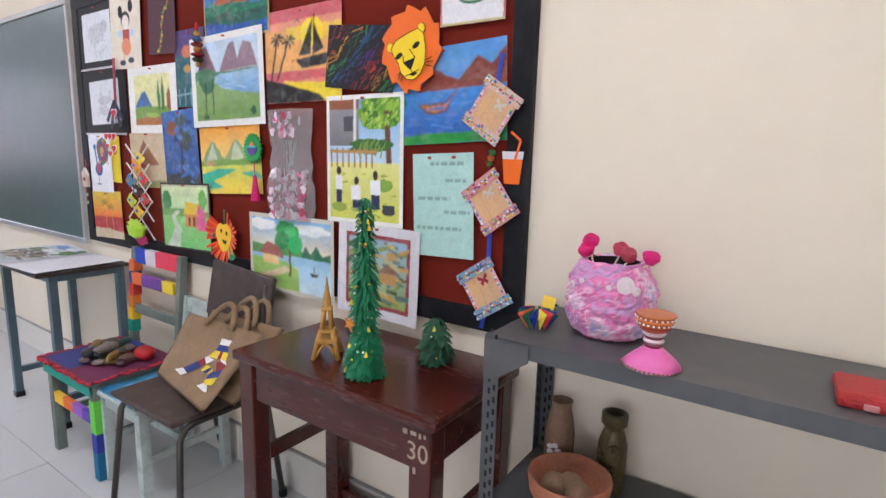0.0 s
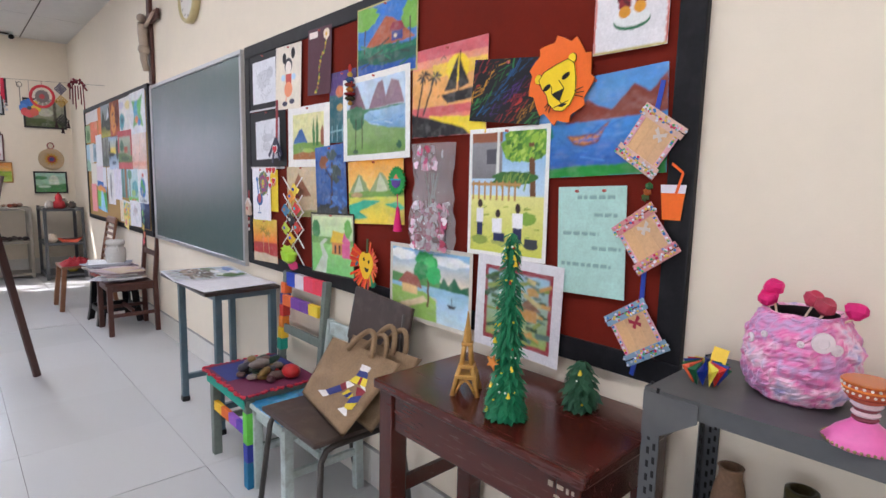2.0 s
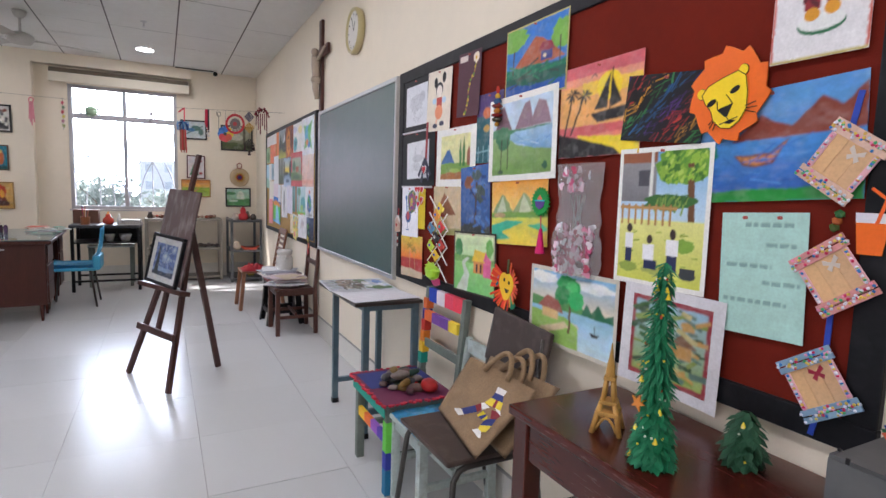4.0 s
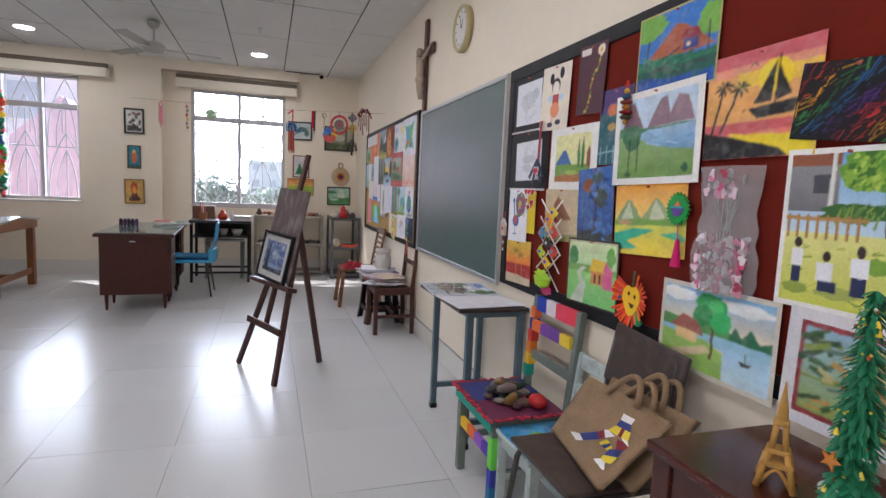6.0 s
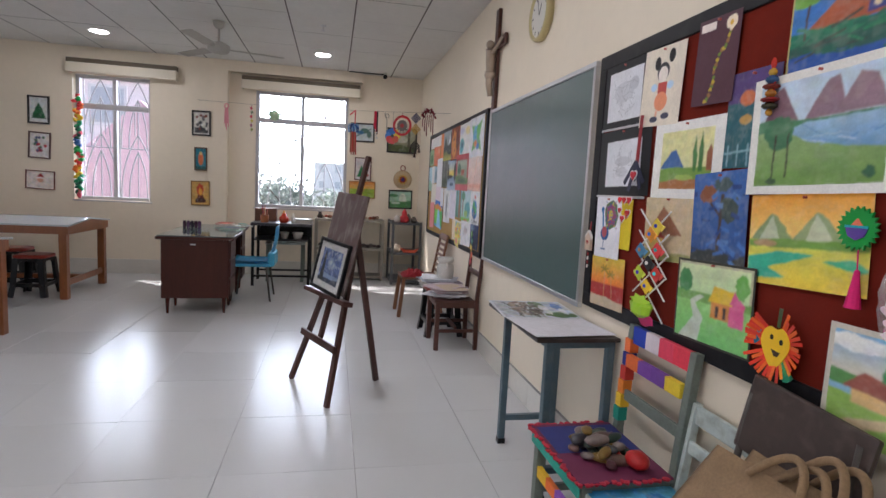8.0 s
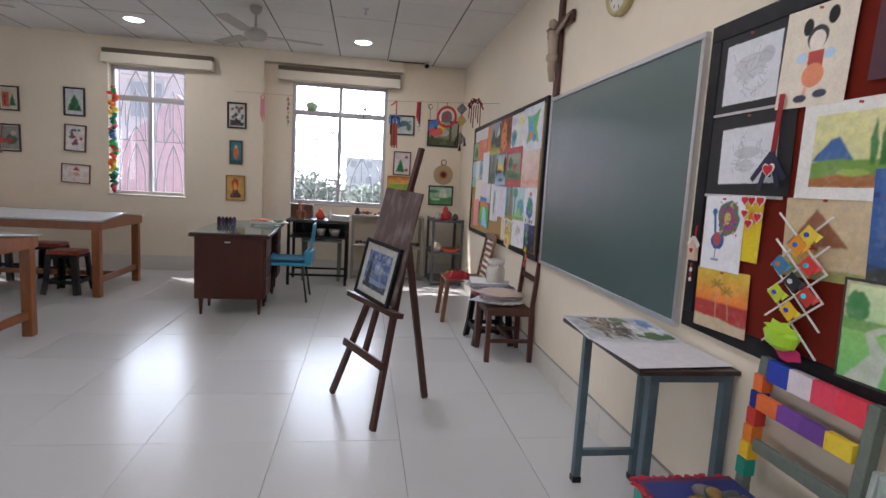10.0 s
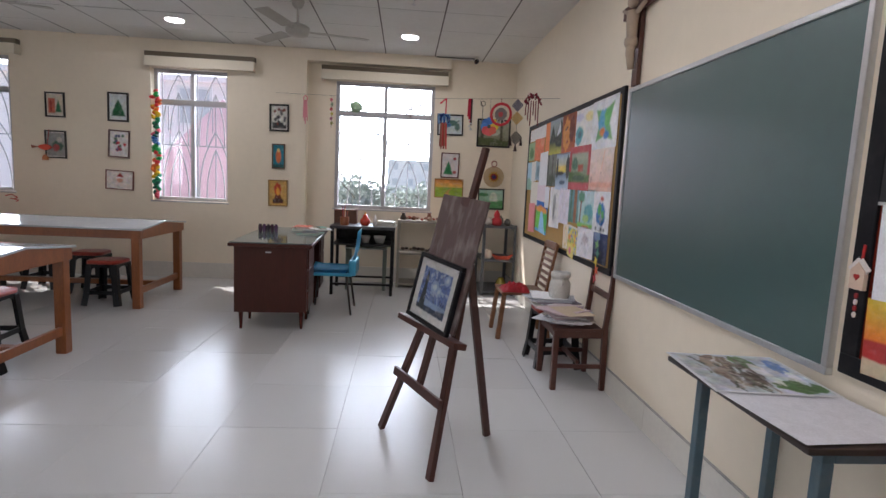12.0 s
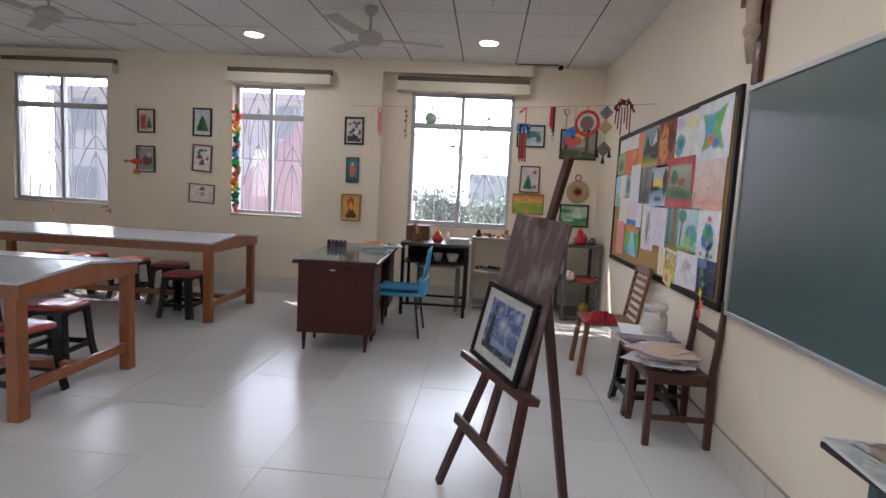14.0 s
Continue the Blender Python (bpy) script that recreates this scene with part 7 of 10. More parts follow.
def tower_model():
    t = thing("tower_model", "small golden rolled-paper model of an iron lattice tower", "model tower", (-0.862, 1.065, 0.76), 38)
    for sx in (-1, 1):
        for sy in (-1, 1):
            bm = B()
            tube(bm, [(sx * 0.034, sy * 0.034, 0.0), (sx * 0.024, sy * 0.024, 0.045), (sx * 0.016, sy * 0.016, 0.075)], 0.007, 8)
            part("leg", bm, STRAW, t, "", True)
            bm = B()
            tube(bm, [(sx * 0.013, sy * 0.013, 0.08), (sx * 0.008, sy * 0.008, 0.135)], 0.006, 8)
            part("upper_leg", bm, STRAW, t, "", True)
    for z, w, h in ((0.0445, 0.030, 0.012), (0.072, 0.022, 0.010), (0.133, 0.015, 0.010)):
        bm = B()
        box(bm, (-w, -w, z), (w, w, z + h), 0.003)
        part("platform", bm, STRAW, t)
    for k in range(4):
        bm = B()
        tube(bm, [(-0.026 + 0.052 * i / 8, 0.029, 0.008 + 0.034 * math.sin(math.pi * i / 8)) for i in range(9)], 0.004, 6)
        bm.transform(pose(0, 0, 0, 0, 0, 90 * k))
        part("arch", bm, STRAW, t, "", True)
    bm = B()
    lathe(bm, [(0.012, 0.143), (0.010, 0.17), (0.006, 0.19), (0.0015, 0.226), (0.0, 0.228)], 8)
    part("spire", bm, STRAW, t)
    return t


tower_model()
GREEN_PAPER = node_mat("green_paper", (0.015, 0.215, 0.09), 0.5, vary=0.25, scale=30, per_object=0.0)
DARK_GREEN = node_mat("dark_green_paper", (0.022, 0.10, 0.045), 0.6, vary=0.3, scale=30)


def fringe_tree(label, at, profile, leaf, mat, rows, seed, trims):
    """A paper tree: a core with rings of cut leaf points round it."""
    t = thing("paper_tree", label, "paper tree", at)
    rnd = random.Random(seed)
    bm = B()
    lathe(bm, [(max(r * 0.75, 0.001), z) for r, z in profile], 14)
    part("core", bm, mat, t)
    verts, faces = [], []
    H = profile[-1][1]
    for k in range(rows):
        z = H * k / rows
        for (r0, z0), (r1, z1) in zip(profile, profile[1:]):
            if z0 <= z <= z1:
                r = r0 + (r1 - r0) * (z - z0) / (z1 - z0)
                break
        n = max(6, int(2 * math.pi * r / (leaf * 0.55)))
        for i in range(n):
            a = 2 * math.pi * (i + rnd.random() * 0.6) / n
            d, s = Vector((math.cos(a), math.sin(a), 0)), Vector((-math.sin(a), math.cos(a), 0))
            l = leaf * rnd.uniform(0.7, 1.3)
            base = d * r * 0.72 + Vector((0, 0, z + leaf * 0.5))
            tip = d * (r * 0.95 + l * rnd.uniform(0.4, 0.95)) + Vector((0, 0, max(0.001, z - l * 0.35 + rnd.uniform(-0.2, 0.4) * l)))
            midp = (base + tip) / 2 + d * l * 0.12
            w = l * (0.22 if z > 0.16 else 0.36)
            j = len(verts)
            verts += [base - s * w * 0.6, base + s * w * 0.6, midp + s * w, tip, midp - s * w]
            faces.append((j, j + 1, j + 2, j + 3, j + 4))
    me = bpy.data.meshes.new("leaves")
    me.from_pydata(verts, [], faces)
    me.materials.append(mat)
    o = new("leaves", me)
    o.parent = t
    tagged(o, kind="stuff")
    for k in range(trims):
        z = H * rnd.uniform(0.04, 0.95)
        for (r0, z0), (r1, z1) in zip(profile, profile[1:]):
            if z0 <= z <= z1:
                r = r0 + (r1 - r0) * (z - z0) / (z1 - z0)
        a = rnd.uniform(-2.6, -0.2)
        bm = B()
        if k % 4 == 1:
            lathe(bm, [(0.006, -0.005), (0.004, 0.002), (0.001, 0.008)], 8)
        else:
            bmesh.ops.create_icosphere(bm, subdivisions=1, radius=0.0034)
        bm.transform(Matrix.Translation(((r + leaf * 0.3) * math.cos(a), (r + leaf * 0.3) * math.sin(a), z)))
        part("bauble", tinted(bm, ((226, 200, 70), (236, 210, 60), (226, 226, 214), (190, 90, 60))[k % 4]), GEM, t)
    return t


fringe_tree("tall slim tree of green cut paper with golden baubles", (-0.690, 1.030, 0.76), [(0.040, 0.0), (0.042, 0.02), (0.034, 0.07), (0.019, 0.13), (0.015, 0.148), (0.030, 0.158), (0.029, 0.20), (0.022, 0.27), (0.014, 0.36), (0.009, 0.42), (0.002, 0.450)], 0.022, GREEN_PAPER, 72, 1, 44)
flat("star_bauble", star(-0.700, 0.905, 0.02, 0.008, 5), (206, 130, 50), 0.988, None, 0.004)
tagged(bpy.context.scene.objects["star_bauble"], "gold paper star stuck on the paper tree", "star")
fringe_tree("small round dark green paper tree", (-0.597, 1.215, 0.76), [(0.028, 0.0), (0.036, 0.03), (0.032, 0.07), (0.020, 0.10), (0.004, 0.122)], 0.026, DARK_GREEN, 14, 2, 3)
bm = B()
bmesh.ops.create_icosphere(bm, subdivisions=2, radius=0.016, matrix=Matrix.Translation((-0.80, 1.13, 0.776)))
tagged(part("white_ball", tinted(bm, (206, 216, 210)), GEM, None, "", True), "small pearly ball behind the paper tree", "ball")

# ---- on the steel rack ----
def crumple_vase():
    t = thing("crumpled_vase", "pink and lilac crumpled paper vase with felt flowers", "vase", (-0.130, 1.205, 0.945))
    bm = B()
    n, rows = 84, 44
    jit = random.Random(8)
    rings = []
    prof = [(0.048, 0.0), (0.070, 0.010), (0.084, 0.034), (0.090, 0.068), (0.089, 0.10), (0.081, 0.132), (0.067, 0.157), (0.060, 0.167)]
    for j in range(rows + 1):
        f = j / rows * (len(prof) - 1)
        a, b = prof[int(min(f, len(prof) - 2))], prof[int(min(f, len(prof) - 2)) + 1]
        g = f - int(min(f, len(prof) - 2))
        r, z = a[0] + (b[0] - a[0]) * g, a[1] + (b[1] - a[1]) * g
        ring = []
        for k in range(n):
            an = 2 * math.pi * k / n
            p = Vector((r * math.cos(an), r * math.sin(an), z))
            d = 0.013 * abs(noise.noise(p * 34)) + 0.007 * abs(noise.noise(p * 90)) + jit.uniform(-0.0014, 0.0014)
            ring.append(bm.verts.new((p.x * (1 + d / r), p.y * (1 + d / r), p.z + 0.004 * noise.noise(p * 50) * (j > 0))))
        rings.append(ring)
    for a, b in zip(rings, rings[1:]):
        for k in range(n):
            bm.faces.new((a[k], a[(k + 1) % n], b[(k + 1) % n], b[k]))
    bm.faces.new(rings[0][::-1])
    inner = []
    for r, z in ((0.055, 0.164), (0.058, 0.12), (0.03, 0.05)):
        inner.append([bm.verts.new((r * math.cos(2 * math.pi * k / n), r * math.sin(2 * math.pi * k / n), z)) for k in range(n)])
    last = rings[-1]
    for ring in inner:
        for k in range(n):
            bm.faces.new((last[k], last[(k + 1) % n], ring[(k + 1) % n], ring[k]))
        last = ring
    bm.faces.new(last)
    layer = bm.loops.layers.float_color.new("tint")
    tones = [(222, 128, 184), (214, 176, 210), (150, 148, 200), (240, 214, 228), (224, 110, 170), (196, 164, 204)]
    for f in bm.faces:
        c = f.calc_center_median()
        inside = c.z > 0.05 and math.hypot(c.x, c.y) < 0.0585 and c.z < 0.172
        for l in f.loops:
            v = l.vert.co
            g = (noise.noise(v * 17) * 0.5 + 0.5) * 5 + (noise.noise(v * 85) * 0.5 + 0.5) * 3
            i = int(g) % 6
            a, b = lin(tones[i]), lin(tones[(i + 1) % 6])
            mixed = lin((40, 30, 34)) if inside else tuple(p + (q - p) * (g - int(g)) for p, q in zip(a, b))
            l[layer] = (*mixed, 1)
    part("vase_body", bm, GLOSS_PAINT, t)
    rnd = random.Random(5)
    for k, (x, y, z) in enumerate(((-0.054, 0.0, 0.200), (0.012, 0.0, 0.188), (0.036, -0.02, 0.180), (0.078, -0.01, 0.178), (-0.058, -0.012, 0.180))):
        bm = B()
        tube(bm, [(-0.01 + x * 0.25, -0.036, 0.12), (x, y, z - 0.01)], 0.0022, 6)
        st_ = part("flower_stem", tinted(bm, (226, 206, 180)), PAINT, t)
        bm = B()
        lathe(bm, [(0.008, -0.012), (0.016, -0.003), (0.0175, 0.008), (0.012, 0.015), (0.0, 0.010)], 10, pose(x, y, z, rnd.uniform(-30, 30), rnd.uniform(-30, 30)), 0.35, k)
        part("felt_flower", tinted(bm, ((214, 20, 110), (186, 56, 84), (170, 60, 80), (220, 30, 120), (214, 24, 110))[k]), PAINT, t)
    for k, (a, z, r) in enumerate(((-2.35, 0.125, 0.009), (-0.75, 0.13, 0.010), (-1.0, 0.142, 0.018), (-2.0, 0.14, 0.006), (-1.35, 0.135, 0.006))):
        bm = B()
        lathe(bm, [(r, 0.0), (r, 0.003), (r * 0.5, 0.0045), (r * 0.5, 0.002)], 16, pose(0.0905 * math.cos(a), 0.0905 * math.sin(a), z - 0.012, 90, 0, math.degrees(a) + 90))
        part("shell_disc", tinted(bm, (232, 222, 224)), GEM, t)
    return t


crumple_vase()
og = thing("origami_ball", "folded paper ball in yellow, blue, red and green", "origami", (-0.268, 1.135, 0.945))
for k in range(14):
    a, da, R = 2 * math.pi * k / 14, math.pi / 14, 0.046
    def pt(r, an, z):
        return (r * math.cos(an), r * math.sin(an), z)
    bm = B()
    c, l, r, b, m_ = [bm.verts.new(p) for p in (pt(0.010, a, 0.050), pt(R, a - da, 0.036), pt(R * 0.93, a + da, 0.044), pt(R * 0.52, a, 0.002), pt(R * 0.72, a, 0.034))]
    for f in ((c, l, m_), (c, m_, r), (l, b, m_), (m_, b, r), (c, r, b), (c, b, l)):
        bm.faces.new(f)
    part("fold", tinted(bm, ((30, 60, 150), (24, 100, 60), (226, 100, 60), (24, 90, 56), (28, 50, 140), (226, 214, 70), (206, 50, 40))[k % 7]), GLOSS_PAINT, og)
bm = B()
box(bm, (-0.004, -0.001, 0.040), (0.024, 0.001, 0.078), 0, pose(0, 0, 0, -14, 10, 12))
part("paper_tab", tinted(bm, (244, 206, 20)), GLOSS_PAINT, og, "bright yellow paper tab")

di = thing("oil_lamp_cup", "patterned clay cup on a pink cloth-covered base", "lamp", (-0.005, 1.068, 0.945))
bm = B()
lathe(bm, [(0.050, 0.0), (0.052, 0.004), (0.040, 0.018), (0.022, 0.032), (0.016, 0.038)], 26, None, 0.10, 3)
part("base", tinted(bm, (226, 110, 176)), GLOSS_PAINT, di, "glossy pink base", True)
bm = B()
for k in range(40):
    a = 2 * math.pi * k / 40
    bmesh.ops.create_icosphere(bm, subdivisions=1, radius=0.003, matrix=Matrix.Translation((0.051 * math.cos(a), 0.051 * math.sin(a), 0.003)))
part("beaded_rim", tinted(bm, (150, 130, 90)), GEM, di)
for z, r, c in ((0.038, 0.017, (120, 50, 60)), (0.046, 0.018, (226, 200, 206)), (0.054, 0.017, (130, 60, 70)), (0.060, 0.020, (230, 210, 215))):
    bm = B()
    lathe(bm, [(r * 0.9, z), (r * 1.08, z + 0.004), (r * 0.9, z + 0.008)], 20)
    part("stem_ring", tinted(bm, c), GEM, di)
bm = B()
lathe(bm, [(0.016, 0.066), (0.026, 0.072), (0.032, 0.084), (0.035, 0.100), (0.032, 0.100), (0.028, 0.088), (0.0, 0.078)], 28)
part("cup", tinted(bm, (190, 92, 56)), GEM, di, "orange clay cup", True)
for z, r, c in ((0.078, 0.0285, (150, 60, 40)), (0.090, 0.0335, (226, 130, 50)), (0.099, 0.0350, (190, 100, 40))):
    bm = B()
    lathe(bm, [(r, z - 0.002), (r + 0.002, z), (r, z + 0.002)], 24)
    part("painted_band", tinted(bm, c), GEM, di)
for k in range(44):
    a = 2 * math.pi * k / 22 + (0.14 if k >= 22 else 0)
    z, r = (0.084, 0.0318) if k < 22 else (0.0945, 0.0342)
    bm = B()
    lathe(bm, [(0.0024, 0), (0.0019, 0.002), (0, 0.0025)], 6, pose(r * math.cos(a), r * math.sin(a), z, 90, 0, math.degrees(a) + 90))
    part("dot", tinted(bm, (236, 226, 210)), GEM, di)
rb = thing("red_case", "small red embossed pouch case with a clasp", "case", (0.318, 1.135, 0.945), 2)
bm = B()
box(bm, (-0.044, -0.058, 0.0), (0.044, 0.058, 0.024), 0.009)
part("case_body", bm, node_mat("red_case_cloth", (0.42, 0.020, 0.022), 0.5, vary=0.2, scale=30, bump=0.4, bump_scale=220), rb)
bm = B()
box(bm, (-0.010, -0.063, 0.004), (0.010, -0.056, 0.014), 0.002)
part("clasp", bm, node_mat("pink_clasp", (0.5, 0.2, 0.2), 0.4), rb)

JUG = node_mat("brown_clay", (0.22, 0.13, 0.075), 0.7, vary=0.25, scale=14, bump=0.2, bump_scale=90)
OLIVE = node_mat("olive_bronze_glaze", (0.085, 0.07, 0.025), 0.35, metal=0.3, vary=0.3, scale=16, bump=0.5, bump_scale=60)
TERRA = node_mat("terracotta", (0.34, 0.12, 0.06), 0.6, vary=0.25, scale=12, bump=0.3, bump_scale=60)
bo = thing("clay_bottle", "brown clay bottle with a white shell flower", "bottle", (-0.248, 1.27, 0.548))
bm = B()
lathe(bm, [(0.034, 0), (0.037, 0.02), (0.036, 0.10), (0.031, 0.135), (0.024, 0.16), (0.024, 0.178), (0.027, 0.182), (0.02, 0.182), (0.018, 0.15)], 24)
part("bottle_body", bm, JUG, bo, "", True)
for k in range(5):
    a = 2 * math.pi * k / 5
    flat("shell_petal", ell(0.012 * math.cos(a), 0.065 + 0.012 * math.sin(a), 0.008, 0.006, 10), (232, 228, 226), -0.036, bo, 0.003)
b2 = thing("glazed_bottle", "olive bronze glazed bottle with raised flowers", "bottle", (-0.112, 1.255, 0.548))
bm = B()
lathe(bm, [(0.030, 0), (0.034, 0.015), (0.033, 0.12), (0.026, 0.145), (0.022, 0.155), (0.024, 0.165), (0.030, 0.170), (0.030, 0.195), (0.022, 0.197), (0.02, 0.16)], 24)
part("bottle_body", bm, OLIVE, b2, "", True)
for z, a in ((0.10, -2.2), (0.06, -1.4), (0.12, -1.2), (0.04, -2.0)):
    bm = B()
    for k in range(5):
        an = 2 * math.pi * k / 5
        bmesh.ops.create_icosphere(bm, subdivisions=1, radius=0.006, matrix=pose(0.034 * math.cos(a), 0.034 * math.sin(a), z, 0, 0, math.degrees(a)) @ Matrix.Translation((0, 0.007 * math.cos(an), 0.007 * math.sin(an))))
    part("raised_flower", bm, OLIVE, b2, "", True)
bw = thing("clay_bowl", "uneven terracotta bowl with brown fruit inside", "bowl", (-0.165, 1.125, 0.548))
bm = B()
lathe(bm, [(0.05, 0), (0.07, 0.01), (0.088, 0.05), (0.092, 0.085), (0.086, 0.086), (0.078, 0.05), (0.05, 0.02), (0.0, 0.016)], 30, None, 0.03, 2)
part("bowl_body", bm, TERRA, bw, "", True)
for k, (x, y) in enumerate(((0.0, 0.01), (0.03, -0.015), (-0.03, -0.01))):
    bm = B()
    bmesh.ops.create_icosphere(bm, subdivisions=2, radius=0.03, matrix=Matrix.Translation((x, y, 0.052)))
    part("dry_fruit", bm, JUG, bw, "", True)

# ---- papers on the school table ----
def lying(label, name, x, y, z, w, d, rz, color, shapes, category="paper"):
    t = thing(name, label, category)
    t.matrix_world = pose(x, y, z, -90, 0, rz) @ Matrix.Translation((0, 0, -d / 2))
    mesh_ob("paper", sheet(w, d, color), PAINT, t)
    if shapes:
        mesh_ob("artwork", artwork(shapes, w, d, region=(0.03, 0.03, 0.97, 0.97), base=color, wash=1.0), PAINT, t)
    return t


lying("pale water-colour of a brown field on the school table", "painting", -3.095, 1.135, 0.7665, 0.405, 0.41, -5, (212, 213, 216), [(rect(0, 0, 1, 1), ((176, 180, 184), (196, 204, 216))), (leaf_clump(0.45, 0.40, 0.42, 0.22, 3), (128, 108, 96)), (leaf_clump(0.60, 0.46, 0.30, 0.14, 4), (84, 70, 62)), (leaf_clump(0.30, 0.30, 0.2, 0.1, 14), (150, 134, 118)), (leaf_clump(0.82, 0.80, 0.16, 0.2, 6), (86, 116, 70)), (leaf_clump(0.2, 0.62, 0.2, 0.10, 5), (104, 126, 84)), (leaf_clump(0.3, 0.88, 0.22, 0.07, 7), (120, 150, 206)), (leaf_clump(0.6, 0.9, 0.2, 0.05, 9), (226, 228, 232)), (leaf_clump(0.5, 0.66, 0.3, 0.06, 11), (216, 216, 214))] + dabs([(150, 140, 134), (196, 196, 194), (110, 96, 86), (70, 76, 60)], 50, 4, 0.08, 0.025, (0.05, 0.15, 0.95, 0.62)), "painting")
lying("large blank white sheet lying on the school table", "paper_sheet", -2.775, 1.135, 0.7625, 0.385, 0.395, 4, (218, 218, 224), [])
lying("plain grey card under the painting", "card_sheet", -3.10, 1.14, 0.7590, 0.37, 0.36, 2, (150, 150, 152), [])

# ---- decorations and stones on the painted chair (its feet at x -2.43..-2.0) ----
def band(parent, a, b, color):
    bm = B()
    box(bm, a, b, 0.001)
    return part("colour_band", tinted(bm, color), PAINT, parent)


px, pw = 0.215, 0.43
post = painted_parts["back_post", -1]
for k, c in enumerate(((30, 150, 130), (240, 196, 40), (226, 130, 40), (206, 60, 50), (34, 44, 130), (226, 110, 50))):
    z = 0.455 + 0.058 * k
    o = 0.17 + (z + 0.029 - 0.42) / 0.44 * 0.04
    band(post, (-px - 0.0005, o - 0.021, z), (-px + 0.0395, o + 0.0195, z + 0.056), c)
rail = painted_parts["top_rail"]
for k, c in enumerate(((36, 66, 176), (226, 216, 222), (226, 70, 96), (226, 60, 80))):
    band(rail, (-px + 0.037 + 0.0885 * k, 0.1935, 0.787), (-px + 0.037 + 0.0885 * (k + 1), 0.2185, 0.858), c)
sl = painted_parts["back_slat", 1]
for k, c in enumerate(((226, 110, 50), (120, 70, 160), (110, 66, 150), (236, 206, 50))):
    band(sl, (-px + 0.037 + 0.0885 * k, 0.169, 0.690), (-px + 0.037 + 0.0885 * (k + 1), 0.193, 0.742), c)
leg = painted_parts["front_leg", 1]
for z0, z1, c in ((0.0, 0.12, (30, 110, 150)), (0.12, 0.20, (50, 60, 160)), (0.20, 0.34, (110, 206, 70))):
    band(leg, (px - 0.0405, -0.1905, z0 + 0.002), (px + 0.0005, -0.149, z1), c)
for k, c in enumerate(((236, 190, 40), (226, 110, 40), (150, 90, 190), (90, 60, 170))):
    band(leg, (-px + 0.039 + 0.088 * k, -0.185, 0.23), (-px + 0.039 + 0.088 * (k + 1), -0.165, 0.275), c)
seat = painted_parts["seat"]
bm = B()
box(bm, (-px - 0.012, -0.205, 0.4205), (px + 0.012, 0.145, 0.4285), 0.003)
cloth = part("seat_cloth", tinted(bm, (106, 38, 72)), PAINT, seat, "maroon and blue seat cover")
bm = B()
box(bm, (-0.20, -0.19, 0.4286), (0.02, 0.14, 0.4296))
part("blue_patch", tinted(bm, (46, 56, 120)), PAINT, cloth)
rnd = random.Random(8)
bm = B()
for k in range(60):
    s = k / 60
    if s < 0.4:
        p = Vector((-px - 0.012 + 2 * (px + 0.012) * s / 0.4, -0.21, 0.425))
    elif s < 0.7:
        p = Vector((-px - 0.014, -0.2 + 0.34 * (s - 0.4) / 0.3, 0.425))
    else:
        p = Vector((px + 0.014, -0.2 + 0.34 * (s - 0.7) / 0.3, 0.425))
    lathe(bm, [(0.0, -0.009), (0.009, -0.004), (0.011, 0.003), (0.0, 0.006)], 6, Matrix.Translation(p + Vector((rnd.uniform(-0.006, 0.006), rnd.uniform(-0.006, 0.006), rnd.uniform(-0.004, 0.004)))), 0.7, k)
part("crepe_edge", tinted(bm, (186, 40, 60)), PAINT, cloth, "crumpled red crepe edging")
bm = B()
box(bm, (-px - 0.002, -0.2015, 0.365), (px + 0.002, -0.198, 0.402), 0.001)
part("teal_band", tinted(bm, (40, 160, 140)), PAINT, seat)

STONE = {}
for k, c in enumerate(((58, 56, 62), (104, 80, 74), (60, 72, 62), (128, 116, 112), (36, 66, 54), (126, 100, 46), (82, 46, 54), (176, 30, 30))):
    STONE[k] = node_mat("painted_stone", lin(c), 0.42, vary=0.3, scale=40)
rnd = random.Random(11)
for k in range(34):
    ring, a = 0.115 * math.sqrt((k if k < 18 else (k - 18) * 0.9 if k < 29 else k - 29) / 18), k * 2.4
    x, y = -2.185 + ring * math.cos(a) * 1.25, 1.075 + ring * math.sin(a) * 0.95
    z = 0.445 if k < 18 else 0.470 if k < 29 else 0.492
    s = rnd.uniform(0.018, 0.031)
    bm = B()
    bmesh.ops.create_icosphere(bm, subdivisions=2, radius=1)
    for v in bm.verts:
        v.co *= 1 + 0.18 * noise.noise(v.co * 1.3 + Vector((k, 0, 0)))
    ax, ay, az = s * rnd.uniform(1.0, 1.9), s * rnd.uniform(0.7, 1.0), s * 0.66
    bm.transform(Matrix.Diagonal((ax, ay, az, 1)))
    mat_ = STONE[7] if k in (3, 9) else STONE[k % 7]
    ob = part("stone", bm, mat_, None, "", True)
    ob.matrix_world = pose(x, y, z, rnd.uniform(-8, 8), rnd.uniform(-8, 8), rnd.uniform(0, 180))
    tagged(ob, "painted red pebble on the decorated chair" if mat_ is STONE[7] else "dark painted pebble in a heap on the decorated chair", "stone", "pebbles on the chair")
bm = B()
bmesh.ops.create_icosphere(bm, subdivisions=2, radius=1)
bm.transform(Matrix.Diagonal((0.05, 0.04, 0.032, 1)))
ob = part("stone", bm, STONE[7], None, "", True)
ob.matrix_world = pose(-2.06, 1.15, 0.462)
tagged(ob, "large glossy red painted stone on the decorated chair", "stone", "pebbles on the chair")

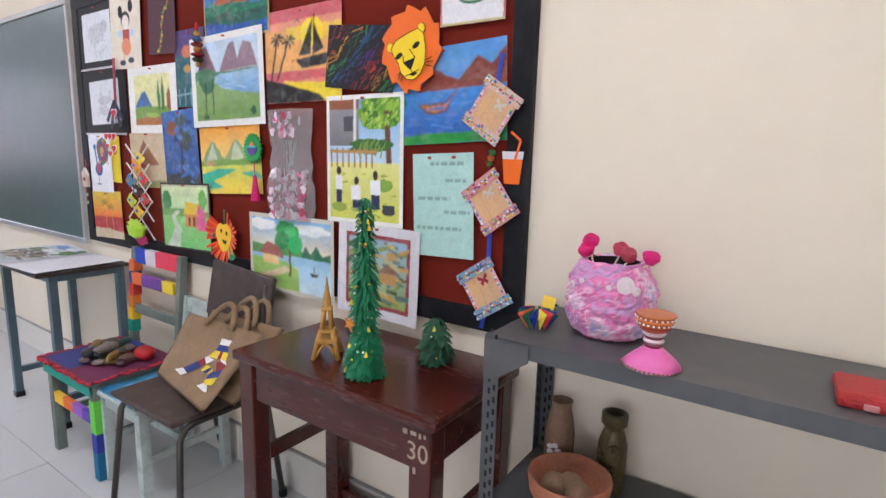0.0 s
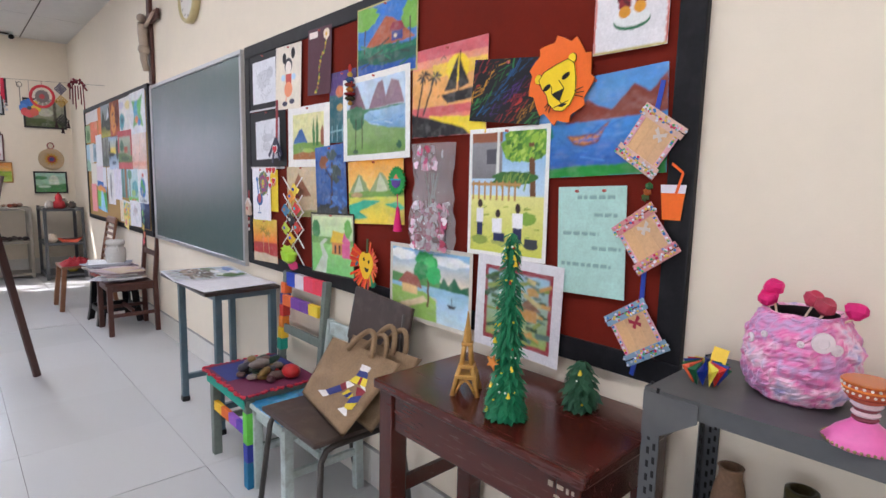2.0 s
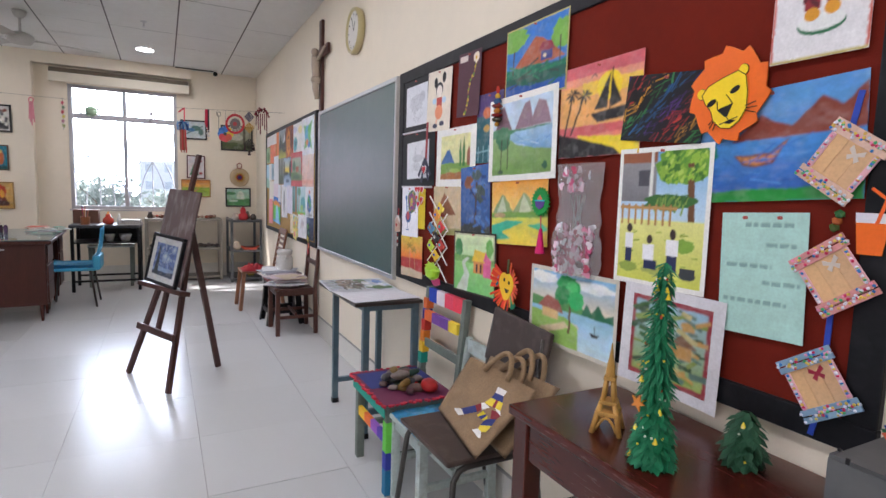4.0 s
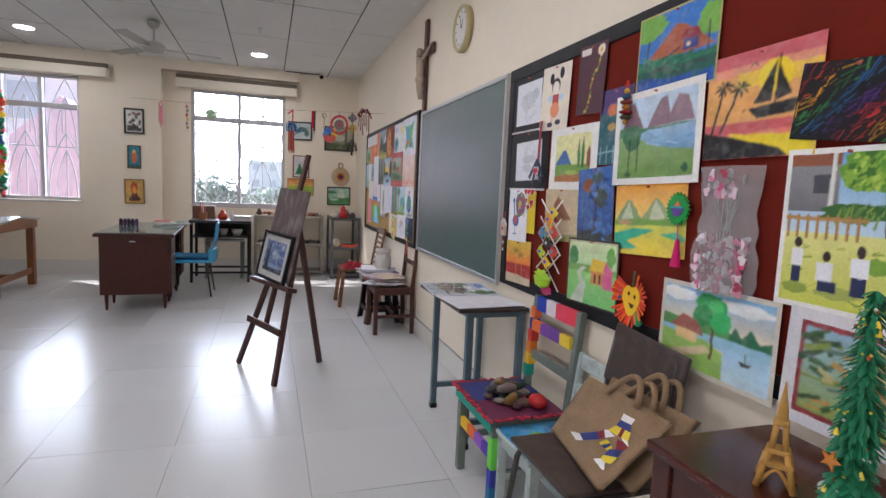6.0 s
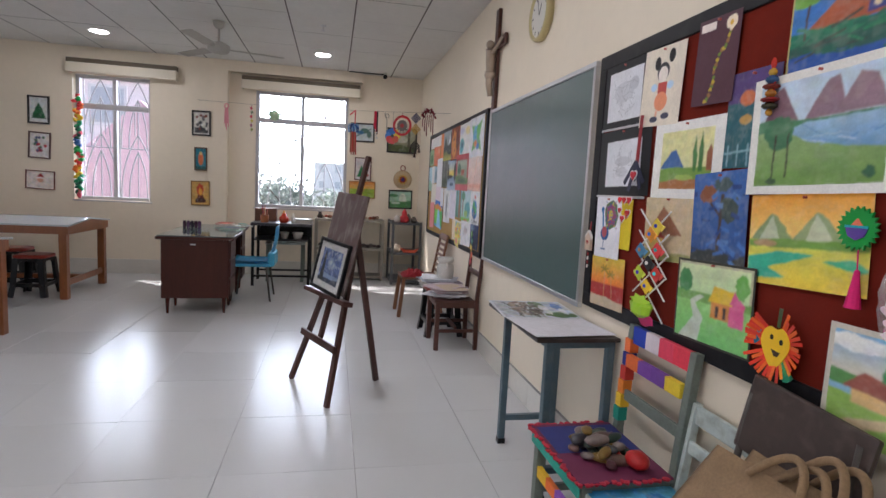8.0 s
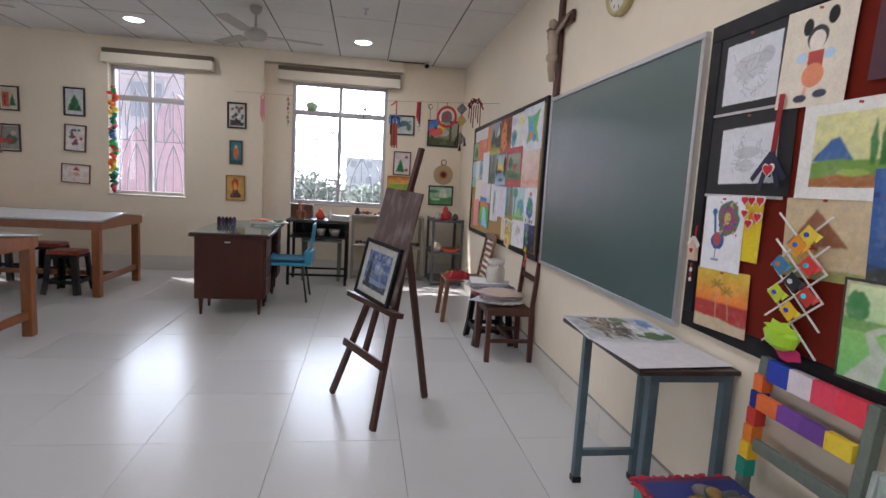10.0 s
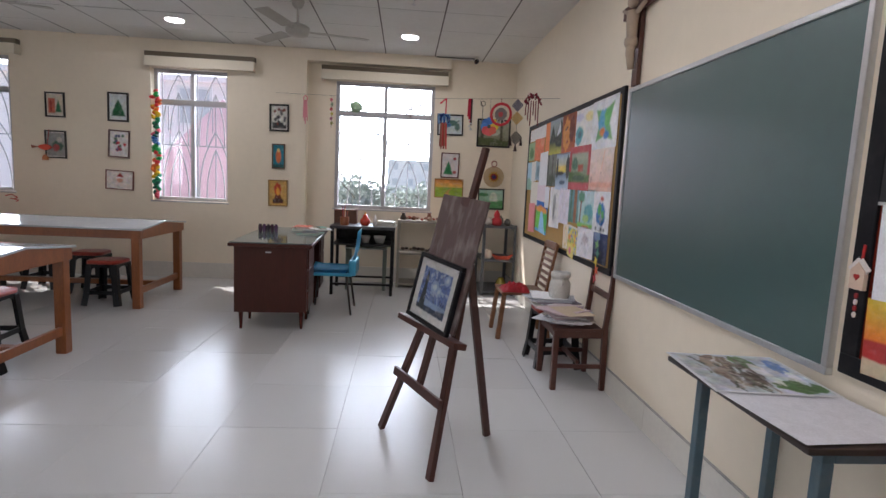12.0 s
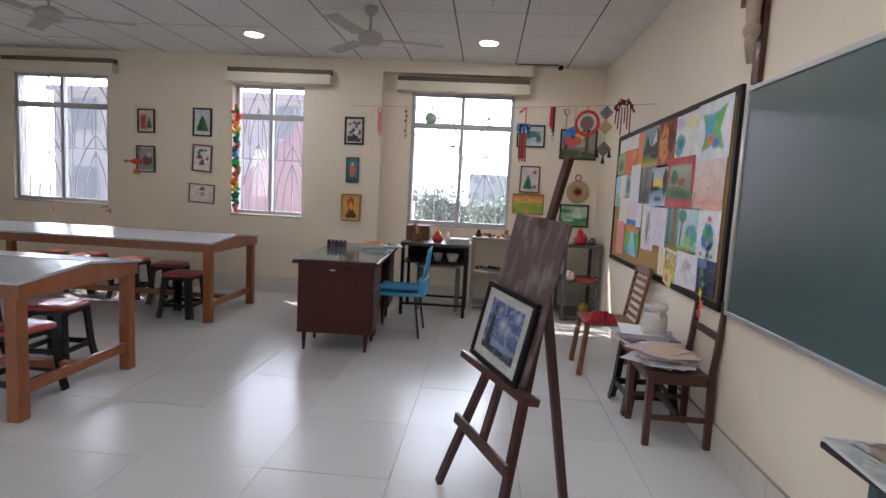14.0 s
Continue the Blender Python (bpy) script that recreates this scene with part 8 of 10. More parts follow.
# pale chair seat painting
pseat = pale_parts["seat"]
me = artwork([(rect(0, 0, 1, 1), ((60, 150, 206), (110, 190, 226))), (leaf_clump(0.6, 0.4, 0.3, 0.22, 4), (110, 180, 80)), (leaf_clump(0.3, 0.7, 0.16, 0.12, 6), (60, 130, 190)), (ell(0.7, 0.7, 0.12, 0.08), (210, 220, 120))], 0.31, 0.32, wash=1.0)
pm = mesh_ob("seat_painting", me, PAINT, pseat, "blue and green seat painting")
pm.matrix_basis = Matrix(((1, 0, 0, 0), (0, 0, 1, -0.185), (0, -1, 0, 0.3848), (0, 0, 0, 1)))

# ---- jute bag leaning on the steel chair ----
def jute_bag(corners, thick, seed, prints=True):
    bl, br, tr, tl = [Vector(c) for c in corners]
    t = thing("jute_bag", "brown jute carry bag with a printed patchwork shape of two legs", "bag")
    nrm = (br - bl).cross(tl - bl).normalized()
    if nrm.y > 0:
        nrm = -nrm
    def at(u, v, o=0.0):
        return (bl * (1 - u) + br * u) * (1 - v) + (tl * (1 - u) + tr * u) * v + nrm * o
    def relief(u, v):
        return 0.016 * noise.noise(Vector((u * 3, v * 3, seed))) + 0.009 * noise.noise(Vector((u * 8, v * 7, seed + 2)))
    bm = B()
    n = 18
    for side in (0, 1):
        g = {}
        for i in range(n + 1):
            for j in range(n + 1):
                u, v = i / n, j / n
                bulge = thick * (math.sin(math.pi * u) ** 0.5) * (1 - 0.6 * v)
                o = relief(u, v) + (bulge if side == 0 else -bulge * 0.8)
                if i in (0, n) or j == 0:
                    o = 0.0
                vv = v + 0.02 * math.sin(3 * u + seed) * v
                g[i, j] = bm.verts.new(at(u, vv, o))
        for i in range(n):
            for j in range(n):
                bm.faces.new((g[i, j], g[i + 1, j], g[i + 1, j + 1], g[i, j + 1]))
    bmesh.ops.remove_doubles(bm, verts=bm.verts, dist=0.0005)
    part("bag_body", bm, JUTE, t, "", True)
    for s, o in ((0.0, 0.014), (0.06, -0.02)):
        bm = B()
        pts = []
        for k in range(15):
            f = k / 14
            pts.append(at(0.34 + s + 0.34 * f, 0.93 + 0.34 * math.sin(math.pi * f) ** 0.8, o + 0.012 * math.sin(math.pi * f)))
        tube(bm, pts, 0.010, 10)
        part("handle", bm, JUTE, t, "rolled jute rope handle", True)
    if prints:
        pieces = [([(0.6, 0.81), (0.71, 0.82), (0.74, 0.75), (0.63, 0.73)], (232, 228, 224)), ([(0.63, 0.73), (0.74, 0.75), (0.79, 0.68), (0.64, 0.65)], (44, 54, 120)), ([(0.64, 0.65), (0.71, 0.66), (0.75, 0.57), (0.65, 0.56)], (226, 200, 44)), ([(0.71, 0.66), (0.74, 0.67), (0.78, 0.58), (0.75, 0.57)], (134, 34, 44)), ([(0.74, 0.67), (0.8, 0.68), (0.86, 0.59), (0.78, 0.58)], (226, 200, 44)), ([(0.62, 0.53), (0.65, 0.56), (0.74, 0.55), (0.69, 0.47)], (232, 228, 224)), ([(0.57, 0.46), (0.62, 0.53), (0.69, 0.47), (0.64, 0.41)], (134, 34, 44)), ([(0.4, 0.29), (0.57, 0.46), (0.64, 0.41), (0.49, 0.26)], (44, 54, 120)), ([(0.27, 0.21), (0.4, 0.29), (0.49, 0.26), (0.41, 0.19)], (232, 228, 224)), ([(0.78, 0.58), (0.86, 0.59), (0.9, 0.55), (0.82, 0.56)], (232, 228, 224)), ([(0.77, 0.54), (0.82, 0.56), (0.9, 0.55), (0.89, 0.49), (0.81, 0.44)], (134, 34, 44)), ([(0.77, 0.4), (0.81, 0.44), (0.89, 0.49), (0.88, 0.39), (0.77, 0.31)], (44, 54, 120)), ([(0.77, 0.26), (0.77, 0.31), (0.88, 0.39), (0.87, 0.29), (0.83, 0.26)], (226, 200, 44)), ([(0.72, 0.2), (0.77, 0.26), (0.83, 0.26), (0.87, 0.2), (0.84, 0.18)], (232, 228, 224)), ([(0.66, 0.38), (0.71, 0.47), (0.75, 0.46), (0.69, 0.37)], (226, 200, 44)), ([(0.69, 0.37), (0.75, 0.46), (0.76, 0.43), (0.74, 0.37)], (44, 54, 120)), ([(0.74, 0.37), (0.77, 0.45), (0.79, 0.41), (0.77, 0.38)], (226, 200, 44))]
        bm = bmesh.new()
        layer = bm.loops.layers.float_color.new("tint")
        for pts, col in pieces:
            c = (sum(p[0] for p in pts) / len(pts), sum(p[1] for p in pts) / len(pts))
            for k in range(len(pts)):
                tri = [c, pts[k], pts[(k + 1) % len(pts)]]
                p3 = []
                for u, v in tri:
                    p3.append(at(u, v + 0.02 * math.sin(3 * u + seed) * v, relief(u, v) + thick * (math.sin(math.pi * u) ** 0.5) * (1 - 0.6 * v) + 0.003))
                add_face(bm, layer, p3, [lin(col)] * 3)
        part("print", bm, PAINT, t, "patchwork print in red, yellow, blue and white")
    return t


jute_bag([(-1.735, 1.03, 0.492), (-1.315, 0.955, 0.490), (-1.255, 1.150, 0.715), (-1.67, 1.130, 0.710)], 0.012, 1)
jute_bag([(-1.665, 1.09, 0.488), (-1.285, 1.05, 0.486), (-1.215, 1.205, 0.725), (-1.60, 1.185, 0.735)], 0.012, 4, False)

# ---- easel: board and framed print ----
eb = thing("drawing_board", "worn dark brown drawing board clamped on the easel", "board")
eb.matrix_world = Matrix.Translation(EAT(0.015, 0.70, 0.045)) @ EM
WORN = node_mat("worn_board", (0.095, 0.058, 0.052), 0.5, vary=0.25, scale=5, dirt=(0.40, 0.37, 0.36), dirt_amount=0.55, dirt_scale=4.0, stretch=(4, 1, 1.6))
bm = B()
box(bm, (-0.215, -0.006, 0.0), (0.215, 0.006, 0.64), 0.003)
part("panel", bm, WORN, eb)
ep = thing("framed_print", "framed blue swirling night sky print standing on the easel", "framed picture")
ep.matrix_world = Matrix.Translation(EAT(-0.01, 0.68, 0.066)) @ EM
ew, eh = 0.215, 0.34
for a, b in (((-ew, 0), (ew, 0.022)), ((-ew, eh - 0.022), (ew, eh)), ((-ew, 0.022), (-ew + 0.022, eh - 0.022)), ((ew - 0.022, 0.022), (ew, eh - 0.022))):
    bm = B()
    box(bm, (a[0], -0.012, a[1]), (b[0], 0.010, b[1]), 0.003)
    part("frame_rail", bm, BLACK_FRAME, ep)
swirl = []
rnd = random.Random(3)
for k in range(120):
    x, y = rnd.random(), 0.25 + 0.75 * rnd.random()
    a = 0.8 * math.sin(5 * x) + 1.2 * math.cos(6 * y + 2 * x)
    l = rnd.uniform(0.03, 0.08)
    swirl.append((line(x - l * math.cos(a), y - l * math.sin(a), x + l * math.cos(a), y + l * math.sin(a), 0.03), rnd.choice([(76, 96, 146), (96, 118, 160), (126, 142, 172), (62, 80, 122), (146, 156, 172), (54, 66, 100)])))
for x, y, r in ((0.86, 0.86, 0.10), (0.5, 0.62, 0.13), (0.66, 0.55, 0.09), (0.3, 0.85, 0.05), (0.62, 0.9, 0.04), (0.45, 0.95, 0.04)):
    swirl += [(ell(x, y, r, r * 1.2), (124, 140, 170)), (ell(x, y, r * 0.5, r * 0.6), (160, 170, 178))]
swirl += [(hills(0.24, 0.06, seed=2), (120, 140, 170)), (hills(0.14, 0.04, seed=5), (40, 52, 70)), ([(0.06, 0.0), (0.28, 0.0), (0.24, 0.4), (0.2, 0.86), (0.16, 0.94), (0.12, 0.6)], (36, 42, 46))]
me = artwork([(rect(0, 0, 1, 1), (184, 184, 180))] + [([(0.14 + 0.72 * x, 0.15 + 0.70 * y) for x, y in clip(clip(clip(clip(p, 0, 1, True), 0, 0, False), 1, 1, True), 1, 0, False)], c) for p, c in [(rect(0, 0, 1, 1), (78, 96, 142))] + swirl], 2 * ew - 0.03, eh - 0.03, depth0=0.0, wash=0.5)
pr = mesh_ob("print", me, PAINT, ep, "blue night sky print in a pale mount")
pr.matrix_basis = Matrix.Translation((0, -0.003, 0.015))
bm = B()
box(bm, (-ew + 0.01, 0.001, 0.01), (ew - 0.01, 0.008, eh - 0.01))
part("backing", bm, BLACK_FRAME, ep)

# ---- framed pictures on the window wall ----
def wall_picture(label, y, z, w, h, rot, xface, frame_col, shapes, mount=0.0, fw=0.018, name="framed_picture"):
    t = thing(name, label, "picture")
    t.matrix_world = pose(xface, y, z, 0, 0, 90) @ pose(0, 0, 0, 0, -rot, 0) @ Matrix.Translation((0, 0, -h / 2))
    hw = w / 2
    for a, b in (((-hw, 0), (hw, fw)), ((-hw, h - fw), (hw, h)), ((-hw, fw), (-hw + fw, h - fw)), ((hw - fw, fw), (hw, h - fw))):
        bm = B()
        box(bm, (a[0], -0.02, a[1]), (b[0], 0, b[1]), 0.003)
        part("frame_rail", tinted(bm, frame_col), GLOSS_PAINT, t)
    base = [(rect(0, 0, 1, 1), (226, 224, 216))]
    m = mount
    me = artwork(base + [([(m + (1 - 2 * m) * x, m + (1 - 2 * m) * q) for x, q in clip(clip(clip(clip(p, 0, 1, True), 0, 0, False), 1, 1, True), 1, 0, False)], c) for p, c in shapes], w - fw, h - fw, depth0=0.008, cell=0.006, wash=0.6)
    a = mesh_ob("artwork", me, PAINT, t)
    a.location = (0, 0, fw / 2)
    bm = B()
    box(bm, (-hw + 0.004, -0.006, 0.004), (hw - 0.004, -0.001, h - 0.004))
    part("backing", tinted(bm, (120, 110, 100)), PAINT, t)
    return t


DK = (28, 26, 26)
fl = lambda cols, n, seed: [(ell(random.Random(seed + k).uniform(0.15, 0.85), random.Random(seed + 50 + k).uniform(0.2, 0.9), 0.09, 0.07, 9, 0.5, k), cols[k % len(cols)]) for k in range(n)]
wall_picture("framed drawing of red trees and a green pine", -4.482, 2.129, 0.235, 0.305, 0.3, XF, DK, [(rect(0, 0, 1, 1), (206, 196, 176)), (rect(0.08, 0.1, 0.5, 0.8), (196, 96, 70)), (rect(0.2, 0.15, 0.3, 0.7), (150, 50, 40))] + pine(0.7, 0.15, 0.6, 0.4, (40, 110, 70)), 0.06)
wall_picture("framed collage of a red bird and green leaves", -4.490, 1.640, 0.255, 0.345, 0.5, XF, DK, [(rect(0, 0, 1, 1), (150, 150, 146)), (ell(0.6, 0.45, 0.3, 0.22, 14, 0.3, 2), (60, 100, 80)), (ell(0.5, 0.35, 0.2, 0.16, 14, 0.3, 5), (150, 60, 60)), (ell(0.7, 0.7, 0.16, 0.12), (196, 190, 180))], 0.06)
wall_picture("framed green fir tree picture", -3.725, 2.142, 0.255, 0.36, -0.5, XF, DK, [(rect(0, 0, 1, 1), (206, 212, 212))] + pine(0.5, 0.3, 0.5, 0.7, (26, 96, 56)) + pine(0.5, 0.22, 0.35, 0.8, (30, 106, 60)) + pine(0.5, 0.14, 0.25, 0.9, (26, 90, 52)), 0.05, 0.022)
wall_picture("framed sheet of red and blue flowers", -3.725, 1.685, 0.262, 0.345, -2.5, XF, (90, 60, 54), [(rect(0, 0, 1, 1), (226, 222, 220))] + fl([(196, 40, 50), (60, 70, 120), (150, 40, 70), (70, 110, 80)], 16, 3), 0.08)
wall_picture("framed paper Santa face on white", -3.728, 1.231, 0.345, 0.245, -2, XF, (110, 50, 40), [(rect(0, 0, 1, 1), (228, 220, 212)), (ell(0.5, 0.42, 0.17, 0.3), (226, 214, 206)), (ell(0.5, 0.5, 0.11, 0.14), (214, 160, 136)), ([(0.36, 0.62), (0.5, 0.9), (0.68, 0.6)], (176, 36, 40)), (rect(0.35, 0.58, 0.66, 0.66), (236, 232, 228))], 0.0, 0.012)
wall_picture("framed black and white flower drawing", -1.736, 2.118, 0.247, 0.342, 0.4, XF, DK, [(rect(0, 0, 1, 1), (206, 204, 196)), (rect(0.08, 0.05, 0.92, 0.3), (60, 60, 62))] + fl([(50, 50, 54), (226, 224, 216), (90, 86, 90), (120, 60, 50)], 20, 9), 0.04, 0.022)
wall_picture("small framed turquoise painting with an orange figure shape", -1.743, 1.630, 0.166, 0.318, 0.2, XF, (90, 70, 50), [(rect(0, 0, 1, 1), (36, 130, 150)), (ell(0.5, 0.5, 0.22, 0.3), (206, 110, 60)), (ell(0.5, 0.75, 0.12, 0.08), (226, 200, 120)), (rect(0, 0, 1, 0.16), (30, 90, 90))], 0.0, 0.016)
wall_picture("framed tan painting of an erupting volcano pot", -1.746, 1.155, 0.248, 0.342, 0.7, XF, (150, 116, 60), [(rect(0, 0, 1, 1), (206, 166, 90)), ([(0.2, 0.1), (0.8, 0.1), (0.62, 0.45), (0.38, 0.45)], (110, 50, 36)), (ell(0.5, 0.2, 0.3, 0.1), (70, 40, 34)), (leaf_clump(0.5, 0.65, 0.2, 0.24, 4), (196, 70, 40)), (leaf_clump(0.5, 0.56, 0.1, 0.16, 7), (236, 170, 60))], 0.0, 0.014)
wall_picture("framed ink painting of a bird on bamboo", 0.48, 2.163, 0.35, 0.278, 1.2, XR, DK, [(rect(0, 0, 1, 1), (190, 200, 200)), (line(0.1, 0.2, 0.9, 0.75, 0.05), (60, 90, 90)), (leaf_clump(0.6, 0.6, 0.2, 0.16, 3), (70, 110, 100)), (ell(0.4, 0.5, 0.16, 0.12), (60, 110, 150)), (leaf_clump(0.8, 0.4, 0.12, 0.2, 8), (90, 120, 110))], 0.03, 0.02)
wall_picture("framed olive landscape with tree trunks", 1.072, 2.083, 0.455, 0.372, 0, XR, DK, [(rect(0, 0, 1, 1), ((110, 110, 80), (170, 170, 150))), (rect(0.1, 0.1, 0.2, 1), (70, 66, 50)), (rect(0.7, 0.05, 0.78, 1), (80, 76, 60)), (hills(0.3, 0.08, seed=3), (86, 96, 60)), (ell(0.5, 0.55, 0.2, 0.15), (190, 190, 170))], 0.0, 0.022)
wall_picture("framed white sheet with a green tree and red flowers", 0.502, 1.626, 0.246, 0.336, -0.5, XR, (90, 30, 30), [(rect(0, 0, 1, 1), (216, 210, 208))] + pine(0.4, 0.1, 0.6, 0.6, (36, 120, 70)) + [(ell(0.78, 0.8, 0.1, 0.07), (170, 50, 60)), (ell(0.8, 0.2, 0.12, 0.07), (170, 80, 80))], 0.04, 0.014)
wall_picture("orange framed painting of green fields and a path", 0.499, 1.316, 0.393, 0.256, 0.5, XR, (170, 120, 50), [(rect(0, 0.5, 1, 1), ((226, 190, 90), (220, 130, 60))), (rect(0, 0, 1, 0.55), (130, 170, 60)), (hills(0.5, 0.05, seed=4), (150, 180, 60)), ([(0.3, 0.0), (0.55, 0.0), (0.5, 0.3), (0.62, 0.5), (0.56, 0.5), (0.4, 0.3)], (206, 160, 90))], 0.0, 0.012)
wall_picture("framed pale green misty lake painting", 1.085, 1.197, 0.362, 0.285, 0.5, XR, DK, [(rect(0, 0, 1, 1), ((150, 190, 140), (170, 206, 190))), (ell(0.6, 0.5, 0.16, 0.36), (214, 224, 206)), (hills(0.4, 0.06, seed=5), (90, 150, 90)), (ell(0.3, 0.3, 0.2, 0.06), (190, 210, 190)), (leaf_clump(0.2, 0.72, 0.2, 0.1, 3), (80, 140, 90))], 0.0, 0.018)
wr = thing("straw_wreath", "round straw mat with a sunflower and a hanging ring", "wreath", (XR, 1.106, 1.50), 90)
m = pose(0, 0, 0, 90)
bm = B()
lathe(bm, [(0.14, 0.0), (0.142, 0.008), (0.11, 0.016), (0.0, 0.016)], 28, m, 0.03, 3)
part("mat", tinted(bm, (186, 164, 130)), PAINT, wr)
flat("sunflower", star(0, 0, 0.085, 0.055, 12), (190, 150, 50), -0.016, wr, 0.006)
flat("flower_ring", star(0, 0, 0.056, 0.04, 10), (150, 50, 40), -0.022, wr, 0.005)
flat("flower_eye", ell(0, 0, 0.026, 0.026, 14), (50, 50, 110), -0.027, wr, 0.004)
bm = B()
tube(bm, [(0.035 * math.cos(a), -0.006, 0.175 + 0.04 * math.sin(a)) for a in [2 * math.pi * k / 16 for k in range(17)]], 0.006, 6)
part("hanging_ring", tinted(bm, (150, 60, 56)), PAINT, wr)

# ---- string of hanging crafts across the corner ----
SA, SB = Vector((-8.52, -1.77, 2.43)), Vector((-6.54, YB, 2.24))
def on_string(f):
    p = SA + (SB - SA) * f
    return Vector((p.x, p.y, p.z - 0.03 * math.sin(math.pi * f)))
bm = B()
tube(bm, [on_string(k / 24) for k in range(25)], 0.0016, 5)
tagged(part("craft_string", tinted(bm, (90, 84, 78)), PAINT), "thin string stretched across the room corner", "string")


def hung(name, label, f, category="hanging craft"):
    p = on_string(f)
    return thing(name, label, category, (p.x, p.y - 0.004, p.z), 60, "crafts on the string")


def drop(t, pts, r, col, name="ribbon", label=""):
    bm = B()
    tube(bm, pts, r, 6)
    return part(name, tinted(bm, col), PAINT, t, label)


def ring_part(t, z, R, r, col, name="hoop"):
    bm = B()
    tube(bm, [(R * math.cos(a), 0, z + R * math.sin(a)) for a in [2 * math.pi * k / 24 for k in range(25)]], r, 6)
    return part(name, tinted(bm, col), PAINT, t)


t = hung("ribbon_tassel", "pale pink ribbon tassel", 0.133)
ring_part(t, -0.05, 0.03, 0.006, (226, 110, 130))
for k in range(5):
    drop(t, [(-0.02 + 0.01 * k, 0, -0.07), (-0.03 + 0.016 * k, 0, -0.28 - 0.04 * (k % 3))], 0.007, (226, 150, 160))
t = hung("paper_tassel", "string of small paper flowers in pink and yellow", 0.245)
for k, c in enumerate(((206, 90, 110), (120, 140, 110), (200, 60, 80), (206, 190, 90), (170, 110, 130), (150, 160, 90))):
    flat("paper_flower", star(0.01 * (k % 2), -0.05 - 0.055 * k, 0.026, 0.014, 5, k), c, 0, t, 0.006)
drop(t, [(0, 0, 0), (0, 0, -0.38)], 0.002, (130, 130, 120), "thread")
t = hung("moss_ball", "green ball with small flowers on a thread", 0.345)
drop(t, [(0, 0, 0), (0, 0, -0.1)], 0.002, (130, 130, 120), "thread")
bm = B()
bmesh.ops.create_icosphere(bm, subdivisions=3, radius=0.065, matrix=Matrix.Translation((0, 0, -0.12)))
for v in bm.verts:
    v.co += 0.01 * noise.noise(v.co * 60) * Vector((1, 1, 1))
part("ball", tinted(bm, (176, 206, 170)), PAINT, t)
for k in range(6):
    a = k * 1.05
    flat("bud", ell(0.08 * math.cos(a), -0.06 + 0.05 * math.sin(a), 0.014, 0.012, 8), (206, 130, 130), -0.03, t, 0.01)
t = hung("moon_mobile", "thread with a thin crescent moon and small stars", 0.433)
drop(t, [(0, 0.004, 0.006), (0, 0, -0.42)], 0.003, (160, 160, 160), "thread")
flat("crescent", [(0.05 * math.cos(a), -0.38 + 0.05 * math.sin(a)) for a in [math.pi + math.pi * k / 10 for k in range(11)]] + [(0.05 * math.cos(a), -0.372 + 0.03 * math.sin(a)) for a in [2 * math.pi - math.pi * k / 10 for k in range(1, 10)]], (120, 120, 124), 0, t, 0.004)
for k, z in enumerate((-0.12, -0.24, -0.31)):
    flat("little_star", star(0.03 * (k % 2), z, 0.018, 0.008, 5), (150, 150, 156), 0, t, 0.003)
t = hung("stick_star", "six pointed star of pale sticks with beads", 0.554)
for k in range(3):
    a = math.pi * k / 3 + 0.3
    drop(t, [(-0.09 * math.cos(a), 0, -0.11 - 0.09 * math.sin(a)), (0.09 * math.cos(a), 0, -0.11 + 0.09 * math.sin(a))], 0.005, (150, 140, 140), "stick")
for k in range(6):
    a = math.pi * k / 3 + 0.3
    bm = B()
    bmesh.ops.create_icosphere(bm, subdivisions=1, radius=0.014, matrix=Matrix.Translation((0.09 * math.cos(a), 0, -0.11 + 0.09 * math.sin(a))))
    part("bead", tinted(bm, (150, 110, 116)), GEM, t)
ring_part(t, -0.11, 0.055, 0.004, (130, 120, 124))
t = hung("jellyfish_craft", "blue paper jellyfish with brown streamers on a pink ribbon", 0.662)
drop(t, [(0.02, 0, 0), (0.02, 0, -0.16)], 0.007, (226, 70, 90))
drop(t, [(0.02, 0, -0.0), (-0.05, 0, -0.05)], 0.008, (226, 70, 90))
for k in range(12):
    a = k * 0.55
    drop(t, [(0, 0, -0.16), (0.07 * math.cos(a), 0.03 * math.sin(a), -0.20 + 0.04 * math.sin(a * 2)), (0.06 * math.cos(a), 0.03 * math.sin(a), -0.26)], 0.008, ((60, 110, 180), (130, 170, 206), (40, 70, 130))[k % 3], "loop")
for k in range(6):
    drop(t, [(-0.03 + 0.012 * k, 0, -0.25), (-0.035 + 0.015 * k, 0, -0.50 - 0.03 * (k % 2))], 0.008, ((150, 70, 50), (176, 110, 90), (196, 60, 60))[k % 3], "streamer")
t = hung("red_tassel", "red ribbon tassel with silver bells", 0.745)
for k in range(4):
    drop(t, [(-0.015 + 0.01 * k, 0, 0), (-0.02 + 0.012 * k, 0, -0.18 - 0.03 * k)], 0.010, ((206, 40, 70), (60, 40, 44))[k == 3])
for k in range(4):
    bm = B()
    lathe(bm, [(0.014, -0.02), (0.008, 0.0), (0.0, 0.005)], 8, Matrix.Translation((0.0 + 0.015 * (k % 2), 0, -0.21 - 0.03 * k)))
    part("bell", bm, ALU, t)
t = hung("twine_bow", "grey twine bow with long tails", 0.784)
ring_part(t, -0.05, 0.025, 0.004, (130, 124, 110), "loop")
drop(t, [(-0.03, 0, -0.02), (0.0, 0, -0.08), (0.0, 0, -0.24)], 0.004, (130, 124, 110))
t = hung("dream_catcher", "red wool hoop with a woven grey centre", 0.839)
